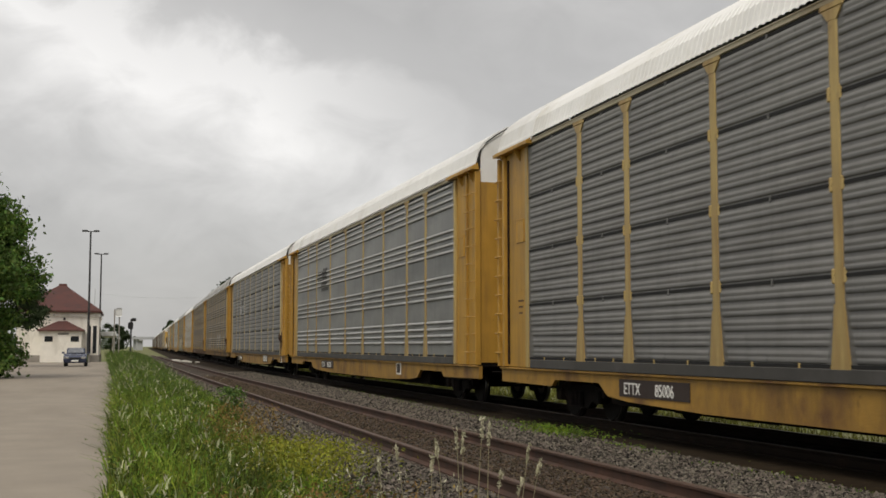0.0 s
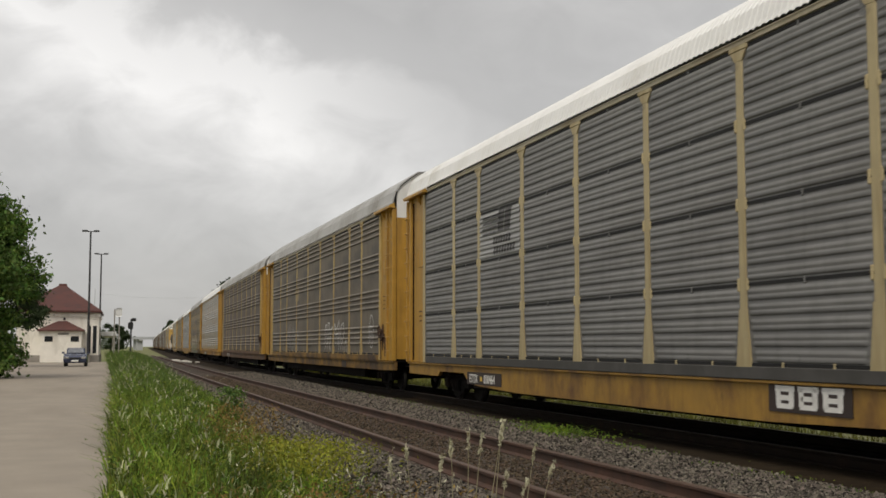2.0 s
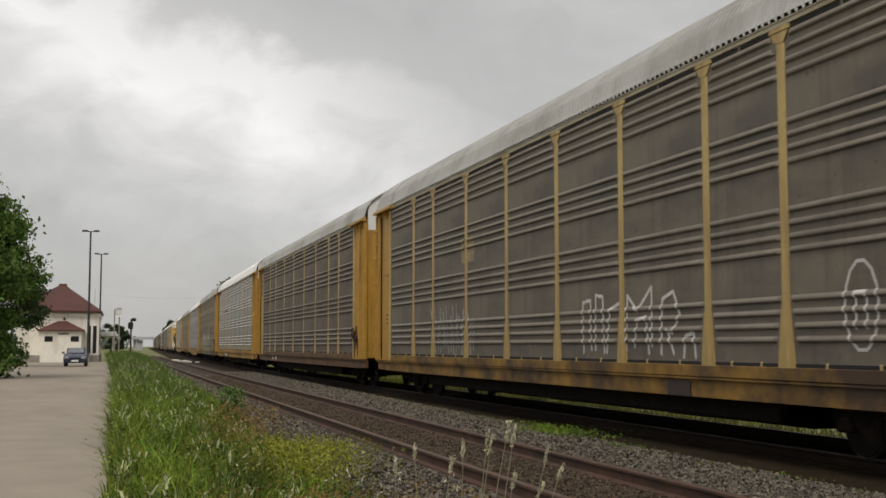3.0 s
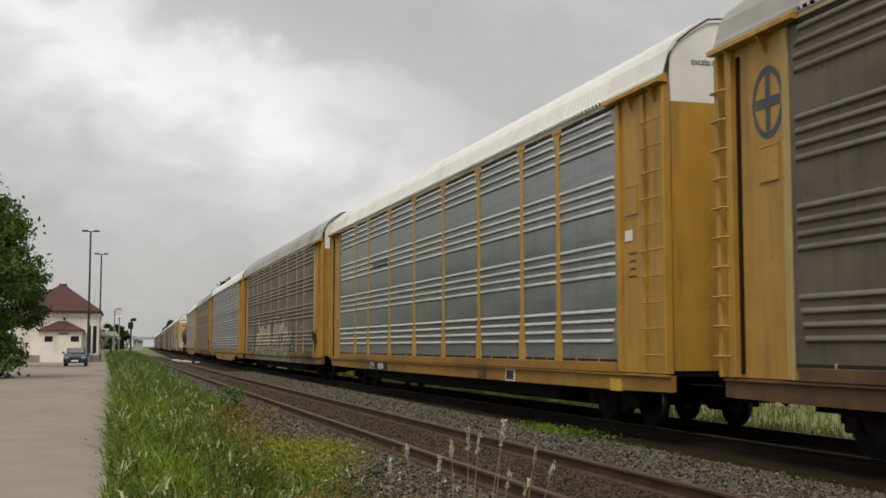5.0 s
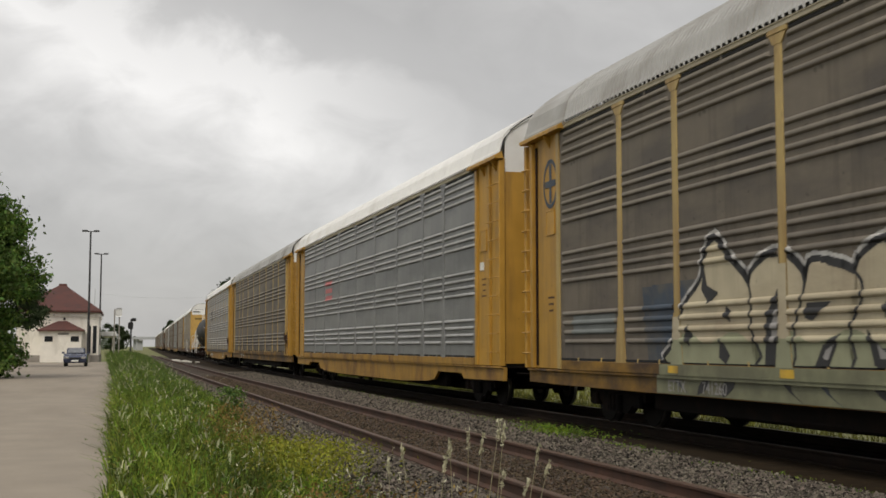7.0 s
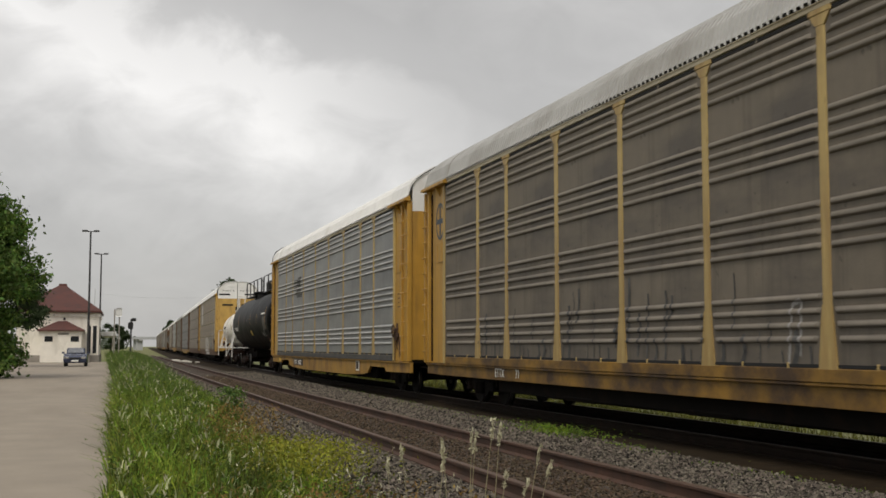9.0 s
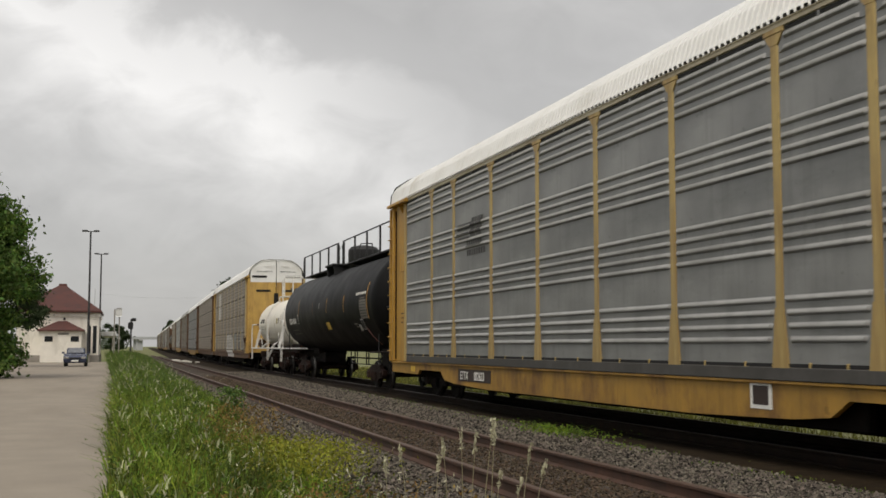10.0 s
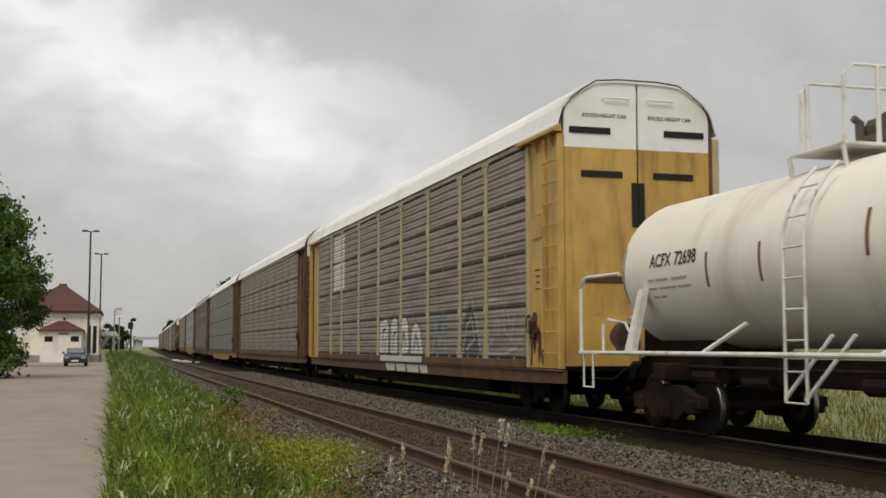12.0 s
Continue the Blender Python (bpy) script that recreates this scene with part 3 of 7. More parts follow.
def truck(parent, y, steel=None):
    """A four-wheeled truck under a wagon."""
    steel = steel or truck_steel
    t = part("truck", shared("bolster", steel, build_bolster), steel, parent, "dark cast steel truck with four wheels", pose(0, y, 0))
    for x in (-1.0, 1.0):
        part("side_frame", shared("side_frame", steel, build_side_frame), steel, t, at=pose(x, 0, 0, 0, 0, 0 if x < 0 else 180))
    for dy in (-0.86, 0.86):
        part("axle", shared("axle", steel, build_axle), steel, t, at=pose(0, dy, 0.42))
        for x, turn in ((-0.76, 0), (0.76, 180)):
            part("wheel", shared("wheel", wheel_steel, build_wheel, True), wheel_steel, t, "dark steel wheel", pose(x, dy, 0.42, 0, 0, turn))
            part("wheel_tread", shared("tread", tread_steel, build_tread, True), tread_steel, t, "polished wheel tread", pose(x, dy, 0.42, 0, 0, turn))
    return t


def build_coupler(bm):
    box(bm, -0.12, 0.12, -0.75, 0.1, 0.72, 0.98, 0.03)
    box(bm, -0.2, 0.2, -0.85, -0.55, 0.66, 1.04, 0.06)
    tube(bm, ((0.35, 0.05, 0.95), (0.36, -0.2, 0.70), (0.30, -0.5, 0.5), (0.2, -0.8, 0.55)), 0.03, 6)
    tube(bm, ((-1.2, 0.05, 0.75), (-0.6, -0.12, 0.72), (-0.3, -0.15, 0.95)), 0.02, 6)


def build_smear(seed, w, h):
    """A thin ragged stain on the end panel, hanging down from its top."""
    def build(bm):
        rnd = random.Random(seed)
        n = 9
        left = [(-w / 2 * (0.35 + 0.65 * math.sin(math.pi * (k + 0.6) / n)) * rnd.uniform(0.6, 1.2), -h * k / n) for k in range(n)]
        right = [(w / 2 * (0.35 + 0.65 * math.sin(math.pi * (k + 0.6) / n)) * rnd.uniform(0.6, 1.2), -h * k / n) for k in range(n)]
        prism(bm, left + [(0.0, -h * 1.05)] + right[::-1], 0, -SIDE + 0.0285, -SIDE + 0.034)
    return build


def build_brake(bm):
    """The hand brake box with its wheel and chain."""
    box(bm, -SIDE - 0.05, -SIDE + 0.04, -0.12, 0.06, -0.1, 0.26, 0.03)
    tube(bm, [(-SIDE - 0.08, -0.02 + 0.15 * math.cos(a), 0.18 + 0.17 * math.sin(a)) for a in (2 * math.pi * k / 14 for k in range(15))], 0.016, 5)
    tube(bm, ((-SIDE - 0.08, -0.16, 0.18), (-SIDE - 0.08, 0.12, 0.18)), 0.012, 5)
    tube(bm, ((-SIDE - 0.08, -0.02, 0.02), (-SIDE - 0.08, -0.02, 0.34)), 0.012, 5)
    tube(bm, ((-SIDE - 0.03, 0.0, -0.1), (-SIDE - 0.02, -0.02, -0.35), (-SIDE - 0.01, 0.05, -0.6)), 0.016, 5)
    box(bm, -SIDE - 0.03, -SIDE + 0.03, -0.30, -0.14, 0.0, 0.12, 0.02)


def autorack(sheet, sheet_kind, post, roof, sill, band, label, brake=True, ends=None, rise=1.0, slots=False):
    """A closed three-deck car carrier wagon in parts. Origin: on the rails, under its middle."""
    ends = ends or yellow
    car = thing("autorack_wagon", label, "train wagon", "wagons of the freight train")
    for a, b in zip(BAYS, BAYS[1:]):
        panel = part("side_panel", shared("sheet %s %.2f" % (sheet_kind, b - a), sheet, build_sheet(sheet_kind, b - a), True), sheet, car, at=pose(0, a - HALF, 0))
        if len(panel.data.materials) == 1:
            panel.data.materials.append(SKY_LIT_RIB[sheet.name])
    level = (EAVE - FLOOR) / 4
    for a in BAYS[1:-1]:
        upright = part("side_post", shared("post", post, build_post), post, car, at=pose(0, a - HALF, 0))
        if sheet_kind == "rows":
            for r in (1, 2, 3):
                for dy in (-0.111, 0.111):
                    part("hinge_lug", shared("lug", post, build_lug), post, upright, at=pose(0, dy, FLOOR + level * r))
    part("eave_rail", shared("eave_rail", eave_paint, build_eave_rail), eave_paint, car, "pale tan rail under the roof")
    for sgn in (-1, 1):
        e = part("end_panel", shared("end_panel%d" % sgn, ends, build_end_panel(sgn)), ends, car, "yellow steel end panel with a ladder")
        for u0, u1, out in ((1.58, 1.72, 0.02), (0.70, 0.80, 0.02), (0.0, 0.05, 0.03)) if sgn < 0 else ((1.58, 1.72, 0.02), (0.26, 0.40, 0.035), (0.0, 0.10, 0.05)):
            tone = post if u0 > 1 and post in (cream, cream_pale) else ends
            part("upright", shared("upright%d%.2f" % (sgn, u0), tone, build_upright(sgn, u0, u1, out)), tone, e)
        part("rust_seam", shared("seam%d" % sgn, rust_seam, build_seam(sgn)), rust_seam, e, "rust-brown seam at the corner")
        part("corner_seal", shared("corner%d" % sgn, dark_seam, build_corner(sgn)), dark_seam, e, "dark gap beside the end door")
        part("eave_hood", shared("hood%d" % sgn, ends, build_hood(sgn)), ends, e)
        for k in range(10):
            if sgn < 0:
                part("ladder_rung", shared("rung", ends, build_rung), ends, e, at=pose(0, -HALF + 0.07, 1.18 + 0.39 * k))
            else:
                part("ladder_rung", shared("rung_stub", ends, build_stub), ends, e, at=pose(0, HALF, 1.18 + 0.39 * k))
        hatch_y = -HALF + 1.0 if sgn < 0 else HALF - 1.42
        part("placard_board", shared("hatch", ends, build_hatch), ends, e, at=pose(0, hatch_y, 3.35))
        for side in (-1, 1):
            d = part("end_door", shared("door%d%d" % (side, sgn), ends, build_door(side, sgn, 0.95, WHITE_FROM)), ends, car, "yellow end door leaf with a white top")
            part("door_top", shared("door_top%d%d%.2f" % (side, sgn, rise), white_roof, build_door(side, sgn, WHITE_FROM, 6.17, rise)), white_roof, d, "white upper part of the end door")
            face = sgn * (DOOR + 0.005)
            for z, w in ((5.25, 0.95), (4.45, 0.72)) if slots else ():
                part("door_slot", shared("slot", black_gap, build_slot), black_gap, d, "dark slot in the end door", pose(side * w, face, z))
            part("lettering", letters("EXCESS HEIGHT CAR", 0.10, black_paint), black_paint, d, "small black capital letters", pose(side * 0.66, sgn * (DOOR + 0.004), 5.50, 0, 0, 0 if sgn < 0 else 180))
            part("door_handle", shared("handle", white_roof, build_handle), white_roof, d, at=pose(side * 0.45, face, 5.84))
            if slots and side < 0:
                part("door_slot", shared("slot", rust_seam, build_slot), rust_seam, d, "rusty slot low in the end door", pose(-0.66, face, 2.52))
            if slots:
                part("door_bar", shared("slot", black_gap, build_slot), black_gap, d, "dark latch rod of the end door", pose(side * 0.07, face, 3.9, 0, 90, 0))
        part("roof_end", shared("smooth_roof%.2f" % rise, roof, build_smooth_roof(rise)), roof, car, at=pose(0, 0, 0, 0, 0, 0 if sgn < 0 else 180))
        part("roof_seal", shared("seal%d%.2f" % (sgn, rise), dark_seal, build_seal(sgn, rise)), dark_seal, car, "black rubber edge of the roof")
        part("coupler", shared("coupler", truck_steel, build_coupler), truck_steel, car, "rusty black coupler and brake hose", pose(0, sgn * HALF, 0, 0, 0, 0 if sgn < 0 else 180))
        truck(car, sgn * 10.1)
    part("corner_post", shared("far_post", post if post in (cream, cream_pale) else ends, build_far_post), post if post in (cream, cream_pale) else ends, car)
    if brake:
        for k, (y, z, w, h) in enumerate(((1.38, 1.95, 0.34, 0.75), (1.12, 1.60, 0.22, 0.60), (0.95, 1.25, 0.16, 0.30))):
            part("rust_stain", shared("smear%d" % k, rust_seam, build_smear(k, w, h)), rust_seam, car, "dark rust smear below the hand brake", pose(0, -HALF + y, z))
        part("hand_brake", shared("brake", rusty_iron, build_brake), rusty_iron, car, "rusty hand brake wheel and chain", pose(0, -HALF + 1.42, 1.55))
    depth = 0.014 if sheet_kind == "rows" else 0.04
    part("roof", shared("roof%.2f%.3f" % (rise, depth), roof, build_roof(rise, depth)), roof, car)
    gaps = [FLOOR + 0.02, EAVE - 0.03] + ([FLOOR + (EAVE - FLOOR) / 4 * r for r in (1, 2, 3)] if sheet_kind == "rows" else [])
    for z in gaps:
        g = part("panel_gap", shared("gap", black_gap, build_gap), black_gap, car, "dark gap between panels", pose(0, 0, z))
        if z < FLOOR + 0.1:
            for a, b in zip(BAYS, BAYS[1:]):
                for u in (0.3, 0.68):
                    part("panel_clip", shared("tab", post, build_tab), post, g, at=pose(0, a + (b - a) * u - HALF, 0))
        elif ends in (yellow, yellow_pale):
            for a, b in zip(BAYS, BAYS[1:]):
                part("panel_clip", shared("tab", sheet, build_tab), sheet, g, at=pose(0, (a + b) / 2 - HALF, 0))
    slim = sheet in (dirty, brownish, dark_brown, silver)
    for side in (-1, 1):
        part("side_sill", shared("sill%d%d" % (side, slim), sill, build_sill(side, slim)), sill, car)
    part("sill_band", shared("band", band, build_band), band, car)
    part("underframe", shared("underframe", underframe, build_underframe), underframe, car, "rusty underframe with brake gear, coloured near-black for shade")
    part("brake_beam", shared("brake_beam", underframe, build_brake_beam), underframe, car, "brake gear beam, black for the shade under the floor")
    part("far_side_wall", shared("far_wall", yellow_dark, build_far_wall), yellow_dark, car)
    return car


SPEED = 24.0


def arrival(seconds):
    """Where a wagon's leading end stands at the start, if it comes abreast of the camera after that many seconds."""
    return SPEED * seconds - 1.25


silver_label = "car carrier wagon, silver ribbed sides, yellow ends"
grey_label = "car carrier wagon, grey panels in four rows, tan posts"
dirty_label = "grimy grey car carrier wagon, yellow ends"
train = []


def add(car, lead, length=26.65):
    train.append((car, lead + length / 2))
    return car


A = -0.065
c_m3 = add(autorack(silver_plain, "rows", cream, white_roof, yellow_worn, rub_grey, grey_label, brake=False, rise=1.04), arrival(A))
c_m2 = add(autorack(silver_mid, "grouped", cream, white_roof, yellow_worn, rub_grey, silver_label, brake=False), arrival(A + 1.155))
c_m1 = add(autorack(silver_plain, "rows", cream_pale, white_roof, yellow_worn, rub_grey, grey_label, rise=0.95), arrival(A + 2.31))
c_0 = add(autorack(dirty, "grouped", cream, grey_roof, yellow_grimy, yellow_grimy, dirty_label + ", tagged with white graffiti", rise=1.08), arrival(A + 3.465))
c_1 = add(autorack(dark_brown, "grouped", cream, grey_roof, yellow_dark, yellow_dark, dirty_label + " and a rusty sill"), arrival(A + 4.62))
c_2 = add(autorack(silver, "grouped", yellow, white_roof, yellow_sill, yellow_sill, silver_label + " and a white roof", brake=False, rise=1.05), arrival(A + 5.775))
c_3 = add(autorack(dirty, "grouped", cream, grey_roof, yellow_grimy, yellow_grimy, dirty_label + ", with a large painted graffito", rise=1.15), arrival(A + 6.93))
c_4 = add(autorack(silver_mid, "grouped", silver_mid, white_roof, yellow_worn, yellow_worn, silver_label + ", with a red mark", brake=False), arrival(A + 8.085))
c_5 = add(autorack(dirty, "grouped", cream, grey_roof, yellow_grimy, yellow_grimy, dirty_label + " and a round badge"), arrival(A + 9.24))
c_6 = add(autorack(silver_mid, "grouped", cream, white_roof, yellow_worn, rub_grey, "silver ribbed car carrier wagon ahead of the tank wagons", rise=0.97), arrival(A + 10.40))
c_7 = add(autorack(brownish, "rows", cream_pale, white_roof, yellow_dark, yellow_dark, "stained brown-grey car carrier wagon with white graffiti, behind the tank wagons", ends=yellow_pale, rise=1.02, slots=True), arrival(12.874))
# wagons further back, with posts as grey as their panels
far_a = autorack(dirty, "grouped", dirty, grey_roof, yellow_dark, yellow_dark, "grimy car carrier wagon far back in the train", ends=yellow_dark)
far_b = autorack(silver_mid, "grouped", silver_plain, white_roof, yellow_worn, yellow_worn, "silver car carrier wagon far back in the train", ends=yellow_dark)
far_c = autorack(brownish, "rows", brownish, white_roof, yellow_dark, yellow_dark, "brown car carrier wagon far back in the train", ends=yellow_dark)
far_d = autorack(silver_plain, "rows", silver_plain, white_roof, yellow_worn, rub_grey, "grey car carrier wagon far back in the train", ends=yellow_dark)
order = [far_c, far_d, far_a, far_b, far_c, far_a, far_b, far_d, far_c, far_a, far_b, far_c, far_d]
used = set()
for k in range(13):
    seconds = 12.864 + 1.155 * (k + 1) if k < 5 else 20.6 + 1.155 * (k - 5)
    make = order[k] if order[k] not in used else copy_thing(order[k], pose(0, 0, 0))
    used.add(order[k])
    add(make, arrival(seconds))

# ---- paint on the wagons' sides ----
def decal(kind, shapes, out=0.006):
    """A coat of paint that follows the ribs of a side sheet: shapes are outlines of (y, z) on the wagon's side."""
    section = ribs(kind)
    steps = []
    for (o0, z0), (o1, z1) in zip(section, section[1:]):
        n = max(1, math.ceil((z1 - z0) / 0.02))
        for k in range(n):
            a, b = k / n, (k + 1) / n
            steps.append((o0 + (o1 - o0) * a, z0 + (z1 - z0) * a, o0 + (o1 - o0) * b, z0 + (z1 - z0) * b))
    clear = [a - HALF for a in BAYS]
    bm = bmesh.new()
    for shape in shapes:
        for oa, za, ob, zb in steps:
            if zb - za < 1e-5:
                continue
            z = (za + zb) / 2
            cross = []
            for (y0, a), (y1, b) in zip(shape, shape[1:] + shape[:1]):
                if (a <= z) != (b <= z):
                    cross.append(y0 + (y1 - y0) * (z - a) / (b - a))
            cross.sort()
            xa, xb = FACE - oa - out, FACE - ob - out
            for y0, y1 in zip(cross[::2], cross[1::2]):
                for p0, p1 in zip(clear, clear[1:]):
                    a, b = max(y0, p0 + 0.1), min(y1, p1 - 0.1)
                    if b - a > 0.004:
                        bm.faces.new([bm.verts.new(c) for c in ((xa, a, za), (xa, b, za), (xb, b, zb), (xb, a, zb))])
    return bm


def stroke(points, width):
    """Outlines of the pieces of a brush stroke through points."""
    out = []
    for (y0, z0), (y1, z1) in zip(points, points[1:]):
        d = math.hypot(y1 - y0, z1 - z0) or 1.0
        uy, uz = (y1 - y0) / d, (z1 - z0) / d
        ny, nz = -uz * width / 2, uy * width / 2
        e = width * 0.3
        out.append([(y0 - uy * e + ny, z0 - uz * e + nz), (y1 + uy * e + ny, z1 + uz * e + nz), (y1 + uy * e - ny, z1 + uz * e - nz), (y0 - uy * e - ny, z0 - uz * e - nz)])
    return out


def bubble(y, z, w, h, lean=0.0, grow=0.0, seed=0):
    """The outline of a swollen, leaning shape standing on z."""
    rnd = random.Random(seed)
    pts = []
    for k in range(20):
        a = 2 * math.pi * k / 20
        c, s = math.cos(a), math.sin(a)
        r = 1 + 0.10 * math.sin(3 * a + rnd.random() * 6)
        px = math.copysign(abs(c) ** 0.55, c) * (w / 2 + grow) * r
        pz = h / 2 + math.copysign(abs(s) ** 0.6, s) * (h / 2 + grow) * r
        pts.append((y + px + lean * (pz / h), max(z + pz, FLOOR + 0.01)))
    return pts


def side_y(metres_from_lead):
    return 0.98 * (metres_from_lead - 13.6)


cream_spray = material("cream_spray_paint", (0.50, 0.44, 0.31), 0.6, 0, 0.14, 2.0, (0.36, 0.30, 0.21), 0.5, 1.0, (1, 0.4, 1.5), streak=0.3)
blue_spray = material("dark_blue_spray_paint", (0.045, 0.062, 0.088), 0.6, 0, 0.25, 2.0, (0.10, 0.094, 0.085), 0.55, 2.2)
white_spray = material("white_spray_paint", (0.55, 0.54, 0.52), 0.6, 0, 0.1, 4.0)
grey_spray = material("faded_grey_spray_paint", (0.30, 0.29, 0.28), 0.65, 0, 0.1, 4.0)
pale_green_spray = material("pale_green_spray_paint", (0.30, 0.31, 0.20), 0.65, 0, 0.15, 3.0, (0.20, 0.20, 0.13), 0.45, 1.5)
grey_dark_spray = material("dark_grey_spray_paint", (0.085, 0.075, 0.07), 0.65, 0, 0.2, 4.0)
teal_spray = material("faded_teal_spray_paint", (0.165, 0.18, 0.175), 0.65, 0, 0.15, 3.0)
green_spray = material("faded_green_spray_paint", (0.20, 0.205, 0.125), 0.65, 0, 0.2, 3.0, (0.11, 0.105, 0.07), 0.4, 1.0)
pale_plate = material("pale_panel_paint", (0.31, 0.31, 0.305), 0.5, 0.1, 0.06, 3.0)
faded_red = material("faded_red_paint", (0.50, 0.16, 0.16), 0.6, 0, 0.15, 4.0)
mark_yellow = material("marking_yellow_paint", (0.62, 0.40, 0.05), 0.5, 0, 0.12, 5.0, (0.35, 0.22, 0.05), 0.4, 2.0)
faded_tan = material("faded_tan_paint", (0.27, 0.21, 0.12), 0.6, 0, 0.15, 5.0, (0.17, 0.14, 0.10), 0.4, 2.0)
worn_black = material("worn_black_paint", (0.05, 0.049, 0.048), 0.65, 0, 0.3, 5.0, (0.12, 0.116, 0.112), 0.4, 3.0)
brown_plate = material("dark_brown_number_board", (0.035, 0.022, 0.018), 0.6, 0, 0.15, 5.0)


def sill_plate(car, y, z, w, h, mat, label):
    bm = bmesh.new()
    box(bm, -SIDE + 0.038, -SIDE + 0.0495, y - w / 2, y + w / 2, z - h / 2, z + h / 2)
    return part("sill_plate", bm, mat, car, label)


def sill_letters(car, text, y, z, size, mat, label):
    return part("lettering", letters(text, size, mat), mat, car, label, pose(-SIDE + 0.035, y, z, 0, 0, -90))


def number_board(car, mark, number, y, plate=True, z=0.56):
    """The wagon's mark and number in white on a dark board on the sill."""
    if plate:
        sill_plate(car, y, z + 0.095, 2.35, 0.27, brown_plate, "dark brown board behind the wagon number")
    sill_letters(car, mark, y + 0.70, z, 0.26, white_paint, "white wagon mark letters")
    sill_letters(car, number, y - 0.40, z, 0.26, white_paint, "white wagon number")


def bars(car, name, y, z, w, rows, gap, size, mat, label, x=-SIDE + 0.028):
    """Lines of small unreadable writing, as plain bars."""
    for r in range(rows):
        bm = bmesh.new()
        ww = w * (1.0 - 0.18 * ((r * 7) % 3))
        box(bm, x, x + 0.006, y - ww / 2, y + ww / 2, z - r * gap - size / 2, z - r * gap + size / 2)
        part(name, bm, mat, car, label)


def railway_mark(car, kind, bay, z0, z1, plate):
    """Dark stripes running into two slanting blocks, over two rows of short bars: the owner's badge as plain shapes."""
    far, near = BAYS[bay + 1] - HALF, BAYS[bay] - HALF
    across = lambda u: far - 0.1 + (near - far + 0.2) * u
    high = lambda w: z0 + (z1 - z0) * w
    if plate:
        level = (EAVE - FLOOR) / 4
        part("mark_panel", decal(kind, [[(across(0), FLOOR + 2 * level + 0.03), (across(1), FLOOR + 2 * level + 0.03), (across(1), FLOOR + 3 * level - 0.03), (across(0), FLOOR + 3 * level - 0.03)]], 0.004), pale_plate, car, "pale panel behind the dark badge")
    shapes = []
    for k in range(4):
        w = 0.90 - 0.12 * k
        shapes.append([(across(0.09), high(w)), (across(0.50 - 0.02 * k), high(w)), (across(0.50 - 0.02 * k), high(w - 0.06)), (across(0.09), high(w - 0.06))])
    for u in (0.50, 0.66):
        shapes.append([(across(u - 0.04), high(0.50)), (across(u + 0.11), high(0.50)), (across(u + 0.16), high(1.0)), (across(u + 0.01), high(1.0))])
    part("badge", decal(kind, shapes, 0.010), worn_black, car, "dark striped badge shape")
    words = []
    for u0, u1, w, n in ((0.36, 0.80, 0.40, 7), (0.37, 0.90, 0.17, 8)):
        for k in range(n):
            a, b = u0 + (u1 - u0) * k / n, u0 + (u1 - u0) * (k + 0.74) / n
            words.append([(across(a), high(w)), (across(b), high(w)), (across(b), high(w - 0.17)), (across(a), high(w - 0.17))])
    part("badge_bar", decal(kind, words, 0.010), worn_black, car, "two rows of dark bars")


def round_badge(car, y, z):
    """A dark ring with a cross on the yellow end panel."""
    bm = bmesh.new()
    ring = [(y + 0.36 * math.cos(a), z + 0.46 * math.sin(a)) for a in (2 * math.pi * k / 28 for k in range(28))]
    for (y0, z0), (y1, z1) in zip(ring, ring[1:] + ring[:1]):
        v = [bm.verts.new((-SIDE + 0.028, a, b)) for a, b in ((y0, z0), (y1, z1), (y + (y1 - y) * 0.82, z + (z1 - z) * 0.82), (y + (y0 - y) * 0.82, z + (z0 - z) * 0.82))]
        bm.faces.new(v)
    box(bm, -SIDE + 0.026, -SIDE + 0.034, y - 0.05, y + 0.05, z - 0.36, z + 0.36)
    box(bm, -SIDE + 0.025, -SIDE + 0.033, y - 0.26, y + 0.26, z - 0.06, z + 0.06)
    part("round_badge", bm, blue_spray, car, "dark round badge with a cross")


END_MARK = HALF - 1.2      # middle of the far end panel
# first two wagons
number_board(c_m3, "ETTX", "85006", side_y(19.9))
number_board(c_m2, "ETTX", "853353", side_y(18.5))
railway_mark(c_m2, "grouped", 6, 3.33, 4.17, False)
sill_plate(c_m2, side_y(7.6), 0.70, 0.5, 0.34, white_paint, "white sill placard")
sill_plate(c_m2, side_y(7.6), 0.70, 0.36, 0.24, brown_plate, "dark face of the sill placard").location.x = -0.004
# wagon with panels in rows
number_board(c_m1, "ETTX", "850464", side_y(20.45), True, 0.51)
sill_plate(c_m1, side_y(20.62), 0.60, 0.14, 0.1, mark_yellow, "orange mark between the letters").location.x = -0.004
railway_mark(c_m1, "rows", 6, 3.22, 4.14, True)
for k, y in enumerate((3.0, 3.3, 3.55)):
    sill_plate(c_m1, side_y(y + 1.6), 0.70, 0.10, 0.14, black_paint, "dark sill mark")
sill_plate(c_m1, side_y(1.9), 0.69, 0.42, 0.26, white_paint, "white sill placard")
sill_plate(c_m1, side_y(1.9), 0.69, 0.32, 0.18, brown_plate, "dark face of the sill placard").location.x = -0.004
sill_plate(c_m1, side_y(8.0), 0.69, 1.7, 0.35, brown_plate, "dark brown panel with a pale badge")
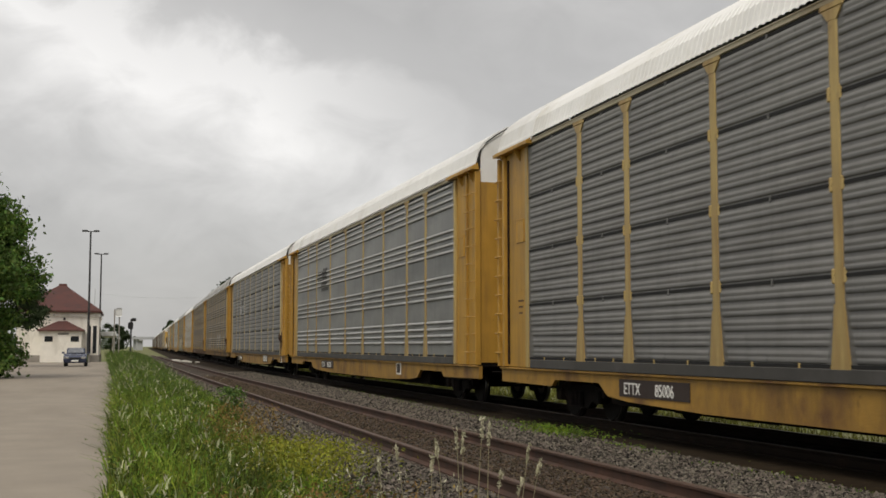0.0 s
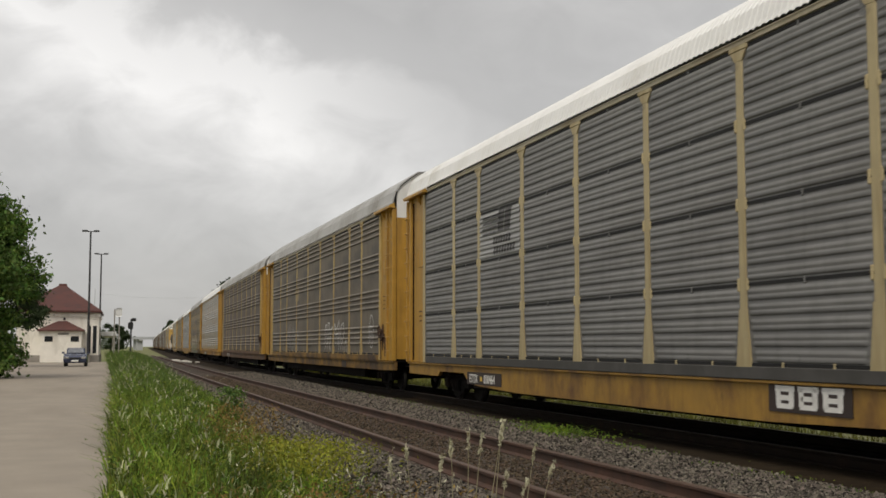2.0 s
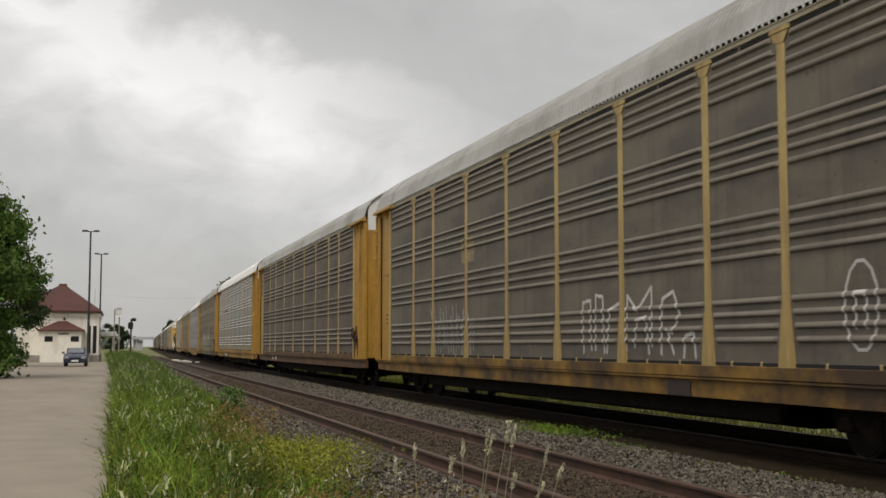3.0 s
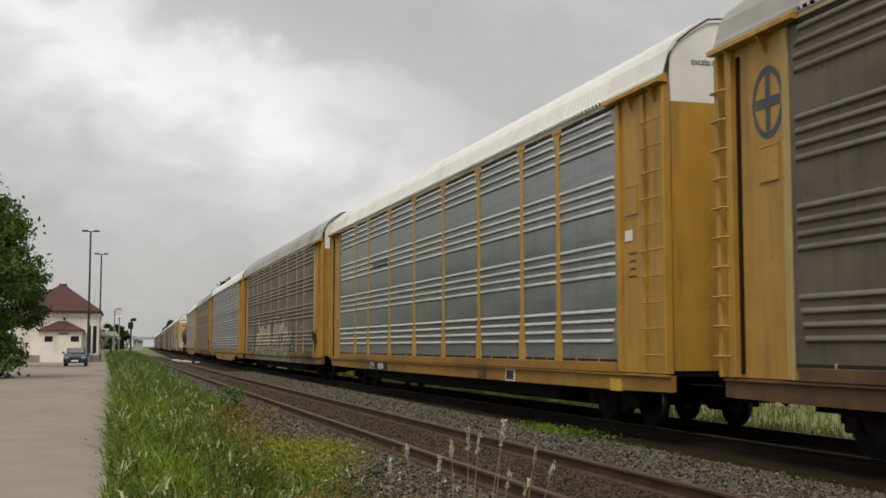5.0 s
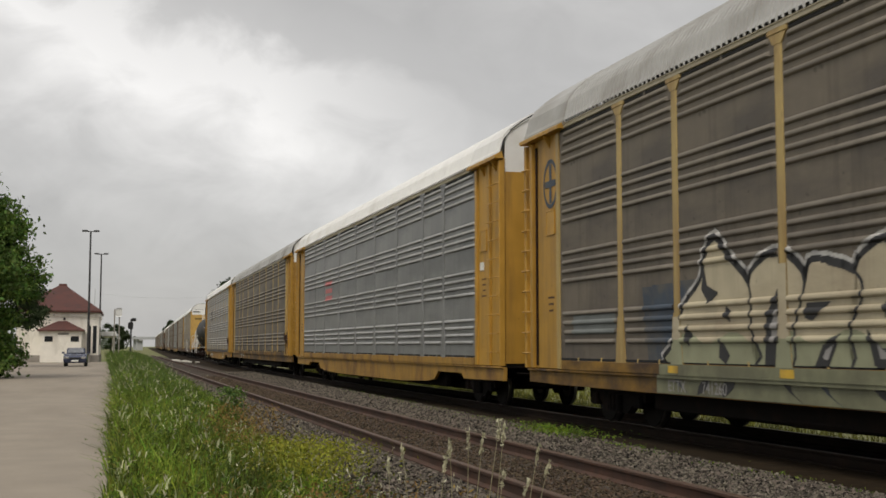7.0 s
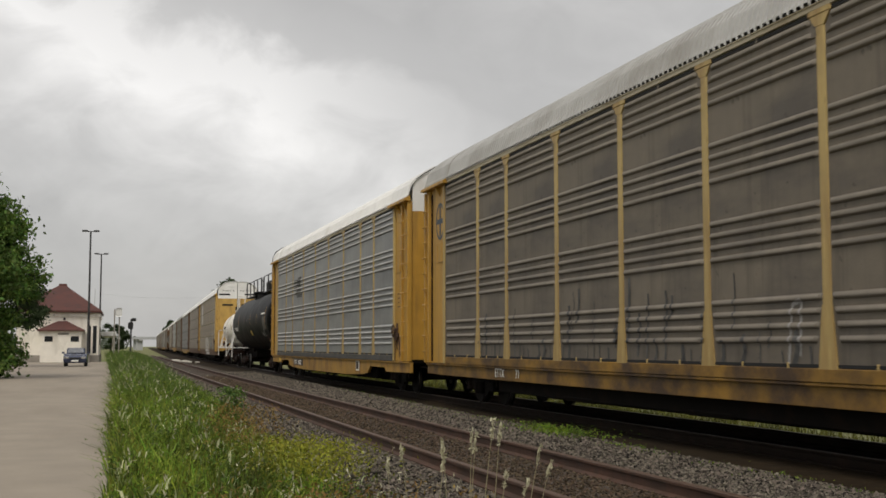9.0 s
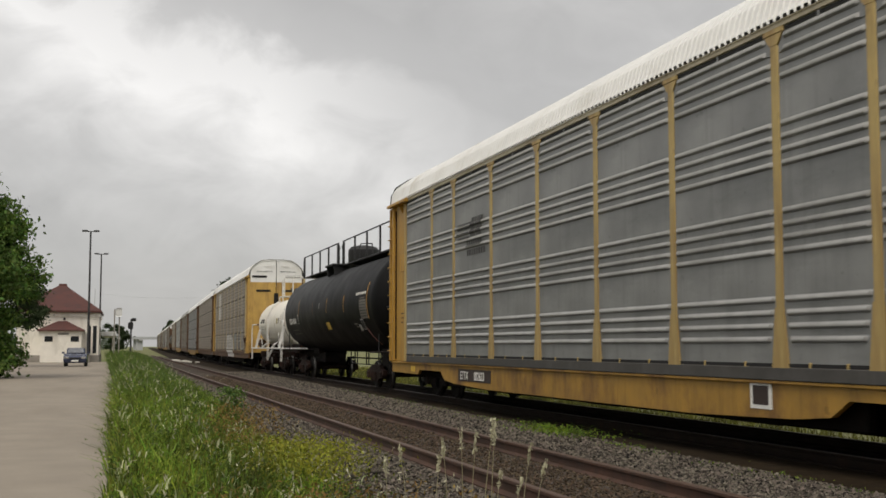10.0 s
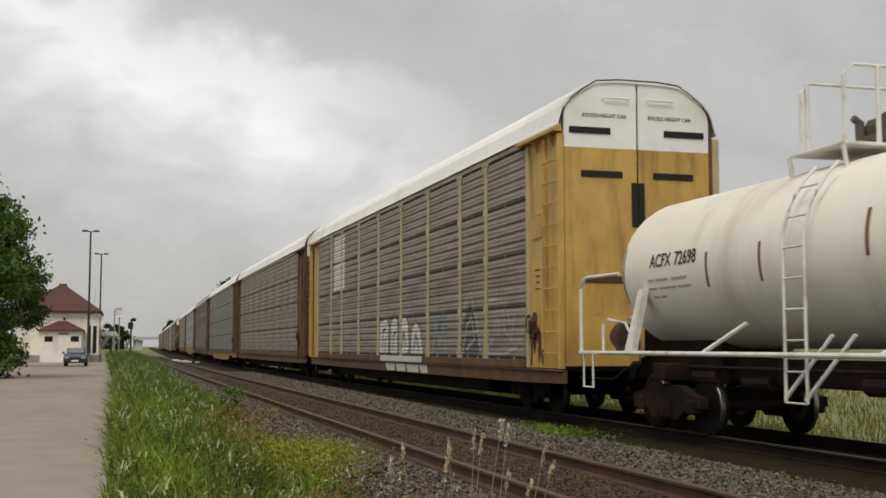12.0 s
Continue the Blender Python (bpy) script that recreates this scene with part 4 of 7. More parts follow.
for y in (8.5, 8.0, 7.5):
    for dy, z, w, h in ((0.0, 0.80, 0.42, 0.07), (0.14, 0.70, 0.10, 0.22), (-0.14, 0.70, 0.10, 0.22), (0.0, 0.69, 0.30, 0.06), (0.0, 0.59, 0.34, 0.06)):
        sill_plate(c_m1, side_y(y) + dy, z, w, h, white_paint, "pale bar of a worn badge").location.x = -0.004
# grimy wagon with white scribbles
scribble = []
base = side_y(10.95)
for k, pts in enumerate((
        ((0.0, 1.2), (0.03, 2.05), (-0.3, 2.08), (-0.33, 1.25)), ((-0.5, 1.25), (-0.52, 2.15), (-0.8, 2.12), (-0.86, 1.2)),
        ((-0.95, 1.2), (-1.1, 1.9), (-1.5, 2.0), (-1.55, 1.3)), ((-1.7, 1.25), (-1.75, 2.1), (-2.1, 1.85), (-2.6, 2.2), (-2.6, 1.3)),
        ((-2.0, 1.3), (-2.1, 1.7), (-2.4, 1.75), (-2.5, 1.2)), ((-2.9, 1.2), (-2.95, 2.0), (-3.3, 2.1), (-3.5, 1.75), (-3.25, 1.5), (-3.1, 1.55), (-3.3, 1.2)),
        ((-3.6, 1.15), (-3.65, 1.45), (-3.9, 1.5), (-3.95, 1.15)))):
    scribble += stroke([(base + a, b) for a, b in pts], 0.055)
part("graffiti_outline", decal("grouped", scribble), white_spray, c_0, "thin white sprayed scribble")
tangle = []
rnd = random.Random(5)
for k in range(16):
    y = side_y(20.6 - 0.22 * k)
    tangle += stroke([(y, 1.12 + rnd.random() * 0.2), (y - 0.1 + rnd.random() * 0.2, 1.6 + rnd.random() * 0.3), (y + 0.25 * rnd.random(), 1.9 + 0.4 * rnd.random())], 0.05 + 0.05 * rnd.random())
part("graffiti_tangle", decal("grouped", tangle), grey_spray, c_0, "tangled grey sprayed lines")
face = stroke([(side_y(3.1) + 0.3 * math.cos(a), 1.75 + 0.5 * math.sin(a)) for a in (2 * math.pi * k / 14 for k in range(15))], 0.04)
face += stroke([(side_y(3.2), 1.5), (side_y(3.2), 1.9), (side_y(3.0), 1.9), (side_y(3.0), 1.5)], 0.04)
part("graffiti_ring", decal("grouped", face), white_spray, c_0, "white sprayed ring")
part("side_placard", decal("grouped", [[(side_y(17.2), 3.2), (side_y(18.2), 3.2), (side_y(18.2), 3.75), (side_y(17.2), 3.75)]]), faded_tan, c_0, "faded tan panel on the side")
bars(c_0, "sill_mark", side_y(7.5), 0.72, 0.7, 1, 0.1, 0.22, brown_plate, "dark marks on the sill")
# rusty wagon
number_board(c_1, "TTGX", "9948", side_y(21.0), False, 0.68)
round_badge(c_1, END_MARK, 4.35)
# bright silver wagon
sill_plate(c_2, side_y(7.4), 0.735, 0.55, 0.24, white_paint, "white sill placard")
sill_plate(c_2, side_y(7.4), 0.735, 0.44, 0.18, brown_plate, "dark face of the sill placard").location.x = -0.004
number_board(c_2, "ETTX", "700890", side_y(19.5), True, 0.645)
bars(c_2, "sill_mark", side_y(9.3), 0.72, 0.55, 1, 0.1, 0.2, yellow_dark, "faded marks on the sill")
dark_word = [[(side_y(19.9 - 0.33 * k), 3.62), (side_y(19.9 - 0.33 * k - 0.2), 3.62), (side_y(19.9 - 0.33 * k - 0.2), 3.80), (side_y(19.9 - 0.33 * k), 3.80)] for k in range(7)]
part("badge_bar", decal("grouped", dark_word, 0.008), worn_black, c_2, "row of dark bars in place of a name")
sill_plate(c_2, side_y(2.2), 0.70, 0.45, 0.2, mark_yellow, "yellow stencil panel on the sill")
# wagon with the large graffito
back_shape = [[(side_y(21.6), 1.08), (side_y(6.9), 1.08), (side_y(7.05), 1.2), (side_y(6.85), 1.33), (side_y(7.1), 1.42), (side_y(7.0), 1.6), (side_y(7.3), 1.66), (side_y(7.2), 1.86), (side_y(7.5), 1.9), (side_y(7.6), 2.1), (side_y(7.9), 2.08), (side_y(8.1), 2.26), (side_y(8.6), 2.2), (side_y(9.5), 2.38), (side_y(12.0), 2.55), (side_y(15.0), 2.2), (side_y(18.0), 2.3), (side_y(21.8), 2.2)]]
part("graffiti_background", decal("grouped", back_shape, 0.004), blue_spray, c_3, "dark blue sprayed background")


def on_side(points):
    return [(side_y(m), z) for m, z in points]


def rounded(points, steps=3):
    """A closed outline with its corners swung into curves."""
    n = len(points)
    out = []
    for k in range(n):
        a, b, c, d = (points[(k + q) % n] for q in (-1, 0, 1, 2))
        for q in range(steps):
            t = q / steps
            out.append(tuple(b[e] + 0.5 * t * (c[e] - a[e] + t * (2 * a[e] - 5 * b[e] + 4 * c[e] - d[e] + t * (3 * (b[e] - c[e]) + d[e] - a[e]))) for e in (0, 1)))
    return [(y, max(z, FLOOR + 0.012)) for y, z in out]


# the swollen letters of two sprayed words: outlines of metres from the leading end, and height
WORDS = (
    ((20.92, 1.07), (20.71, 1.34), (20.41, 1.85), (19.91, 2.18), (19.77, 2.53), (19.50, 2.75), (19.15, 2.47), (18.62, 2.07), (18.59, 1.52), (18.50, 1.07)),
    ((18.50, 1.07), (18.62, 2.07), (18.35, 2.33), (17.96, 2.43), (17.63, 2.34), (17.36, 2.06), (17.59, 1.51), (17.65, 1.07)),
    ((17.65, 1.07), (17.32, 2.06), (17.14, 2.28), (16.35, 2.11), (16.25, 1.83), (16.47, 1.50), (16.47, 1.07)),
    ((16.47, 1.07), (16.36, 2.09), (16.08, 2.34), (15.70, 2.43), (15.39, 2.33), (15.18, 2.04), (15.10, 1.41), (15.32, 1.07)),
    ((15.32, 1.07), (15.15, 1.79), (14.80, 1.64), (14.59, 1.79), (14.65, 1.37), (14.90, 1.07)),
    ((14.20, 1.07), (14.04, 1.56), (13.65, 2.19), (13.34, 2.50), (12.98, 2.59), (12.64, 2.53), (12.42, 2.30), (12.54, 1.85), (12.50, 1.07)),
    ((12.50, 1.07), (12.48, 2.05), (12.31, 2.39), (12.03, 2.54), (11.72, 2.46), (11.57, 2.16), (11.63, 1.82), (11.85, 1.44), (11.91, 1.07)),
    ((11.91, 1.07), (11.74, 1.73), (11.57, 2.26), (11.32, 2.26), (10.87, 2.45), (10.53, 2.67), (10.41, 2.16), (10.70, 1.80), (10.90, 1.07)),
    ((10.90, 1.07), (10.46, 1.80), (10.49, 2.54), (10.16, 2.66), (9.88, 2.56), (9.65, 2.22), (9.79, 1.78), (9.99, 1.07)),
    ((9.99, 1.07), (9.70, 1.91), (9.40, 2.19), (9.15, 2.23), (8.96, 2.10), (8.81, 1.84), (9.18, 1.51), (9.23, 1.07)),
)
ARROW = ((9.22, 1.42), (8.96, 2.10), (8.83, 2.29), (8.48, 2.29), (8.49, 2.04), (8.06, 1.80), (8.03, 1.60), (8.58, 1.57), (8.63, 1.35), (8.98, 1.35))
word = [rounded(on_side(w)) for w in WORDS] + [on_side(ARROW)]
for wide, mat, name, lift_off in ((0.26, white_spray, "graffiti_halo", 0.0070), (0.16, black_paint, "graffiti_outline", 0.0100)):
    rim = []
    for w in word:
        rim += stroke(w + w[:1], wide)
    part(name, decal("grouped", rim, lift_off), mat, c_3, "sprayed rim round the swollen letters")
part("graffiti_fill", decal("grouped", word, 0.0130), cream_spray, c_3, "cream fill of the swollen sprayed letters")
low = [[(y, min(z, 1.42 + 0.08 * math.sin(5 * y))) for y, z in w] for w in word]
part("graffiti_fill", decal("grouped", low, 0.0150), pale_green_spray, c_3, "pale green foot of the sprayed letters")
seams = []
for w in word[:-1]:
    seams += stroke(w[len(w) // 3:-2], 0.045)
part("graffiti_shading", decal("grouped", seams, 0.0170), black_paint, c_3, "thin black lines between the letters")
CUTS = (
    ((19.82, 2.43), (19.72, 2.13), (19.41, 2.02), (19.68, 1.88), (19.89, 2.08)), ((19.21, 1.84), (19.07, 1.76), (19.12, 1.62), (19.27, 1.70)),
    ((19.38, 1.43), (19.13, 1.19), (19.24, 1.07), (19.43, 1.16)), ((20.30, 1.62), (20.15, 1.45), (20.28, 1.30), (20.42, 1.44)),
    ((18.21, 1.70), (17.90, 2.06), (17.75, 1.87), (17.80, 1.61), (18.04, 1.07), (18.27, 1.07)), ((17.32, 1.82), (16.83, 1.81), (17.21, 1.60), (17.37, 1.64)),
    ((17.18, 1.08), (17.01, 1.32), (16.65, 1.46), (16.81, 1.21), (16.90, 1.07)), ((15.88, 1.74), (15.74, 1.86), (15.60, 1.73), (15.68, 1.53), (15.85, 1.62)),
    ((16.19, 1.50), (15.92, 1.29), (15.58, 1.25), (15.66, 1.07), (16.05, 1.09)), ((13.29, 2.02), (12.91, 2.11), (13.18, 1.76), (13.36, 1.55)),
)
MORE_CUTS = (
    ((13.21, 1.44), (12.89, 1.60), (13.07, 1.08), (13.36, 1.24)), ((12.21, 1.99), (11.94, 1.98), (11.89, 1.83), (12.13, 1.82)),
    ((11.68, 1.83), (11.38, 1.87), (11.44, 1.43), (11.91, 1.07), (12.01, 1.24)), ((11.03, 1.90), (10.74, 1.94), (10.80, 1.43), (10.99, 1.53)),
    ((10.27, 2.16), (10.00, 2.16), (10.01, 1.98), (10.18, 2.02)), ((9.93, 1.51), (9.76, 1.60), (9.81, 1.07), (10.08, 1.07)),
    ((9.37, 1.77), (9.25, 1.77), (9.22, 1.42), (9.35, 1.25)), ((8.84, 1.89), (8.65, 1.80), (8.85, 1.67)),
    ((8.79, 2.27), (8.56, 2.27), (8.57, 2.02), (8.13, 1.79), (8.14, 1.63), (8.36, 1.63), (8.39, 1.79), (8.76, 1.97)),
    ((10.63, 2.64), (10.53, 2.70), (9.66, 2.61), (9.52, 2.26), (9.83, 2.14), (9.82, 2.50), (10.21, 2.69)),
)
part("graffiti_shading", decal("grouped", [on_side(c) for c in CUTS + MORE_CUTS], 0.0190), black_paint, c_3, "black sprayed slits in the letters")


def inner(points, grow=0.42):
    my, mz = sum(p[0] for p in points) / len(points), sum(p[1] for p in points) / len(points)
    return [(my + (y - my) * grow, mz + (z - mz) * grow) for y, z in points]


part("graffiti_shading", decal("grouped", [inner(on_side(c)) for c in CUTS[4:9:2] + MORE_CUTS[2:4]], 0.0210), grey_spray, c_3, "pale cores of the sprayed slits")
# the spray runs over the posts too
for a in BAYS[1:-1]:
    y = a - HALF
    if side_y(8.9) < y < side_y(20.8):
        tops = [max((z for yy, z in w if abs(yy - y) < 0.35), default=0.0) for w in word]
        top = max(max(tops) - 0.12, FLOOR + 0.3)
        at = lambda z: 0.185 - 0.095 * min((z - FLOOR + 0.06) / 0.78, 1.0)
        for z0, z1, mat in ((FLOOR - 0.05, FLOOR + 0.34, pale_green_spray), (FLOOR + 0.34, top, cream_spray)):
            bm = bmesh.new()
            prism(bm, ((y - at(z0), z0), (y + at(z0), z0), (y + at(min(z1, FLOOR + 0.7)), min(z1, FLOOR + 0.7)), (y + at(z1), z1), (y - at(z1), z1), (y - at(min(z1, FLOOR + 0.7)), min(z1, FLOOR + 0.7)))
                  if z1 > FLOOR + 0.72 else ((y - at(z0), z0), (y + at(z0), z0), (y + at(z1), z1), (y - at(z1), z1)), 0, -SIDE - 0.016, -SIDE - 0.0115)
            part("post_spray", bm, mat, c_3, "spray paint over a post")
rnd = random.Random(17)
small = []
for y, z, n, s in ((6.75, 2.28, 4, 0.17), (5.3, 2.08, 7, 0.14), (5.15, 1.84, 7, 0.14), (7.75, 1.28, 4, 0.13), (8.5, 1.5, 2, 0.10)):
    for k in range(n):
        yy = side_y(y - 0.17 * k)
        pts = [(yy - 0.13 * rnd.random(), z + s * (rnd.random() - 0.5)) for _ in range(4)]
        small += stroke(pts, 0.026 + 0.014 * rnd.random())
part("graffiti_signature", decal("grouped", small, 0.024), white_spray, c_3, "small white sprayed scribbles")
bm = bmesh.new()
box(bm, -SIDE + 0.037, -SIDE + 0.049, side_y(8.7), side_y(21.4), 0.625, 0.85)
part("sill_spray", bm, green_spray, c_3, "faded green spray paint on the sill")
bm = bmesh.new()
box(bm, -SIDE - 0.020, -SIDE - 0.013, side_y(8.9), side_y(21.2), 0.895, 1.05)
part("band_spray", bm, green_spray, c_3, "faded green spray paint on the sill band")
for y in (20.6, 17.6, 13.0, 9.4):
    bm = bmesh.new()
    box(bm, -SIDE - 0.024, -SIDE - 0.018, side_y(y), side_y(y) + 0.3, 0.925, 1.03)
    part("band_mark", bm, mark_yellow, c_3, "yellow reflective mark on the sill band")
sill_letters(c_3, "ETTX", side_y(20.75), 0.66, 0.24, grey_spray, "faded wagon mark letters")
sill_letters(c_3, "741260", side_y(19.65), 0.66, 0.24, grey_spray, "faded wagon number")
rnd = random.Random(8)
for k in range(13):
    bm = bmesh.new()
    y = side_y(9.2 + 0.95 * k + rnd.random() * 0.4)
    lean = rnd.choice((-1, 1)) * (0.15 + 0.25 * rnd.random())
    w = 0.07 + 0.12 * rnd.random()
    w *= 1.6
    prism(bm, ((y, 0.845), (y + w, 0.845), (y + w * 0.9 + lean * 0.4, 0.76), (y + lean, 0.63), (y + lean * 0.55, 0.68), (y + lean * 0.12, 0.77)), 0, -SIDE + 0.033, -SIDE + 0.040)
    part("sill_spray_stroke", bm, black_paint if k % 4 else blue_spray, c_3, "dark curved spray stroke on the sill")
bm = bmesh.new()
box(bm, -SIDE - 0.006, -SIDE + 0.002, side_y(8.8), side_y(21.3), 0.846, 0.8935)
part("flange_spray", bm, green_spray, c_3, "faded green spray paint on the sill flange")
bm = bmesh.new()
box(bm, -SIDE + 0.036, -SIDE + 0.048, side_y(7.3), side_y(8.6), 0.625, 0.86)
part("sill_spray", bm, blue_spray, c_3, "dark blue spray paint on the sill")
round_badge(c_3, END_MARK, 4.3)
part("graffiti_haze", decal("grouped", [[(side_y(24.6), 1.5), (side_y(22.8), 1.5), (side_y(22.8), 1.85), (side_y(24.6), 1.85)]], 0.004), teal_spray, c_3, "faded teal spray patch")
# silver wagon with a red mark
red = [[(side_y(20.4), 2.95 + 0.26 * k), (side_y(19.1), 2.95 + 0.26 * k), (side_y(19.1), 3.11 + 0.26 * k), (side_y(20.4), 3.11 + 0.26 * k)] for k in range(3)]
part("red_mark", decal("grouped", red, 0.007), faded_red, c_4, "faded red striped mark")
# grimy wagon with black drips
drips = []
rnd = random.Random(11)
for k in range(46):
    y = side_y(22.6 - 0.29 * k - 0.15 * rnd.random())
    z = 1.25 + rnd.random() ** 2 * 1.1
    drips += stroke([(y, z), (y - 0.06 * rnd.random(), z - 0.2), (y + 0.08 * rnd.random(), max(z - 0.3 - 0.9 * rnd.random(), 1.08))], 0.03 + 0.08 * rnd.random() ** 2)
part("graffiti_drip", decal("grouped", drips), worn_black, c_5, "faded black sprayed strokes and drips")
white_drips = stroke([(side_y(10.2), 1.1), (side_y(10.1), 1.8), (side_y(9.9), 1.85), (side_y(9.95), 1.2)], 0.05) + stroke([(side_y(9.4), 1.75), (side_y(9.45), 1.15)], 0.04)
part("graffiti_drip", decal("grouped", white_drips), grey_spray, c_5, "faded pale sprayed drips")
round_badge(c_5, END_MARK, 4.35)
number_board(c_5, "ETTX", "71", side_y(20.5), False, 0.675)
# silver wagon ahead of the tank wagons
bm = bmesh.new()
tube(bm, ((-1.62, HALF - 0.12, EAVE + 0.10), (-1.60, HALF - 0.12, EAVE + 0.35), (-1.48, HALF - 0.16, EAVE + 0.58), (-1.15, HALF - 0.3, EAVE + 0.80), (-0.75, HALF - 0.5, EAVE + 0.98)), [0.014, 0.014, 0.022, 0.016, 0.008], 6)
part("loose_strip", bm, black_gap, c_6, "bent black strip hanging loose at the roof's end")
number_board(c_6, "ETTX", "852623", side_y(19.2))
railway_mark(c_6, "grouped", 6, 3.33, 4.17, False)
sill_plate(c_6, side_y(24.6), 0.72, 0.4, 0.15, mark_yellow, "yellow stencil panel on the sill")
sill_plate(c_6, side_y(7.1), 0.70, 0.5, 0.34, white_paint, "white sill placard")
sill_plate(c_6, side_y(7.1), 0.70, 0.36, 0.24, brown_plate, "dark face of the sill placard").location.x = -0.004
# stained wagon behind the tank wagons
part("side_placard", decal("rows", [on_side(((20.1, 3.23), (22.0, 3.23), (22.0, 5.08), (20.1, 5.08)))], 0.008), white_spray, c_7, "faded cream panel on the side")
LETTERS = (((14.75, 1.06), (14.70, 2.02), (13.95, 2.10), (13.60, 1.98), (13.62, 1.06)), ((13.38, 1.06), (13.32, 1.95), (12.95, 2.12), (12.55, 2.04), (12.50, 1.06)),
           ((12.36, 1.06), (12.20, 1.90), (11.80, 2.14), (11.35, 1.98), (11.22, 1.30), (11.40, 1.06)), ((11.05, 1.06), (10.98, 1.72), (10.60, 1.98), (10.10, 1.80), (9.70, 1.06)))
part("graffiti_fill", decal("rows", [on_side(shape) for shape in LETTERS], 0.006), white_spray, c_7, "white sprayed letter shapes")
SLITS = (((14.35, 1.28), (14.28, 1.75), (13.95, 1.80)), ((14.05, 1.15), (13.98, 1.52)), ((13.05, 1.22), (12.98, 1.62), (12.72, 1.70)), ((12.0, 1.3), (11.82, 1.72), (11.6, 1.34)), ((10.75, 1.2), (10.5, 1.62), (10.2, 1.22)))
gaps = []
for line in SLITS:
    gaps += stroke(on_side(line), 0.075)
part("graffiti_shading", decal("rows", gaps, 0.012), black_paint, c_7, "black slits in the sprayed letters")
rim = []
for shape in LETTERS:
    rim += stroke(on_side(shape + shape[:1]), 0.05)
part("graffiti_outline", decal("rows", rim, 0.010), grey_dark_spray, c_7, "dark grey outline of the sprayed letters")
bm = bmesh.new()
box(bm, -SIDE - 0.022, -SIDE - 0.013, side_y(9.9), side_y(14.6), 0.895, 1.05)
part("sill_spray", bm, white_spray, c_7, "white spray paint on the sill band")
for m0, m1 in ((14.2, 13.1), (13.0, 11.9), (11.8, 10.5), (10.4, 9.6)):
    bm = bmesh.new()
    prism(bm, ((side_y(m1 - 0.05), 0.635), (side_y(m0 - 0.25), 0.63), (side_y(m0), 0.84), (side_y(m1), 0.84)), 0, -SIDE + 0.037, -SIDE + 0.048)
    part("sill_spray", bm, white_spray, c_7, "white spray paint running down the sill")
ARCHES = (((6.75, 1.12), (6.50, 1.70), (6.05, 2.30), (5.70, 2.48), (5.35, 2.05), (4.96, 1.22)), ((6.3, 1.12), (6.0, 1.75), (5.6, 1.95), (5.4, 1.45), (6.0, 1.25)), ((6.6, 1.55), (5.2, 1.62)),
          ((4.55, 1.95), (4.20, 1.25), (3.95, 1.70), (3.79, 2.45), (3.72, 1.50)), ((4.4, 2.3), (3.2, 2.2), (3.05, 1.75)), ((3.55, 2.3), (3.3, 1.6), (2.9, 1.46), (2.75, 1.9)), ((4.7, 1.15), (3.4, 1.12), (2.6, 1.30)),
          ((8.9, 1.15), (8.6, 1.85), (8.2, 1.3), (7.9, 1.9), (7.7, 1.15)))
faded = []
for line in ARCHES:
    faded += stroke(on_side(line), 0.085)
part("graffiti_wash", decal("rows", faded, 0.006), grey_spray, c_7, "faded pale sprayed strokes")
part("graffiti_shadow", decal("rows", [on_side(((6.55, 1.1), (6.35, 1.75), (5.7, 2.30), (5.25, 1.7), (5.05, 1.1)))], 0.003), grey_dark_spray, c_7, "dark sprayed shape inside the pale arch")
part("graffiti_patch", decal("rows", [bubble(side_y(8.3), 1.62, 1.5, 0.5, 0, 0, 9), bubble(side_y(8.0), 1.1, 1.0, 0.8, 0.2, 0, 4)], 0.004), teal_spray, c_7, "faded teal sprayed patches")
for car in (c_m3, c_m1, c_2, c_4, c_6, c_7, c_0, c_3):
    bars(car, "stencil_bar", -HALF + 1.2, 2.75, 0.28, 4, 0.12, 0.03, yellow_dark, "small stencil writing as bars")
    bars(car, "stencil_bar", HALF - 1.2, 2.2, 0.3, 3, 0.12, 0.035, yellow_dark, "small stencil writing as bars")
bm = bmesh.new()
box(bm, -SIDE + 0.02, -SIDE + 0.032, -HALF + 1.2, -HALF + 1.45, 2.95, 3.12)
part("placard", bm, white_paint, c_2, "small white placard")
bm = bmesh.new()
box(bm, -SIDE + 0.02, -SIDE + 0.032, -HALF + 1.2, -HALF + 1.45, 2.95, 3.12)
part("placard", bm, white_paint, c_4, "small white placard")

for car, _ in train:
    for o in car.children:
        if o.name.split(".")[0] in ("graffiti_tangle", "graffiti_drip", "graffiti_shading", "graffiti_signature", "graffiti_wash", "graffiti_patch", "graffiti_arrow", "graffiti_outline",
                                    "graffiti_background", "graffiti_ring", "graffiti_fill", "graffiti_halo", "graffiti_haze", "badge", "badge_bar", "red_mark"):
            tagged(o, kind="stuff")

# ---- tank wagons ----
black_tank = material("black_tank_paint", (0.0042, 0.0042, 0.0045), 0.5, 0, 0.25, 1.5, (0.009, 0.0085, 0.008), 0.45, 0.5, (1, 0.6, 0.4), 0.1, 20, 0.0, 0.13)
white_tank = material("white_tank_paint", (0.82, 0.785, 0.70), 0.45, 0, 0.04, 1.5, (0.52, 0.46, 0.36), 0.35, 0.5, (0.8, 1.2, 0.3), 0.06, 20)
white_rail = material("white_rail_paint", (0.70, 0.69, 0.66), 0.5, 0, 0.08, 4.0, (0.45, 0.36, 0.26), 0.3, 3.0)
black_rail = material("black_rail_paint", (0.014, 0.014, 0.015), 0.6, 0, 0.2, 4.0)
faded_yellow = material("faded_yellow_label", (0.42, 0.36, 0.17), 0.7, 0, 0.2, 9.0)
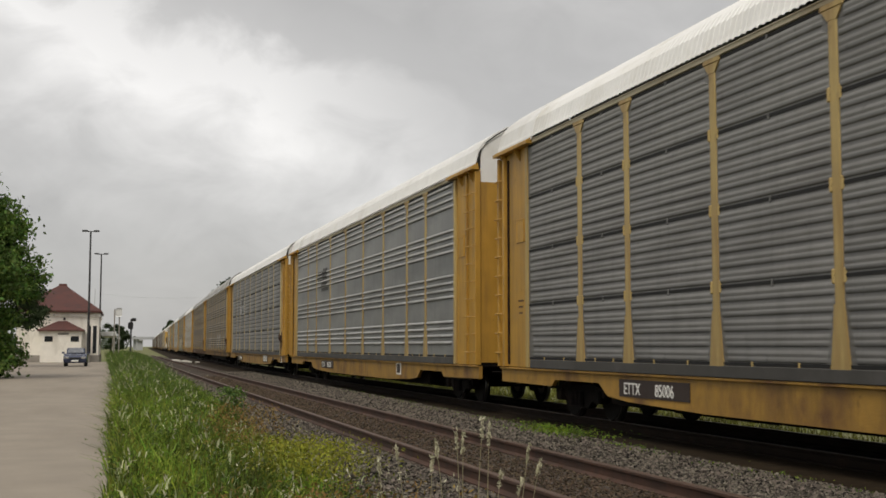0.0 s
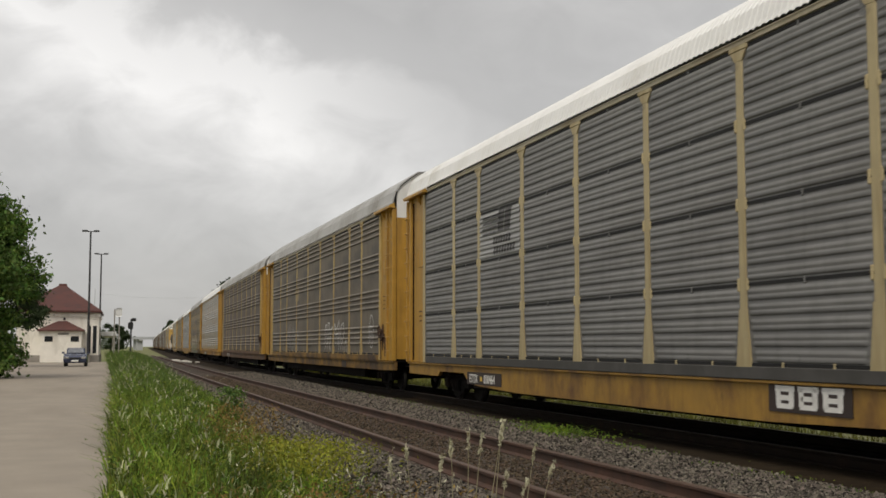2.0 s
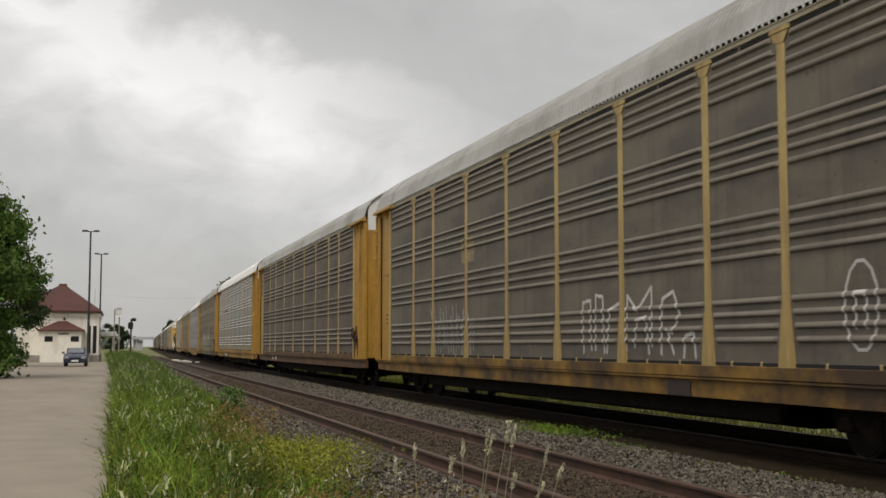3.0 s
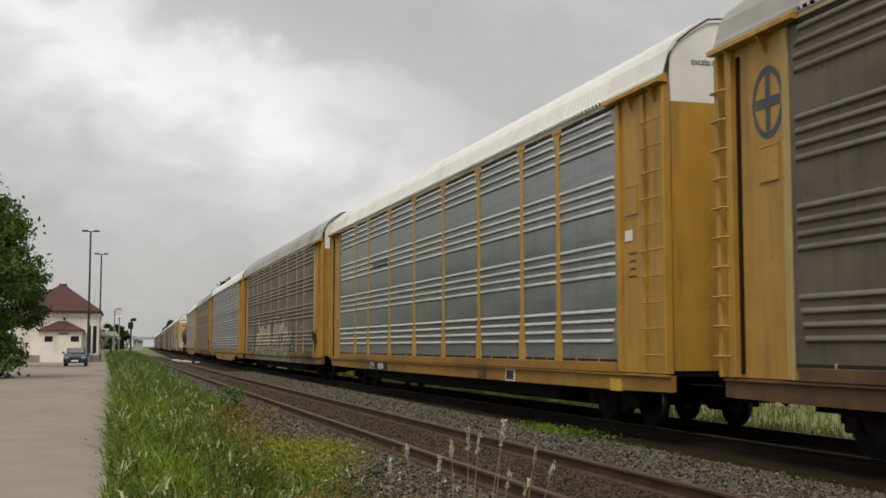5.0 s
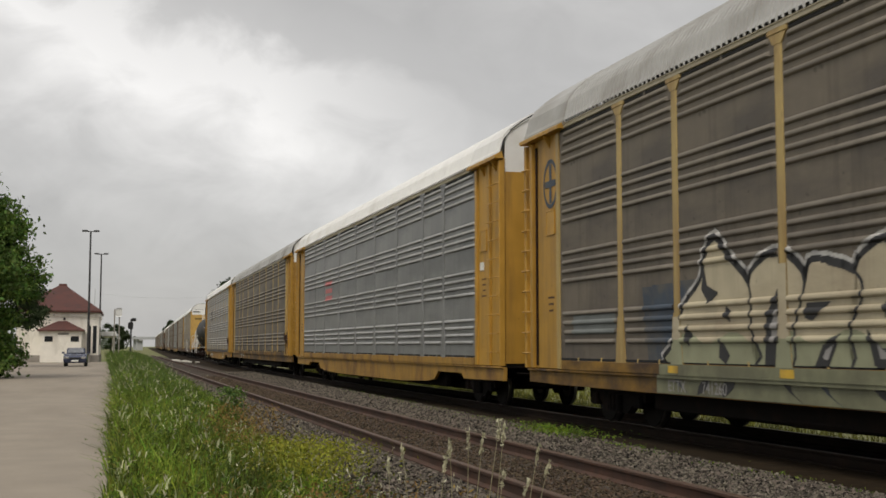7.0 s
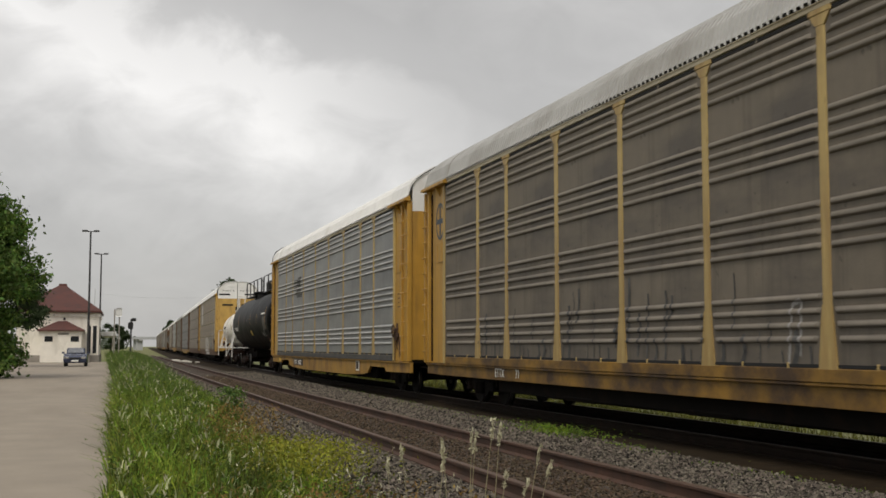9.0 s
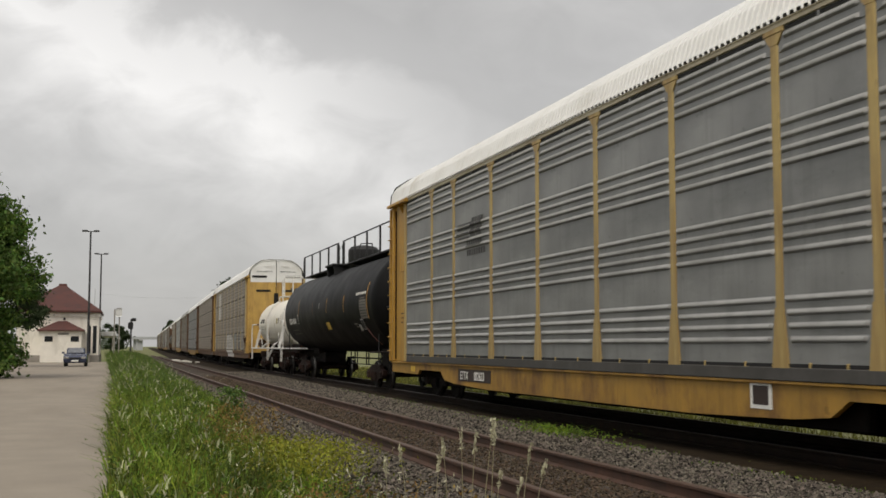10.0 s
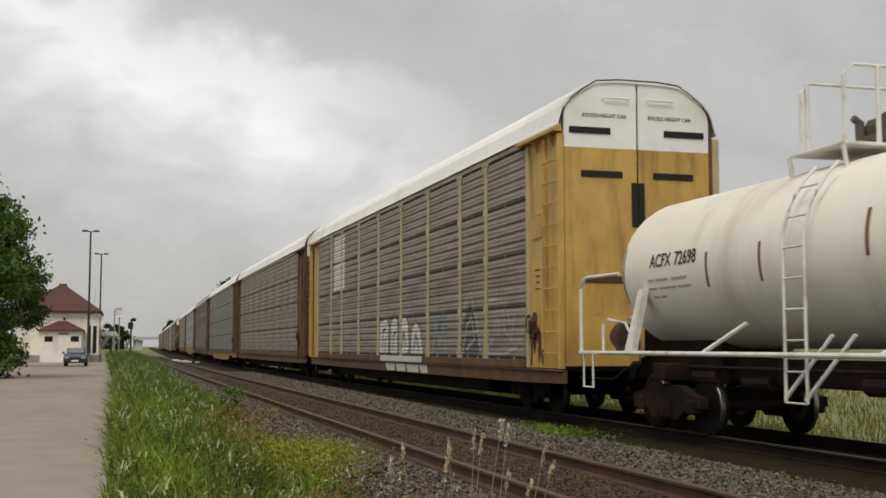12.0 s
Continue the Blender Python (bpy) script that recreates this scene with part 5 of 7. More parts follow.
dull_stencil = material("dull_stencil_paint", (0.15, 0.14, 0.12), 0.7, 0, 0.3, 9.0)
pale_stencil = material("pale_grey_stencil_paint", (0.56, 0.54, 0.50), 0.7, 0, 0.15, 12.0)
rust_mark = material("rust_brown_mark", (0.20, 0.09, 0.04), 0.7, 0, 0.2, 6.0)
orange_mark = material("orange_mark", (0.42, 0.21, 0.035), 0.6, 0, 0.15, 6.0)
red_mark_paint = material("dull_red_mark", (0.40, 0.17, 0.15), 0.6, 0, 0.15, 6.0)
faint_grey = material("faint_grey_letter_paint", (0.36, 0.35, 0.33), 0.7, 0, 0.1, 8.0)
soot = material("sooty_streak", (0.10, 0.085, 0.07), 0.8, 0, 0.3, 5.0)


def build_tank(length, radius, height):
    def build(bm):
        prof = []
        for k in range(9):
            a = math.pi / 2 * k / 8
            prof.append((-length / 2 + 0.5 * radius * (1 - math.cos(a)), max(radius * math.sin(a), 0.02)))
        prof += [(-y, r) for y, r in reversed(prof)]
        spin(bm, prof, 1, 56, (0.0, height))
    return build


def skin(radius, height, y0, y1, z0, z1, out=0.008):
    """A thin patch that lies on the near side of a tank between two heights."""
    bm = bmesh.new()
    n = 8
    rows = []
    for k in range(n + 1):
        z = z0 + (z1 - z0) * k / n
        x = -math.sqrt(max((radius + out) ** 2 - (z - height) ** 2, 0.0))
        rows.append((bm.verts.new((x, y0, z)), bm.verts.new((x, y1, z))))
    for (a, b), (c, d) in zip(rows, rows[1:]):
        bm.faces.new((a, b, d, c))
    return bm


def tank_words(car, words, size, mat, label, y, z, radius, height, gap):
    """Words that lie on a tank's round side, one after another."""
    slope = math.asin((z + size * 0.35 - height) / radius)
    x = -math.sqrt(radius ** 2 - (z - height) ** 2) - 0.010
    made = [letters(word, size, mat) for word in words]
    spans = [(min(v.co.x for v in me.vertices), max(v.co.x for v in me.vertices)) for me in made]
    y += (sum(b - a for a, b in spans) + gap * (len(words) - 1)) / 2
    for me, (a, b) in zip(made, spans):
        part("lettering", me, mat, car, label, pose(x, y + a, z, -math.degrees(slope), 0, -90))
        y -= b - a + gap


def hoop(bm, points, r=0.022):
    tube(bm, points, r, 7)


def tank_ladder(parent, mat, y, radius, height, z0, z1, width=0.46):
    """Two stiles that stand off the tank, and rungs."""
    lad = part("ladder", finish("ladder", _stiles(y, radius, height, z0, z1, width), mat, True), mat, parent)
    n = int((z1 - z0) / 0.38)
    for k in range(n + 1):
        z = z0 + k * 0.38
        bm = bmesh.new()
        x = -radius - 0.16 if z < height + 0.3 else -math.sqrt(max((radius + 0.16) ** 2 - (z - height) ** 2, 0.01))
        tube(bm, ((x, y - width / 2, z), (x, y + width / 2, z)), 0.014, 6)
        part("rung", bm, mat, lad)
    return lad


def _stiles(y, radius, height, z0, z1, width):
    bm = bmesh.new()
    for yy in (y - width / 2, y + width / 2):
        pts = [(-radius - 0.16, yy, z0), (-radius - 0.16, yy, height + 0.2)]
        for k in range(1, 8):
            a = math.radians(10 + 72 * k / 7)
            z = height + (radius + 0.16) * math.sin(a)
            if z < z1 + 0.05:
                pts.append((-(radius + 0.16) * math.cos(a), yy, z))
        tube(bm, pts, 0.022, 6)
    return bm


# black tank wagon
BT_L, BT_R, BT_Z = 19.0, 1.60, 2.70
black_car = thing("tank_wagon", "long black tank wagon with a railed top walkway", "train wagon", "wagons of the freight train")
part("tank", shared("black_tank", black_tank, build_tank(BT_L, BT_R, BT_Z), True), black_tank, black_car, "matt black steel tank barrel", pose(0, 0.1, 0))
for sgn in (-1, 1):
    bm = bmesh.new()
    box(bm, -0.45, 0.45, *sorted((sgn * 5.2, sgn * 9.9)), 0.62, 1.05, 0.03)
    prism(bm, ((sgn * 5.8, 1.0), (sgn * 8.4, 1.0), (sgn * 8.4, 1.4), (sgn * 5.8, 1.25)), 0, -0.6, 0.6)
    sill_end = part("stub_sill", bm, truck_steel, black_car, "black sill and saddle under the tank")
    bm = bmesh.new()
    box(bm, -1.28, 1.28, *sorted((sgn * 7.1, sgn * 9.95)), 1.10, 1.15, 0.015)
    part("end_platform", bm, truck_steel, sill_end)
bm = bmesh.new()
for x in (-0.62, 0.62):
    box(bm, x - 0.04, x + 0.04, -8.1, 9.4, 4.345, 4.405, 0.01)
box(bm, -0.6, 0.6, -8.1, 9.4, 4.34, 4.37)
part("walkway", bm, black_rail, black_car, "black grating walkway on the tank top")
bm = bmesh.new()
box(bm, -1.05, 0.2, 0.5, 2.1, 4.36, 4.44, 0.02)
for y in (0.6, 1.95):
    prism(bm, ((-1.0, 4.37), (-0.2, 4.37), (-0.2, 4.20), (-0.95, 3.98)), 1, y, y + 0.05)
part("platform", bm, black_rail, black_car, "black platform beside the manway")
bm = bmesh.new()
spin(bm, ((0.0, 0.50), (0.12, 0.58), (0.66, 0.58), (0.78, 0.48), (0.84, 0.2)), 1, 24)
bm.transform(Matrix.Rotation(radians(90), 4, "X"))
bm.transform(Matrix.Translation((0, -0.2, 4.24)))
part("manway_dome", bm, black_rail, black_car, "black manway dome on the tank top", smooth=True)
for y0, y1, n in ((1.22, 9.5, 5), (-8.1, 0.5, 5)):
    bm = bmesh.new()
    hoop(bm, ((-0.66, y0, 4.36), (-0.66, y0, 5.15), (-0.66, y0 + 0.12, 5.28), (-0.66, y1 - 0.12, 5.28), (-0.66, y1, 5.15), (-0.66, y1, 4.36)), 0.026)
    handrail = part("handrail", bm, black_rail, black_car, "black pipe handrail")
    for k in range(n):
        bm = bmesh.new()
        y = y0 + 0.28 + (y1 - y0 - 0.5) * k / (n - 1)
        box(bm, -0.69, -0.63, y - 0.04, y + 0.04, 4.36, 5.26, 0.01)
        part("rail_post", bm, black_rail, handrail)
bm = bmesh.new()
hoop(bm, ((-0.66, 1.22, 5.15), (-0.66, 0.86, 5.02), (-0.66, 0.5, 5.15)), 0.008)
part("chain", bm, black_rail, black_car)
for sgn in (-1, 1):
    bm = bmesh.new()
    hoop(bm, ((-1.22, sgn * 9.9, 1.12), (-1.22, sgn * 9.9, 2.36), (-1.2, sgn * 9.8, 2.48), (-1.2, sgn * 8.3, 2.48)) + (((-1.22, -8.14, 2.36), (-1.22, -8.14, 1.12)) if sgn < 0 else ()), 0.024)
    part("end_handrail", bm, black_rail, black_car)
    bm = bmesh.new()
    hoop(bm, ((-1.22, sgn * 9.8, 1.0), (-1.22, sgn * 9.8, 0.5), (-1.22, sgn * 9.4, 0.5), (-1.22, sgn * 9.4, 1.0)), 0.02)
    part("step", bm, truck_steel, black_car)
    truck(black_car, sgn * 6.9, rusty_truck)
    part("coupler", shared("coupler", truck_steel, build_coupler), truck_steel, black_car, "rusty black coupler and brake hose", pose(0, sgn * 9.9, 0, 0, 0, 0 if sgn < 0 else 180))
tank_words(black_car, ("CGTX", "65124"), 0.33, white_paint, "white wagon mark and number", 6.75, 2.24, BT_R, BT_Z, 0.16)
tank_words(black_car, ("LIQUEFIED", "PETROLEUM", "GAS"), 0.125, white_paint, "white capital letters", -7.13, 2.93, BT_R, BT_Z, 0.05)
marks = [(5.38, 2.40, 0.26, 0.36, white_paint, "white framed label"), (5.38, 2.40, 0.21, 0.30, black_paint, "dark face of the label"), (5.38, 2.46, 0.12, 0.05, faint_grey, "dark face writing as a bar"),
         (5.12, 2.85, 0.07, 0.62, orange_mark, "orange band mark"), (1.73, 2.78, 0.06, 0.5, rust_mark, "rust-brown band mark"), (-1.2, 2.78, 0.07, 0.55, orange_mark, "orange band mark"),
         (-1.05, 2.04, 0.72, 0.26, mark_yellow, "yellow panel"), (-4.37, 2.74, 0.08, 0.55, orange_mark, "orange band mark"), (-8.03, 2.72, 0.09, 1.12, orange_mark, "long orange band mark"),
         (-7.35, 2.82, 0.7, 0.04, dull_stencil, "line of stencil writing as a bar"), (-7.42, 2.47, 1.0, 0.60, dull_stencil, "worn grey placard"), (-6.35, 1.90, 0.36, 0.2, faint_grey, "small pale panel"),
         (-6.88, 2.0, 0.44, 0.34, faint_grey, "pale framed label"), (-6.88, 2.0, 0.38, 0.28, black_paint, "dark face of the label"), (-7.2, 1.62, 0.13, 0.52, red_mark_paint, "dull red stain"),
         (-5.85, 2.03, 0.5, 0.04, dull_stencil, "line of stencil writing as a bar"), (-5.9, 1.94, 0.35, 0.04, dull_stencil, "line of stencil writing as a bar")]
marks += [(y, z, w, 0.045, dull_stencil, "small white stencil writing as a bar") for z, row in ((1.98, ((7.2, 0.28), (6.75, 0.46), (6.2, 0.44))), (1.83, ((7.1, 0.42), (6.55, 0.5), (6.02, 0.36), (5.5, 0.18)))) for y, w in row]
marks += [(0.27, 2.88 - 0.07 * k, 0.2, 0.04, faint_grey, "small grey stencil") for k in range(3)]
marks += [(-7.42, 2.69 - 0.088 * k, 0.85, 0.03, black_rail, "dark face line of writing as a bar") for k in range(6)]
for y, z, w, h, m, lab in marks:
    o = 0.010 if lab.startswith("dark face") else 0.006
    part("tank_marking", skin(BT_R, BT_Z, y - w / 2, y + w / 2, z - h / 2, z + h / 2, o), m, black_car, lab)
# brake pipes hung under the tank
for z, r, y0, y1 in ((0.85, 0.028, -5.6, 5.2), (0.61, 0.018, -5.4, 4.9)):
    bm = bmesh.new()
    tube(bm, ((0.5, y0, z), (0.5, y1, z)), r, 7)
    part("brake_pipe", bm, black_rail, black_car, "thin black pipe slung under the tank")
for y in (4.44, 3.67, 3.21, 1.51, 1.09, -0.64, -0.99, -2.85, -3.25, -5.0, -5.4):
    bm = bmesh.new()
    box(bm, 0.48, 0.52, y - 0.022, y + 0.022, 0.58, 1.32)
    part("pipe_hanger", bm, black_rail, black_car)
for y in (-1.2, 3.95):
    bm = bmesh.new()
    tube(bm, ((0.5, y, 0.85), (0.5, y + 0.14, 0.85)), 0.055, 8)
    part("pipe_joint", bm, black_rail, black_car)
bm = bmesh.new()
hoop(bm, ((-0.35, -1.1, 4.4), (-0.35, -1.1, 4.92), (-0.35, -1.35, 5.05), (-0.35, -3.2, 4.9), (-0.35, -3.4, 4.4)), 0.022)
part("dome_rail", bm, black_rail, black_car)
add(black_car, arrival(11.479), 20.0)

# white tank wagon
WT_L, WT_R, WT_Z = 12.2, 1.22, 2.49
white_car = thing("tank_wagon", "short white tank wagon with ladder and top railing", "train wagon", "wagons of the freight train")
part("tank", shared("white_tank", white_tank, build_tank(WT_L, WT_R, WT_Z), True), white_tank, white_car, "off-white steel tank barrel with stains", pose(0, -0.55, 0))
bm = bmesh.new()
box(bm, -0.35, 0.35, -6.2, 6.2, 0.75, 1.12, 0.03)
for sgn in (-1, 1):
    prism(bm, ((sgn * 3.0, 1.0), (sgn * 5.6, 1.0), (sgn * 5.6, 1.6), (sgn * 3.0, 1.4)), 0, -0.55, 0.55)
    box(bm, -1.2, 1.2, *sorted((sgn * 3.6, sgn * 4.0)), 0.78, 1.05, 0.02)
part("underframe", bm, rusty_truck, white_car, "rusty brown underframe")
for sgn in (-1, 1):
    bm = bmesh.new()
    box(bm, -1.48, 1.48, *sorted((sgn * 5.35, sgn * 6.3)), 1.17, 1.23, 0.012)
    part("end_platform", bm, white_rail, white_car, "white end platform")
    bm = bmesh.new()
    hoop(bm, ((-1.44, sgn * 6.25, 1.2), (-1.44, sgn * 6.25, 2.28), (-1.44, sgn * 6.21, 2.38), (-1.43, sgn * 6.12, 2.46), (-1.42, sgn * 6.0, 2.49), (-1.34, sgn * 4.9, 2.49)), 0.032)
    part("end_handrail", bm, white_rail, white_car)
    y = 4.25 if sgn > 0 else -4.95
    for side in (-1, 1):
        bm = bmesh.new()
        foot = [bm.verts.new((side * x, y + dy, 1.2)) for x, dy in ((1.50, -0.13), (1.50, 0.13), (1.40, 0.13), (1.40, -0.13))]
        head = [bm.verts.new((side * x, y - 0.04 + dy, 2.2)) for x, dy in ((1.28, -0.08), (1.28, 0.08), (1.17, 0.08), (1.17, -0.08))]
        for k in range(4):
            bm.faces.new((foot[k], foot[(k + 1) % 4], head[(k + 1) % 4], head[k]))
        bm.faces.new(foot)
        bm.faces.new(head)
        part("tank_brace", bm, white_rail, white_car, "broad white brace from the platform to the tank")
    bm = bmesh.new()
    hoop(bm, ((-1.46, sgn * 6.1, 1.2), (-1.46, sgn * 6.1, 0.62), (-1.46, sgn * 5.7, 0.62), (-1.46, sgn * 5.7, 1.2)), 0.022)
    part("step", bm, white_rail, white_car)
    truck(white_car, sgn * 3.85, rusty_truck)
    part("coupler", shared("coupler", truck_steel, build_coupler), truck_steel, white_car, "rusty black coupler and brake hose", pose(0, sgn * 6.25, 0, 0, 0, 0 if sgn < 0 else 180))
    bm = bmesh.new()
    tube(bm, ((-1.44, sgn * 1.97, 1.2), (-1.04, sgn * 1.97 - 0.55, 1.62)), 0.035, 6)
    part("small_brace", bm, white_rail, white_car)
bm = bmesh.new()
tube(bm, ((-1.46, -5.4, 1.2), (-1.46, 5.4, 1.2)), 0.035, 8)
part("side_rail", bm, white_rail, white_car, "white pipe running board along the side")
bm = bmesh.new()
spin(bm, ((-0.16, 0.10), (-0.14, 0.21), (0.05, 0.24), (0.16, 0.20), (0.18, 0.05)), 1, 14)
bm.transform(Matrix.Translation((-0.95, 5.55, 1.47)))
box(bm, -1.05, -0.85, 5.25, 5.7, 1.22, 1.34, 0.02)
box(bm, -0.9, -0.7, 5.62, 5.82, 1.22, 1.55, 0.03)
brake_gear = part("brake_housing", bm, rusty_iron, white_car, "grimy brake housing on the end platform", smooth=True)
bm = bmesh.new()
hoop(bm, ((-1.2, 5.85, 1.22), (-1.2, 5.85, 1.66), (-1.15, 5.75, 1.76), (-1.0, 5.4, 1.70), (-1.0, 5.2, 1.52), (-1.0, 5.15, 1.22)), 0.026)
hoop(bm, ((-0.75, 5.9, 1.22), (-0.75, 5.88, 1.72), (-0.8, 5.6, 1.80)), 0.024)
part("housing_frame", bm, white_rail, brake_gear, "white pipe frame round the brake housing")
bm = bmesh.new()
for y, z, r in ((3.0, 0.86, 0.13), (1.6, 0.80, 0.10), (-1.2, 0.84, 0.13), (-2.6, 0.80, 0.10)):
    tube(bm, ((-0.75, y - 0.35, z), (-0.75, y + 0.35, z)), r, 10)
tube(bm, ((-0.85, -3.4, 1.0), (-0.85, 3.4, 1.0)), 0.03, 6)
part("brake_gear", bm, rusty_truck, white_car, "rusty brake cylinders under the tank")
tank_ladder(white_car, white_rail, -0.27, WT_R, WT_Z, 0.62, 3.62)
for dy in (-0.2, 0.25):
    bm = bmesh.new()
    tube(bm, ((-1.38, -0.27 + dy, 0.66), (-1.10, -0.88 + dy, 1.44)), 0.028, 6)
    part("ladder_brace", bm, white_rail, white_car)
bm = bmesh.new()
box(bm, -0.66, 1.1, -0.33, 0.9, 3.82, 3.86, 0.008)
for x in (-0.66, 0.95):
    for y in (-0.3, 0.9):
        tube(bm, ((x, y, 3.82), (x * 0.9, y, 3.45)), 0.03, 6)
part("top_platform", bm, white_rail, white_car, "white platform round the valve dome")
for y, x0, x1 in ((-0.3, -0.63, 1.25), (0.85, -0.5, 1.25)):
    bm = bmesh.new()
    hoop(bm, ((x0, y, 3.84), (x0, y, 4.7), (x0 + 0.14, y, 4.84), (x1 - 0.1, y, 4.84), (x1, y, 4.74), (x1, y, 3.84)), 0.024)
    top_rail = part("handrail", bm, white_rail, white_car, "white pipe hoop over the tank top")
    bm = bmesh.new()
    tube(bm, ((x0 + 0.5 if y < 0 else x0 + 0.1, y, 3.84), (x0 + 0.5 if y < 0 else x0 + 0.1, y, 4.84)), 0.032, 6)
    part("rail_post", bm, white_rail, top_rail)
bm = bmesh.new()
spin(bm, ((0.0, 0.30), (0.10, 0.32), (0.16, 0.32), (0.18, 0.22), (0.30, 0.24), (0.38, 0.20), (0.42, 0.06)), 1, 18)
bm.transform(Matrix.Rotation(radians(90), 4, "X"))
bm.transform(Matrix.Translation((0.2, 0.05, 3.84)))
dome = part("valve_dome", bm, soot, white_car, "sooty valve dome on the tank top", smooth=True)
for dx, dy in ((0.26, 0.1), (-0.24, 0.14), (-0.12, -0.26), (0.16, -0.22)):
    bm = bmesh.new()
    tube(bm, ((0.2 + dx, 0.05 + dy, 3.9), (0.2 + dx * 1.1, 0.05 + dy, 4.2), (0.2 + dx * 1.5, 0.05 + dy, 4.26)), [0.07, 0.06, 0.05], 8)
    part("valve", bm, soot, dome)
tank_words(white_car, ("ACFX", "72698"), 0.29, black_paint, "black wagon mark and number", 3.25, 2.53, WT_R, WT_Z, 0.12)
tank_marks = [(y, z, w, 0.035, faint_grey, "faint stencil writing as a bar") for z, row in ((2.33, ((3.98, 0.2), (3.62, 0.42), (3.05, 0.5))), (2.20, ((3.95, 0.3), (3.45, 0.55), (2.92, 0.42))), (2.07, ((3.9, 0.22), (3.65, 0.18)))) for y, w in row]
tank_marks += [
              (4.95, 2.45, 0.035, 0.9, soot, "dark seam mark"), (2.2, 2.40, 0.06, 0.5, rust_mark, "brown band mark"), (0.78, 2.42, 0.06, 0.52, rust_mark, "brown band mark"),
              (-1.5, 2.6, 0.07, 0.55, rust_mark, "brown band mark"), (-3.57, 2.62, 0.07, 0.5, rust_mark, "brown band mark"), (-5.25, 2.78, 0.07, 1.0, rust_mark, "brown band mark"),
              (-2.4, 2.54, 0.5, 0.25, faded_yellow, "faded yellow panel"), (-2.97, 2.60, 0.3, 0.16, black_paint, "black label"), (-2.97, 2.44, 0.3, 0.07, black_paint, "black label"),
              (-4.25, 3.28, 0.75, 0.10, faint_grey, "grey stencil line"), (-4.1, 3.12, 0.5, 0.03, faint_grey, "grey stencil line"), (-4.15, 3.04, 0.6, 0.03, faint_grey, "grey stencil line"),
              (-4.9, 1.95, 0.15, 0.8, soot, "sooty streak down the tank"), (-5.75, 2.0, 0.16, 0.95, soot, "sooty streak down the tank"), (-5.95, 1.75, 0.1, 0.6, soot, "sooty streak down the tank")]
tank_marks += [(-4.3, 2.92 - 0.09 * k, 0.85, 0.045, pale_stencil, "pale grey stencil line") for k in range(6)]
for y, z, w, h, m, lab in tank_marks:
    part("tank_marking", skin(WT_R, WT_Z, y - w / 2, y + w / 2, z - h / 2, z + h / 2, 0.006), m, white_car, lab)
bm = bmesh.new()
prism(bm, ((-4.55, 1.62), (-4.42, 1.78), (-4.55, 1.94), (-4.68, 1.78)), 0, -1.42, -1.40)
part("placard", bm, white_paint, white_car, "white diamond placard")
bm = bmesh.new()
prism(bm, ((-4.55, 1.64), (-4.45, 1.78), (-4.55, 1.92), (-4.65, 1.78)), 0, -1.424, -1.421)
part("placard_face", bm, faint_grey, white_car, "grey centre of the placard")
add(white_car, arrival(12.336), 12.5)
# a second pair of tank wagons far back
add(tagged(copy_thing(black_car, pose(0, 0, 0)), "black tank wagon far back in the train"), arrival(19.80), 20.2)

# ---- station and surroundings ----
stucco = material("cream_stucco", (0.86, 0.82, 0.74), 0.8, 0, 0.05, 1.5, (0.50, 0.46, 0.38), 0.3, 0.5, (1, 1, 0.4), 0.1, 30)
plinth_stone = material("grey_plinth_stone", (0.28, 0.26, 0.23), 0.85, 0, 0.15, 2.0)
roof_red = material("red_roof_shingle", (0.085, 0.028, 0.022), 0.75, 0, 0.18, 2.5, (0.05, 0.022, 0.02), 0.4, 0.8, (1, 1, 1), 0.3, 8, 0.1)
window_dark = material("dark_window_glass", (0.02, 0.022, 0.025), 0.15, 0, 0.1)
pole_metal = material("dark_lamp_pole_metal", (0.05, 0.05, 0.052), 0.55, 0.4, 0.15)
sign_white = material("white_sign_paint", (0.75, 0.75, 0.73), 0.5, 0, 0.04)
car_blue = material("blue_car_paint", (0.05, 0.06, 0.105), 0.25, 0.3, 0.08, 3.0)
# the pale base colour carries the sky's reflection in the windscreen
car_glass = material("car_glass", (0.16, 0.17, 0.19), 0.12, 0, 0.3, 4.0, spec=0.8)
tyre_rubber = material("tyre_rubber", (0.02, 0.02, 0.02), 0.85)
chrome = material("bright_metal", (0.6, 0.6, 0.6), 0.25, 0.9, 0.05)
haze_grey = material("hazy_far_wall", (0.42, 0.43, 0.44), 0.9, 0, 0.06)

GROUND_FAR = -0.25
ST_Y = 122.0
station = thing("station_house", "small cream station house with a red hipped roof", "building")
bm = bmesh.new()
box(bm, -9.9, -2.2, ST_Y, ST_Y + 13, GROUND_FAR - 0.2, 4.55)
box(bm, -10.0, -2.1, ST_Y - 0.1, ST_Y + 13.1, 4.15, 4.6, 0.03)
part("wall", bm, stucco, station)
bm = bmesh.new()
box(bm, -9.97, -2.13, ST_Y - 0.07, ST_Y + 13.05, GROUND_FAR - 0.2, 0.42)
part("plinth", bm, plinth_stone, station)
bm = bmesh.new()


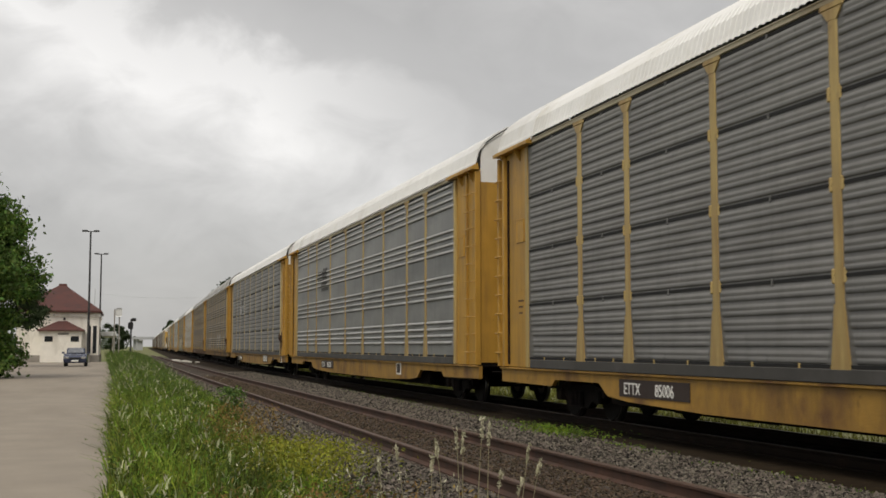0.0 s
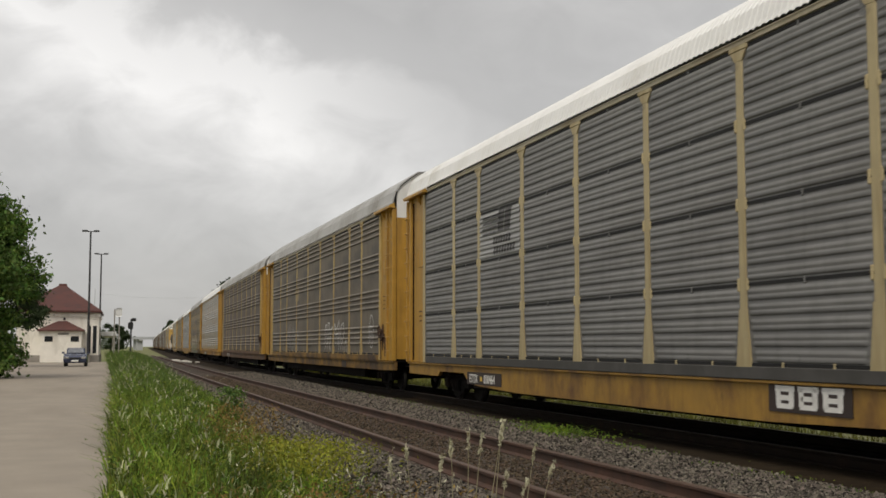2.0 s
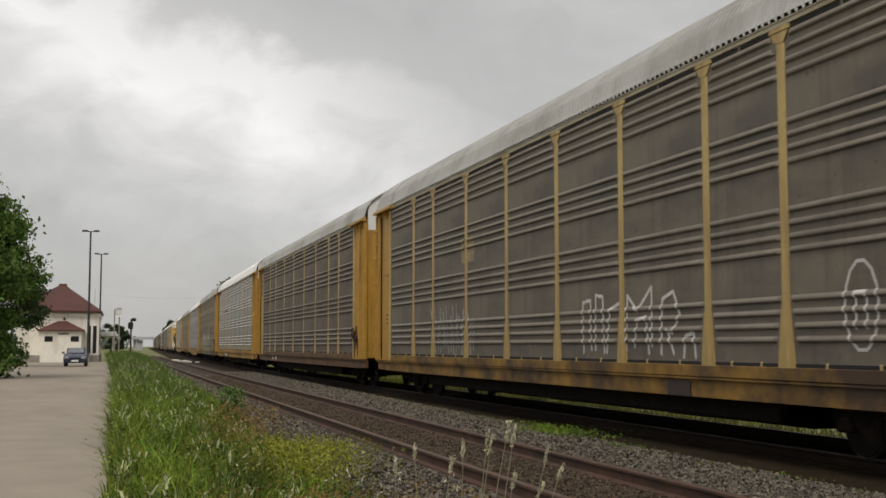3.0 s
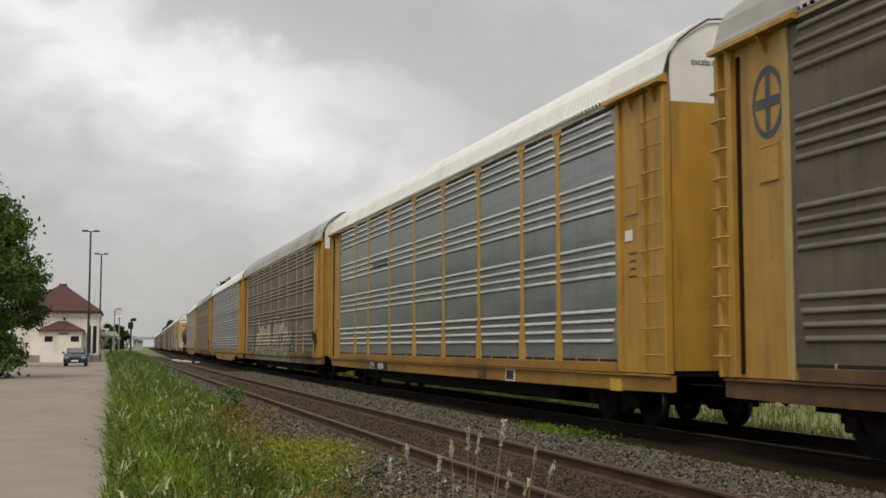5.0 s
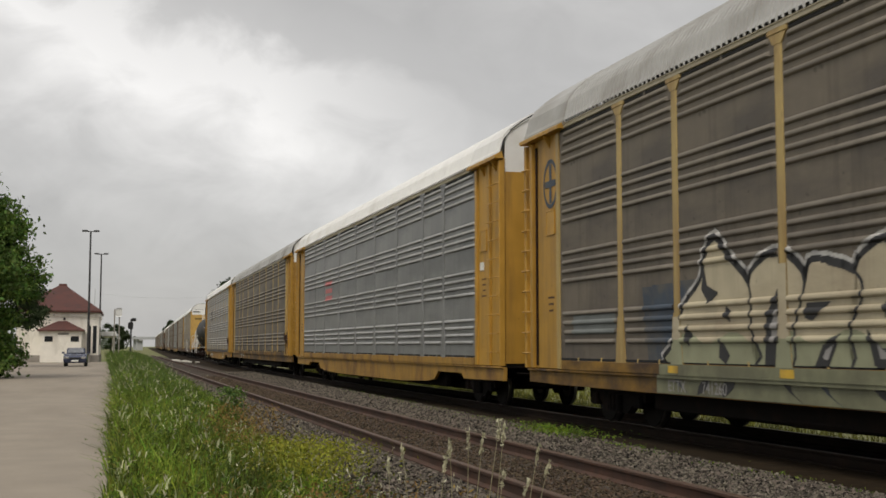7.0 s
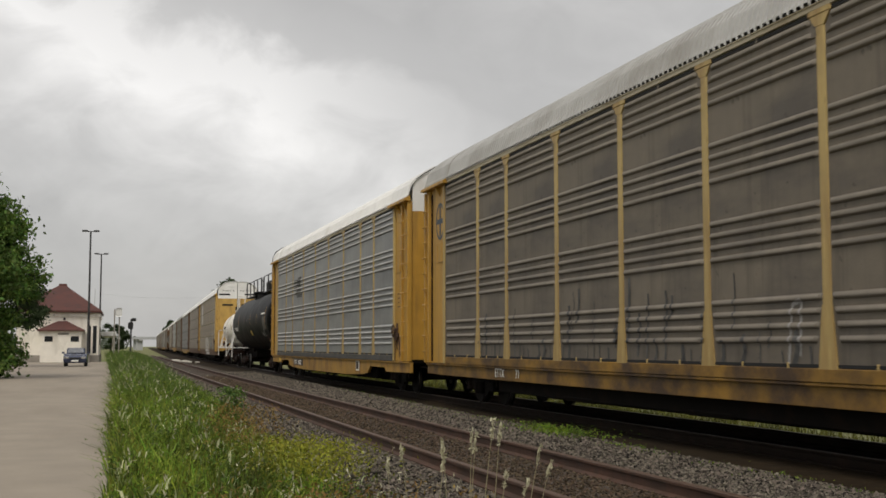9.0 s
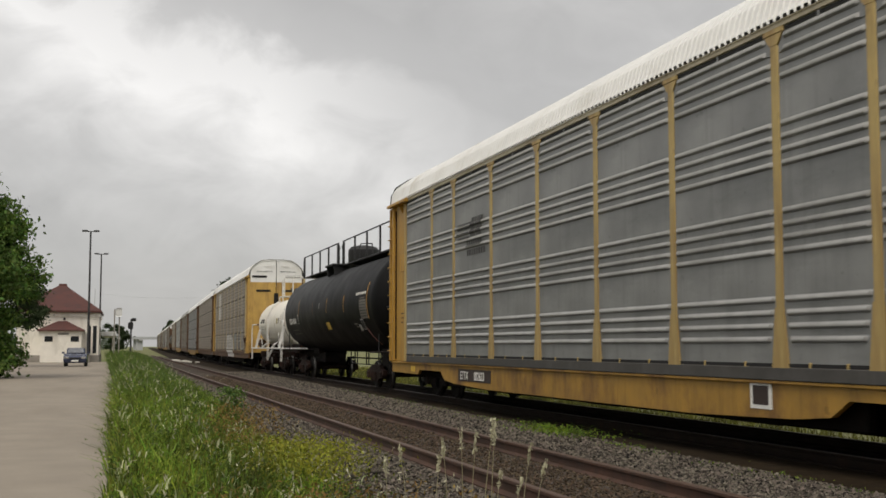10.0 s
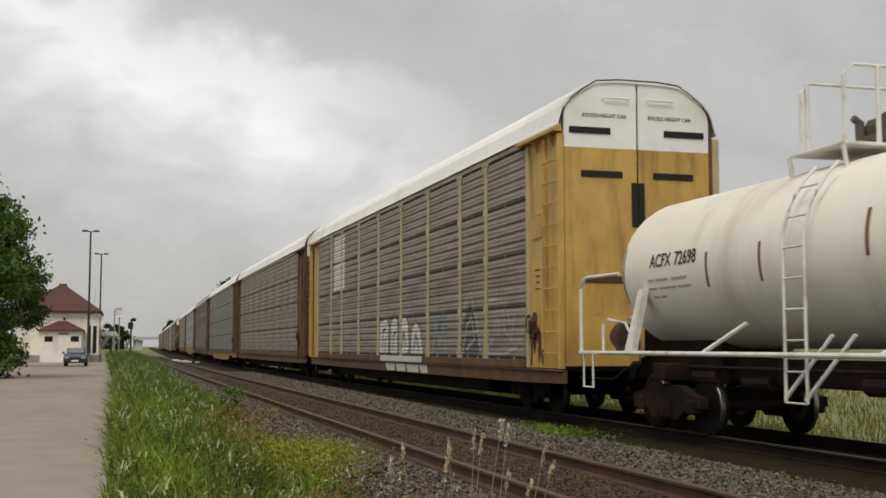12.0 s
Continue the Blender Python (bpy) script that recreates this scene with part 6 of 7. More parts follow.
def hip(bm, x0, x1, y0, y1, z0, xr0, xr1, yr0, yr1, z1, thick=0.18):
    """A hipped roof over an eaves rectangle, with its ridge rectangle at z1."""
    low = [bm.verts.new(c) for c in ((x0, y0, z0), (x1, y0, z0), (x1, y1, z0), (x0, y1, z0))]
    edge = [bm.verts.new(c) for c in ((x0, y0, z0 + thick), (x1, y0, z0 + thick), (x1, y1, z0 + thick), (x0, y1, z0 + thick))]
    top = [bm.verts.new(c) for c in ((xr0, yr0, z1), (xr1, yr0, z1), (xr1, yr1, z1), (xr0, yr1, z1))]
    bm.faces.new(low[::-1])
    bm.faces.new(top)
    for k in range(4):
        j = (k + 1) % 4
        bm.faces.new((low[k], low[j], edge[j], edge[k]))
        bm.faces.new((edge[k], edge[j], top[j], top[k]))


hip(bm, -10.5, -1.95, ST_Y - 0.5, ST_Y + 13.5, 4.6, -6.3, -5.6, ST_Y + 4.6, ST_Y + 8.6, 7.45)
part("roof", bm, roof_red, station, "dark red hipped roof")
bm = bmesh.new()
box(bm, -6.3, -5.5, ST_Y + 4.7, ST_Y + 5.5, 7.2, 7.65, 0.05)
part("roof_cap", bm, roof_red, station)
bm = bmesh.new()
box(bm, -7.55, -3.75, ST_Y - 1.9, ST_Y + 0.05, GROUND_FAR - 0.2, 2.75)
porch = part("porch", bm, stucco, station, "cream porch with its own small red roof")
bm = bmesh.new()
hip(bm, -7.85, -3.5, ST_Y - 2.2, ST_Y + 0.1, 2.75, -6.0, -5.2, ST_Y - 0.5, ST_Y + 0.08, 3.75, 0.12)
part("porch_roof", bm, roof_red, porch)
for x in (-7.15, -4.75):
    bm = bmesh.new()
    box(bm, x, x + 0.75, ST_Y - 1.94, ST_Y - 1.86, 1.75, 2.25, 0.01)
    part("window", bm, window_dark, porch, "small dark porch window")
bm = bmesh.new()
box(bm, -5.95, -4.95, ST_Y - 1.93, ST_Y - 1.89, 2.4, 2.6)
part("sign_bar", bm, plinth_stone, porch, "faint writing as a bar")
bm = bmesh.new()
box(bm, -5.55, -5.35, ST_Y - 0.06, ST_Y + 0.02, 3.85, 4.1, 0.02)
part("wall_lamp", bm, pole_metal, station)
for y in (ST_Y + 1.2, ST_Y + 4.0, ST_Y + 7.0):
    bm = bmesh.new()
    box(bm, -2.24, -2.14, y, y + 1.1, 1.3, 3.3, 0.02)
    w = part("window", bm, stucco, station)
    bm = bmesh.new()
    box(bm, -2.16, -2.12, y + 0.12, y + 0.98, 1.42, 3.18)
    part("pane", bm, window_dark, w)
for x in (-3.3, -2.75):
    bm = bmesh.new()
    box(bm, x, x + 0.35, ST_Y - 0.03, ST_Y + 0.03, 0.6, 3.3)
    part("side_window", bm, window_dark, station)
bm = bmesh.new()
box(bm, -2.1, -0.6, ST_Y + 9, ST_Y + 30, 2.35, 2.85, 0.04)
canopy = thing("platform_canopy", "low white platform canopy beside the station", "canopy")
part("canopy_roof", bm, sign_white, canopy)
for k in range(4):
    bm = bmesh.new()
    box(bm, -1.0, -0.8, ST_Y + 10 + 6 * k, ST_Y + 10.2 + 6 * k, GROUND_FAR, 2.4)
    part("canopy_post", bm, stucco, canopy)


def lamp_post(x, y, height, base_z):
    """A tall car park lamp: tapered pole, base and two flat heads on a cross arm."""
    lp = thing("street_lamp", "tall dark lamp post with two flat lamp heads", "street lamp", "car park lamps", at=pose(x, y, base_z))
    bm = bmesh.new()
    tube(bm, ((0, 0, 0), (0, 0, height)), [0.13, 0.08], 10)
    part("pole", bm, pole_metal, lp)
    bm = bmesh.new()
    tube(bm, ((0, 0, 0), (0, 0, 0.7)), 0.28, 10)
    part("base", bm, plinth_stone, lp)
    bm = bmesh.new()
    tube(bm, ((-0.5, 0, height), (0.5, 0, height)), 0.05, 6)
    part("arm", bm, pole_metal, lp)
    for s in (-1, 1):
        bm = bmesh.new()
        box(bm, *sorted((s * 0.28, s * 0.80)), -0.25, 0.25, height - 0.02, height + 0.13, 0.04)
        part("lamp_head", bm, pole_metal, lp)


lamp_post(-3.08, 118.0, 12.5, GROUND_FAR)
lamp_post(-2.55, 147.0, 12.5, GROUND_FAR)

# blue parked car, seen from ahead
car = thing("car", "blue saloon car parked on the path by the station", "car", at=pose(-3.42, 97.5, GROUND_FAR))
bm = bmesh.new()
prism(bm, ((-2.1, 0.28), (2.1, 0.28), (2.2, 0.6), (2.1, 0.92), (1.3, 0.98), (-1.0, 1.0), (-1.9, 0.86), (-2.2, 0.66), (-2.2, 0.4)), 0, -0.85, 0.85)
bmesh.ops.bevel(bm, geom=bm.edges[:], offset=0.06, segments=2, affect="EDGES")
part("body", bm, car_blue, car, smooth=True)
bm = bmesh.new()
prism(bm, ((-0.95, 0.97), (1.7, 0.97), (1.2, 1.40), (-0.3, 1.42)), 0, -0.68, 0.68)
bmesh.ops.bevel(bm, geom=bm.edges[:], offset=0.06, segments=2, affect="EDGES")
part("cabin", bm, car_blue, car, smooth=True)
bm = bmesh.new()
v = [bm.verts.new(c) for c in ((-0.60, -0.90, 1.02), (0.60, -0.90, 1.02), (0.54, -0.36, 1.36), (-0.54, -0.36, 1.36))]
bm.faces.new(v)
for f in bmesh.ops.extrude_face_region(bm, geom=bm.faces[:])["geom"]:
    if isinstance(f, bmesh.types.BMVert):
        f.co += Vector((0, -0.05, 0.03))
part("windscreen", bm, car_glass, car, "windscreen with the sky's reflection put into its pale colour")
for x in (-0.62, 0.62):
    bm = bmesh.new()
    box(bm, x - 0.18, x + 0.18, -2.24, -2.12, 0.60, 0.76, 0.02)
    part("headlight", bm, chrome, car)
    bm = bmesh.new()
    box(bm, x * 1.5 - 0.1, x * 1.5 + 0.1, -0.75, -0.6, 0.98, 1.12, 0.03)
    part("wing_mirror", bm, car_blue, car)
    for y in (-1.35, 1.35):
        bm = bmesh.new()
        spin(bm, ((-0.1, 0.2), (-0.1, 0.28), (-0.07, 0.31), (0.07, 0.31), (0.1, 0.28), (0.1, 0.2)), 0, 18, (y, 0.31))
        part("wheel", bm, tyre_rubber, car, at=pose(x * 1.2, 0, 0))
bm = bmesh.new()
box(bm, -0.40, 0.40, -2.25, -2.19, 0.56, 0.70)
part("grille", bm, tyre_rubber, car)
bm = bmesh.new()
box(bm, -0.26, 0.26, -2.26, -2.20, 0.38, 0.50)
part("plate", bm, sign_white, car, "blank white plate")

# signs and signal beside the track
sign = thing("crossing_sign", "white round-topped board on two posts", "sign", at=pose(-0.35, 105.0, -0.3))
bm = bmesh.new()
box(bm, -0.22, 0.34, -0.03, 0.03, 4.1, 4.85, 0.12)
part("board", bm, sign_white, sign)
for x in (-0.28, 0.12):
    bm = bmesh.new()
    box(bm, x - 0.05, x + 0.05, 0.03, 0.13, 0, 4.75)
    part("post", bm, plinth_stone, sign)
signal = thing("railway_signal", "dark railway signal with a hooded lamp on a post", "signal", at=pose(0.75, 105.0, -0.3))
bm = bmesh.new()
tube(bm, ((0, 0, 0), (0, 0, 3.9)), 0.07, 8)
part("post", bm, pole_metal, signal)
bm = bmesh.new()
box(bm, -0.26, 0.18, -0.06, 0.06, 3.05, 3.65, 0.08)
part("backboard", bm, tyre_rubber, signal)
bm = bmesh.new()
box(bm, 0.0, 0.42, -0.3, 0.1, 3.72, 4.0, 0.06)
part("hooded_lamp", bm, tyre_rubber, signal)
bm = bmesh.new()
box(bm, -0.25, 0.25, -0.1, 0.1, 0.0, 0.9)
part("relay_box", bm, plinth_stone, signal)

# pale concrete blocks left on the ballast
rnd = random.Random(2)
pale_concrete = material("pale_concrete", (0.50, 0.48, 0.43), 0.85, 0, 0.12, 3.0)
for k in range(5):
    bm = bmesh.new()
    s = 0.14 + 0.14 * rnd.random()
    bmesh.ops.create_icosphere(bm, subdivisions=2, radius=s)
    for v in bm.verts:
        v.co = Vector((v.co.x * 1.6, v.co.y, v.co.z * 0.7)) * (0.8 + 0.35 * rnd.random())
    ob = new("concrete_lump", finish("concrete_lump", bm, pale_concrete))
    ob.location = (4.75 + 0.4 * k + 0.3 * rnd.random(), 120 - 2.5 * k, -0.16)
    tagged(ob, "pale broken concrete lump on the ballast", "rubble", "rubble on the ballast")

# far buildings and bridge in the haze
far = thing("far_shed", "pale low building in the far haze", "building")
bm = bmesh.new()
box(bm, 6.0, 8.4, 505, 520, -0.5, 3.6)
part("wall", bm, haze_grey, far)
bm = bmesh.new()
prism(bm, ((5.8, 3.6), (8.6, 3.6), (7.2, 4.3)), 1, 504, 521)
part("roof", bm, haze_grey, far)
overpass = thing("road_bridge", "grey road bridge across the railway far off", "bridge")
bm = bmesh.new()
box(bm, -10, 60, 600, 610, 4.6, 5.9)
part("deck", bm, haze_grey, overpass)
for x in (-4, 6.5, 40, 55):
    bm = bmesh.new()
    box(bm, x - 1, x + 1, 602, 608, -0.5, 4.7)
    part("pier", bm, haze_grey, overpass)
# wire across the sky and its masts
bm = bmesh.new()
tube(bm, [(-6.5 + 34 * k / 12, 300, 14.0 - 0.9 * math.sin(math.pi * k / 12)) for k in range(13)], 0.018, 4)
tagged(new("overhead_wire", finish("overhead_wire", bm, haze_grey)), "thin slack wire between far masts", "wire")
for x in (-6.5, 27.5):
    bm = bmesh.new()
    tube(bm, ((0, 0, -0.5), (0, 0, 15.2)), [0.12, 0.07], 8)
    ob = new("wire_mast", finish("wire_mast", bm, haze_grey))
    ob.location = (x, 300, 0)
    tagged(ob, "slim grey mast carrying a wire", "mast", "wire masts")

# ---- plants ----
def leaf_material(name, base, var=0.45, hue=0.02, patch=0.0):
    """Leaves: thin, lit through, each of its own shade."""
    m = bpy.data.materials.new(name)
    m.use_nodes = True
    nodes, links = m.node_tree.nodes, m.node_tree.links
    bsdf = nodes["Principled BSDF"]
    geo = nodes.new("ShaderNodeNewGeometry")
    hsv = nodes.new("ShaderNodeHueSaturation")
    vr = nodes.new("ShaderNodeMapRange")
    vr.inputs[3].default_value, vr.inputs[4].default_value = 1 - var, 1 + var
    links.new(geo.outputs["Random Per Island"], vr.inputs[0])
    links.new(vr.outputs[0], hsv.inputs["Value"])
    wn2 = nodes.new("ShaderNodeTexWhiteNoise")
    wn2.noise_dimensions = "1D"
    links.new(geo.outputs["Random Per Island"], wn2.inputs["W"])
    hr = nodes.new("ShaderNodeMapRange")
    hr.inputs[3].default_value, hr.inputs[4].default_value = 0.5 - hue, 0.5 + hue
    links.new(wn2.outputs[0], hr.inputs[0])
    links.new(hr.outputs[0], hsv.inputs["Hue"])
    hsv.inputs["Color"].default_value = tuple(base) + (1,)
    if patch:
        tc = nodes.new("ShaderNodeTexCoord")
        spots = nodes.new("ShaderNodeTexNoise")
        spots.inputs["Scale"].default_value, spots.inputs["Detail"].default_value = 1.1, 3.0
        links.new(tc.outputs["Object"], spots.inputs["Vector"])
        pr = nodes.new("ShaderNodeMapRange")
        pr.inputs[1].default_value, pr.inputs[2].default_value = 0.38, 0.62
        links.new(spots.outputs[0], pr.inputs[0])
        two = nodes.new("ShaderNodeMix")
        two.data_type = "RGBA"
        links.new(pr.outputs[0], two.inputs[0])
        two.inputs[6].default_value = tuple(c * (1 - patch) for c in base) + (1,)
        two.inputs[7].default_value = (base[0] * (1 + patch * 0.85), base[1] * (1 + patch * 0.75), base[2], 1)
        links.new(two.outputs[2], hsv.inputs["Color"])
    links.new(hsv.outputs[0], bsdf.inputs["Base Color"])
    bsdf.inputs["Roughness"].default_value = 0.65
    bsdf.inputs["Specular IOR Level"].default_value = 0.25
    trans = nodes.new("ShaderNodeBsdfTranslucent")
    links.new(hsv.outputs[0], trans.inputs["Color"])
    mixs = nodes.new("ShaderNodeMixShader")
    mixs.inputs[0].default_value = 0.25
    links.new(bsdf.outputs[0], mixs.inputs[1])
    links.new(trans.outputs[0], mixs.inputs[2])
    links.new(mixs.outputs[0], nodes["Material Output"].inputs["Surface"])
    return m


grass_leaf = leaf_material("grass_blade", (0.135, 0.205, 0.034), 0.75, 0.035, 0.55)
grass_far = leaf_material("far_grass_blade", (0.115, 0.175, 0.045), 0.5, 0.03, 0.4)
weed_leaf = leaf_material("weed_leaf", (0.135, 0.215, 0.03), 0.5, 0.03, 0.45)
olive_leaf = leaf_material("olive_grass", (0.22, 0.22, 0.05), 0.55, 0.02, 0.45)
rusty_weed = leaf_material("rusty_dock_weed", (0.22, 0.145, 0.042))
seed_pale = leaf_material("pale_seed_head", (0.50, 0.48, 0.34), 0.3, 0.01)
pale_green = leaf_material("pale_green_blade", (0.46, 0.48, 0.29), 0.4, 0.02)
flower_yellow = leaf_material("mustard_leaf", (0.225, 0.24, 0.03), 0.5, 0.02, 0.3)
tree_leaf = leaf_material("tree_leaf", (0.095, 0.165, 0.038), 0.55, 0.03, 0.3)
tree_leaf_dark = leaf_material("dark_tree_leaf", (0.035, 0.055, 0.02), 0.4, 0.02)
bark = material("grey_bark", (0.09, 0.07, 0.05), 0.9, 0, 0.3, 4.0, (0.05, 0.04, 0.03), 0.5, 1.5, (4, 4, 0.5), 0.5, 20)


def blades(rng, x, y, z0, height, width, lean):
    """Tapered, bent blades at many places: vertices and faces."""
    n = len(x)
    turn = rng.uniform(0, 2 * np.pi, n)
    face = rng.uniform(0, 2 * np.pi, n)
    dx, dy = np.cos(turn) * lean * height, np.sin(turn) * lean * height
    wx, wy = np.cos(face) * width / 2, np.sin(face) * width / 2
    v = np.empty((n, 5, 3))
    v[:, 0] = np.stack([x - wx, y - wy, z0], 1)
    v[:, 1] = np.stack([x + wx, y + wy, z0], 1)
    v[:, 2] = np.stack([x + dx * 0.3 + wx * 0.8, y + dy * 0.3 + wy * 0.8, z0 + height * 0.6], 1)
    v[:, 3] = np.stack([x + dx * 0.3 - wx * 0.8, y + dy * 0.3 - wy * 0.8, z0 + height * 0.6], 1)
    v[:, 4] = np.stack([x + dx, y + dy, z0 + height * (1 - 0.25 * lean)], 1)
    base = np.arange(n) * 5
    quads = np.stack([base, base + 1, base + 2, base + 3], 1)
    tris = np.stack([base + 3, base + 2, base + 4], 1)
    return v.reshape(-1, 3), quads.tolist() + tris.tolist()


def flakes(rng, centre, size, flat=0.0, slim=0.55):
    """Small leaf-shaped four-sided flakes turned every way."""
    n = len(centre)
    a = rng.normal(size=(n, 3))
    b = rng.normal(size=(n, 3))
    a[:, 2] *= 1 - flat
    a /= np.linalg.norm(a, axis=1, keepdims=True)
    b -= a * np.sum(a * b, 1, keepdims=True)
    b /= np.linalg.norm(b, axis=1, keepdims=True)
    s = np.asarray(size).reshape(-1, 1) * rng.uniform(0.6, 1.3, (n, 1))
    v = np.stack([centre - a * s, centre + b * s * slim, centre + a * s, centre - b * s * slim], 1)
    base = np.arange(n) * 4
    return v.reshape(-1, 3), np.stack([base, base + 1, base + 2, base + 3], 1).tolist()


def stuff(name, v, f, mat, label, category, parent=None):
    me = bpy.data.meshes.new(name)
    me.from_pydata(v.tolist(), [], f)
    me.materials.append(mat)
    ob = new(name, me)
    if parent:
        ob.parent = parent
        if label:
            tagged(ob, label)
    else:
        tagged(ob, label, category, kind="stuff")
    return ob


rng = np.random.default_rng(4)
VERGE_Z = -0.36


def verge_right(y):
    return np.interp(y, [8, 12.5, 15.5, 18, 20, 24, 27, 40, 60, 130], [3.3, 3.25, 2.9, 2.35, 2.0, 2.2, 2.25, 2.2, 2.2, 2.6])


def verge(n, y0, y1, power=1.0, left=-0.12, pull=1.0):
    """Places on the verge between the path and the ballast; pull < 1 keeps them off the ballast."""
    y = y0 + (y1 - y0) * rng.uniform(0, 1, n) ** power
    r = verge_right(y) * pull
    lo = left - np.maximum(y - 40, 0) * 0.014
    x = lo + (r - lo) * rng.uniform(0, 1, n)
    return x, y


def tall(y, x):
    """How high the growth stands: higher by the path and further on."""
    return np.interp(y, [8, 14, 20, 30, 60, 130], [0.40, 0.50, 0.70, 0.85, 1.1, 1.3]) * np.interp(x, [-0.3, 0.6, 1.6, 2.9], [1.0, 1.05, 0.8, 0.5])


for name, mat, n, y0, y1, power, pull, h, w, lean, label in (
        ("grass", grass_leaf, 24000, 8, 34, 1.25, 1.0, 0.95, 0.016, 0.6, "long green grass on the verge"),
        ("grass", grass_far, 12000, 30, 75, 1.2, 0.98, 1.0, 0.035, 0.4, "long green grass on the verge"),
        ("grass", olive_leaf, 10000, 8, 45, 1.2, 1.02, 0.85, 0.016, 0.6, "olive dry grass on the verge"),
        ("grass", grass_far, 6000, 70, 130, 1.1, 0.98, 1.05, 0.07, 0.35, "long green grass on the verge")):
    x, y = verge(n, y0, y1, power, pull=pull)
    hh = tall(y, x) * h * rng.uniform(0.45, 1.15, n)
    stuff(name, *blades(rng, x, y, np.full(n, VERGE_Z), hh, w * rng.uniform(0.7, 1.4, n), rng.uniform(0.1, lean * 1.6, n)), mat, label, "grass")
# leafy weeds in clumps
pts, sizes = [], []
for k in range(620):
    x, y = verge(1, 8.5, 42, 1.3, pull=0.95)
    hgt = float(tall(y, x)[0]) * rng.uniform(0.6, 1.0)
    m = 34
    c = np.stack([x + rng.normal(0, 0.13, m), y + rng.normal(0, 0.16, m), VERGE_Z + rng.uniform(0.1, 1.0, m) ** 0.7 * hgt], 1)
    pts.append(c)
    sizes.append(np.full(m, 0.019 + 0.0008 * float(y[0])))
stuff("weeds", *flakes(rng, np.concatenate(pts), np.concatenate(sizes), 0.0, 0.26), weed_leaf, "leafy green weeds among the grass", "weeds")
pts = []
for k in range(130):
    if k < 80:
        x, y, top = rng.normal(1.75, 0.25), rng.normal(17.5, 1.6), 0.80
    else:
        x, y, top = rng.normal(1.7, 0.5), rng.normal(9.6, 0.5), 0.55
    m = 30
    pts.append(np.stack([x + rng.normal(0, 0.10, m), y + rng.normal(0, 0.2, m), VERGE_Z + rng.uniform(0.05, top, m)], 1))
stuff("dock_weeds", *flakes(rng, np.concatenate(pts), np.full(130 * 30, 0.030), 0.0, 0.25), rusty_weed, "rust-brown dock weeds on the verge", "weeds")
c = np.stack([rng.normal(2.05, 0.38, 4200), rng.normal(13.7, 0.7, 4200), VERGE_Z + rng.uniform(0.05, 1, 4200) ** 0.6 * 0.60], 1)
stuff("mustard_weeds", *flakes(rng, c, np.full(4200, 0.026), 0.0, 0.3), flower_yellow, "yellow-green mustard weeds on the verge", "weeds")
# pale arching blades and feathery heads over the green
n = 260
x, y = verge(n, 8.5, 55, 1.35, pull=0.85)
x, y = np.repeat(x, 5) + rng.normal(0, 0.05, n * 5), np.repeat(y, 5) + rng.normal(0, 0.08, n * 5)
n *= 5
z0 = VERGE_Z + tall(y, x) * rng.uniform(0.3, 0.8, n)
stuff("pale_blades", *blades(rng, x, y, z0, rng.uniform(0.06, 0.17, n), (0.014 + 0.0007 * y) * rng.uniform(0.6, 1.5, n), rng.uniform(0.2, 1.4, n)), pale_green, "pale arching grass blades", "grass")
# dark hollows: the shade between the tufts, put in as broad low dark leaves
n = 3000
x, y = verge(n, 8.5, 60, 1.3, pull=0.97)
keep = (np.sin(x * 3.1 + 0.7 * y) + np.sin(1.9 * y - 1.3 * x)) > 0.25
x, y = x[keep], y[keep]
n = len(x)
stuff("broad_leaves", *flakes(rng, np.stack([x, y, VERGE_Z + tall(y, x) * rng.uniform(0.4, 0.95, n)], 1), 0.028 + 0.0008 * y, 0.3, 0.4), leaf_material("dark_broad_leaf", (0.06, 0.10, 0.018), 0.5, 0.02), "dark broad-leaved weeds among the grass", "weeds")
n = 190
x, y = verge(n, 8.5, 60, 1.3)
hh = tall(y, x) * rng.uniform(0.8, 1.2, n)
lean = rng.normal(0.0, 0.2, (n, 2))
heads = np.concatenate([np.stack([x + lean[:, 0] * (1 + 0.5 * u), y + lean[:, 1] * (1 + 0.5 * u), VERGE_Z + hh + 0.14 * u], 1) + rng.normal(0, 0.006, (n, 3)) for u in np.linspace(0, 1, 7)])
stuff("seed_heads", *flakes(rng, heads, np.full(len(heads), 0.024), -1.0, 0.3), seed_pale, "pale feathery grass seed heads", "grass")
# low growth by the rails
c = np.stack([rng.normal(7.15, 0.24, 2600), rng.normal(19.2, 0.9, 2600), -0.22 + rng.uniform(0, 0.17, 2600)], 1)
stuff("moss_tuft", *flakes(rng, c, np.full(2600, 0.024), 0.0, 0.35), weed_leaf, "low green tuft between the tracks", "grass")
c = np.stack([rng.normal(7.12, 0.17, 4600), rng.uniform(9, 40, 4600), -0.21 + rng.uniform(0, 0.09, 4600)], 1)
c = c[np.sin(c[:, 1] * 1.7) + np.sin(c[:, 1] * 4.3) > -0.2]
stuff("low_weeds", *flakes(rng, c, np.full(len(c), 0.02), 0.0, 0.4), weed_leaf, "sparse low weeds on the ballast", "weeds")
c = np.stack([rng.normal(2.12, 0.13, 1500), rng.normal(24.0, 0.5, 1500), VERGE_Z + rng.uniform(0, 0.85, 1500)], 1)
stuff("shrub", *flakes(rng, c, np.full(1500, 0.032)), tree_leaf, "dark green bush at the verge's edge", "bush")
c = np.concatenate([np.array((bx, by, -0.4)) + rng.normal(0, 1, (1400, 3)) * np.array((0.55, 0.7, 0.42)) + np.array((0, 0, 0.55)) for bx, by in ((-7.0, 60.5), (-8.2, 61.0), (-9.3, 60.2))])
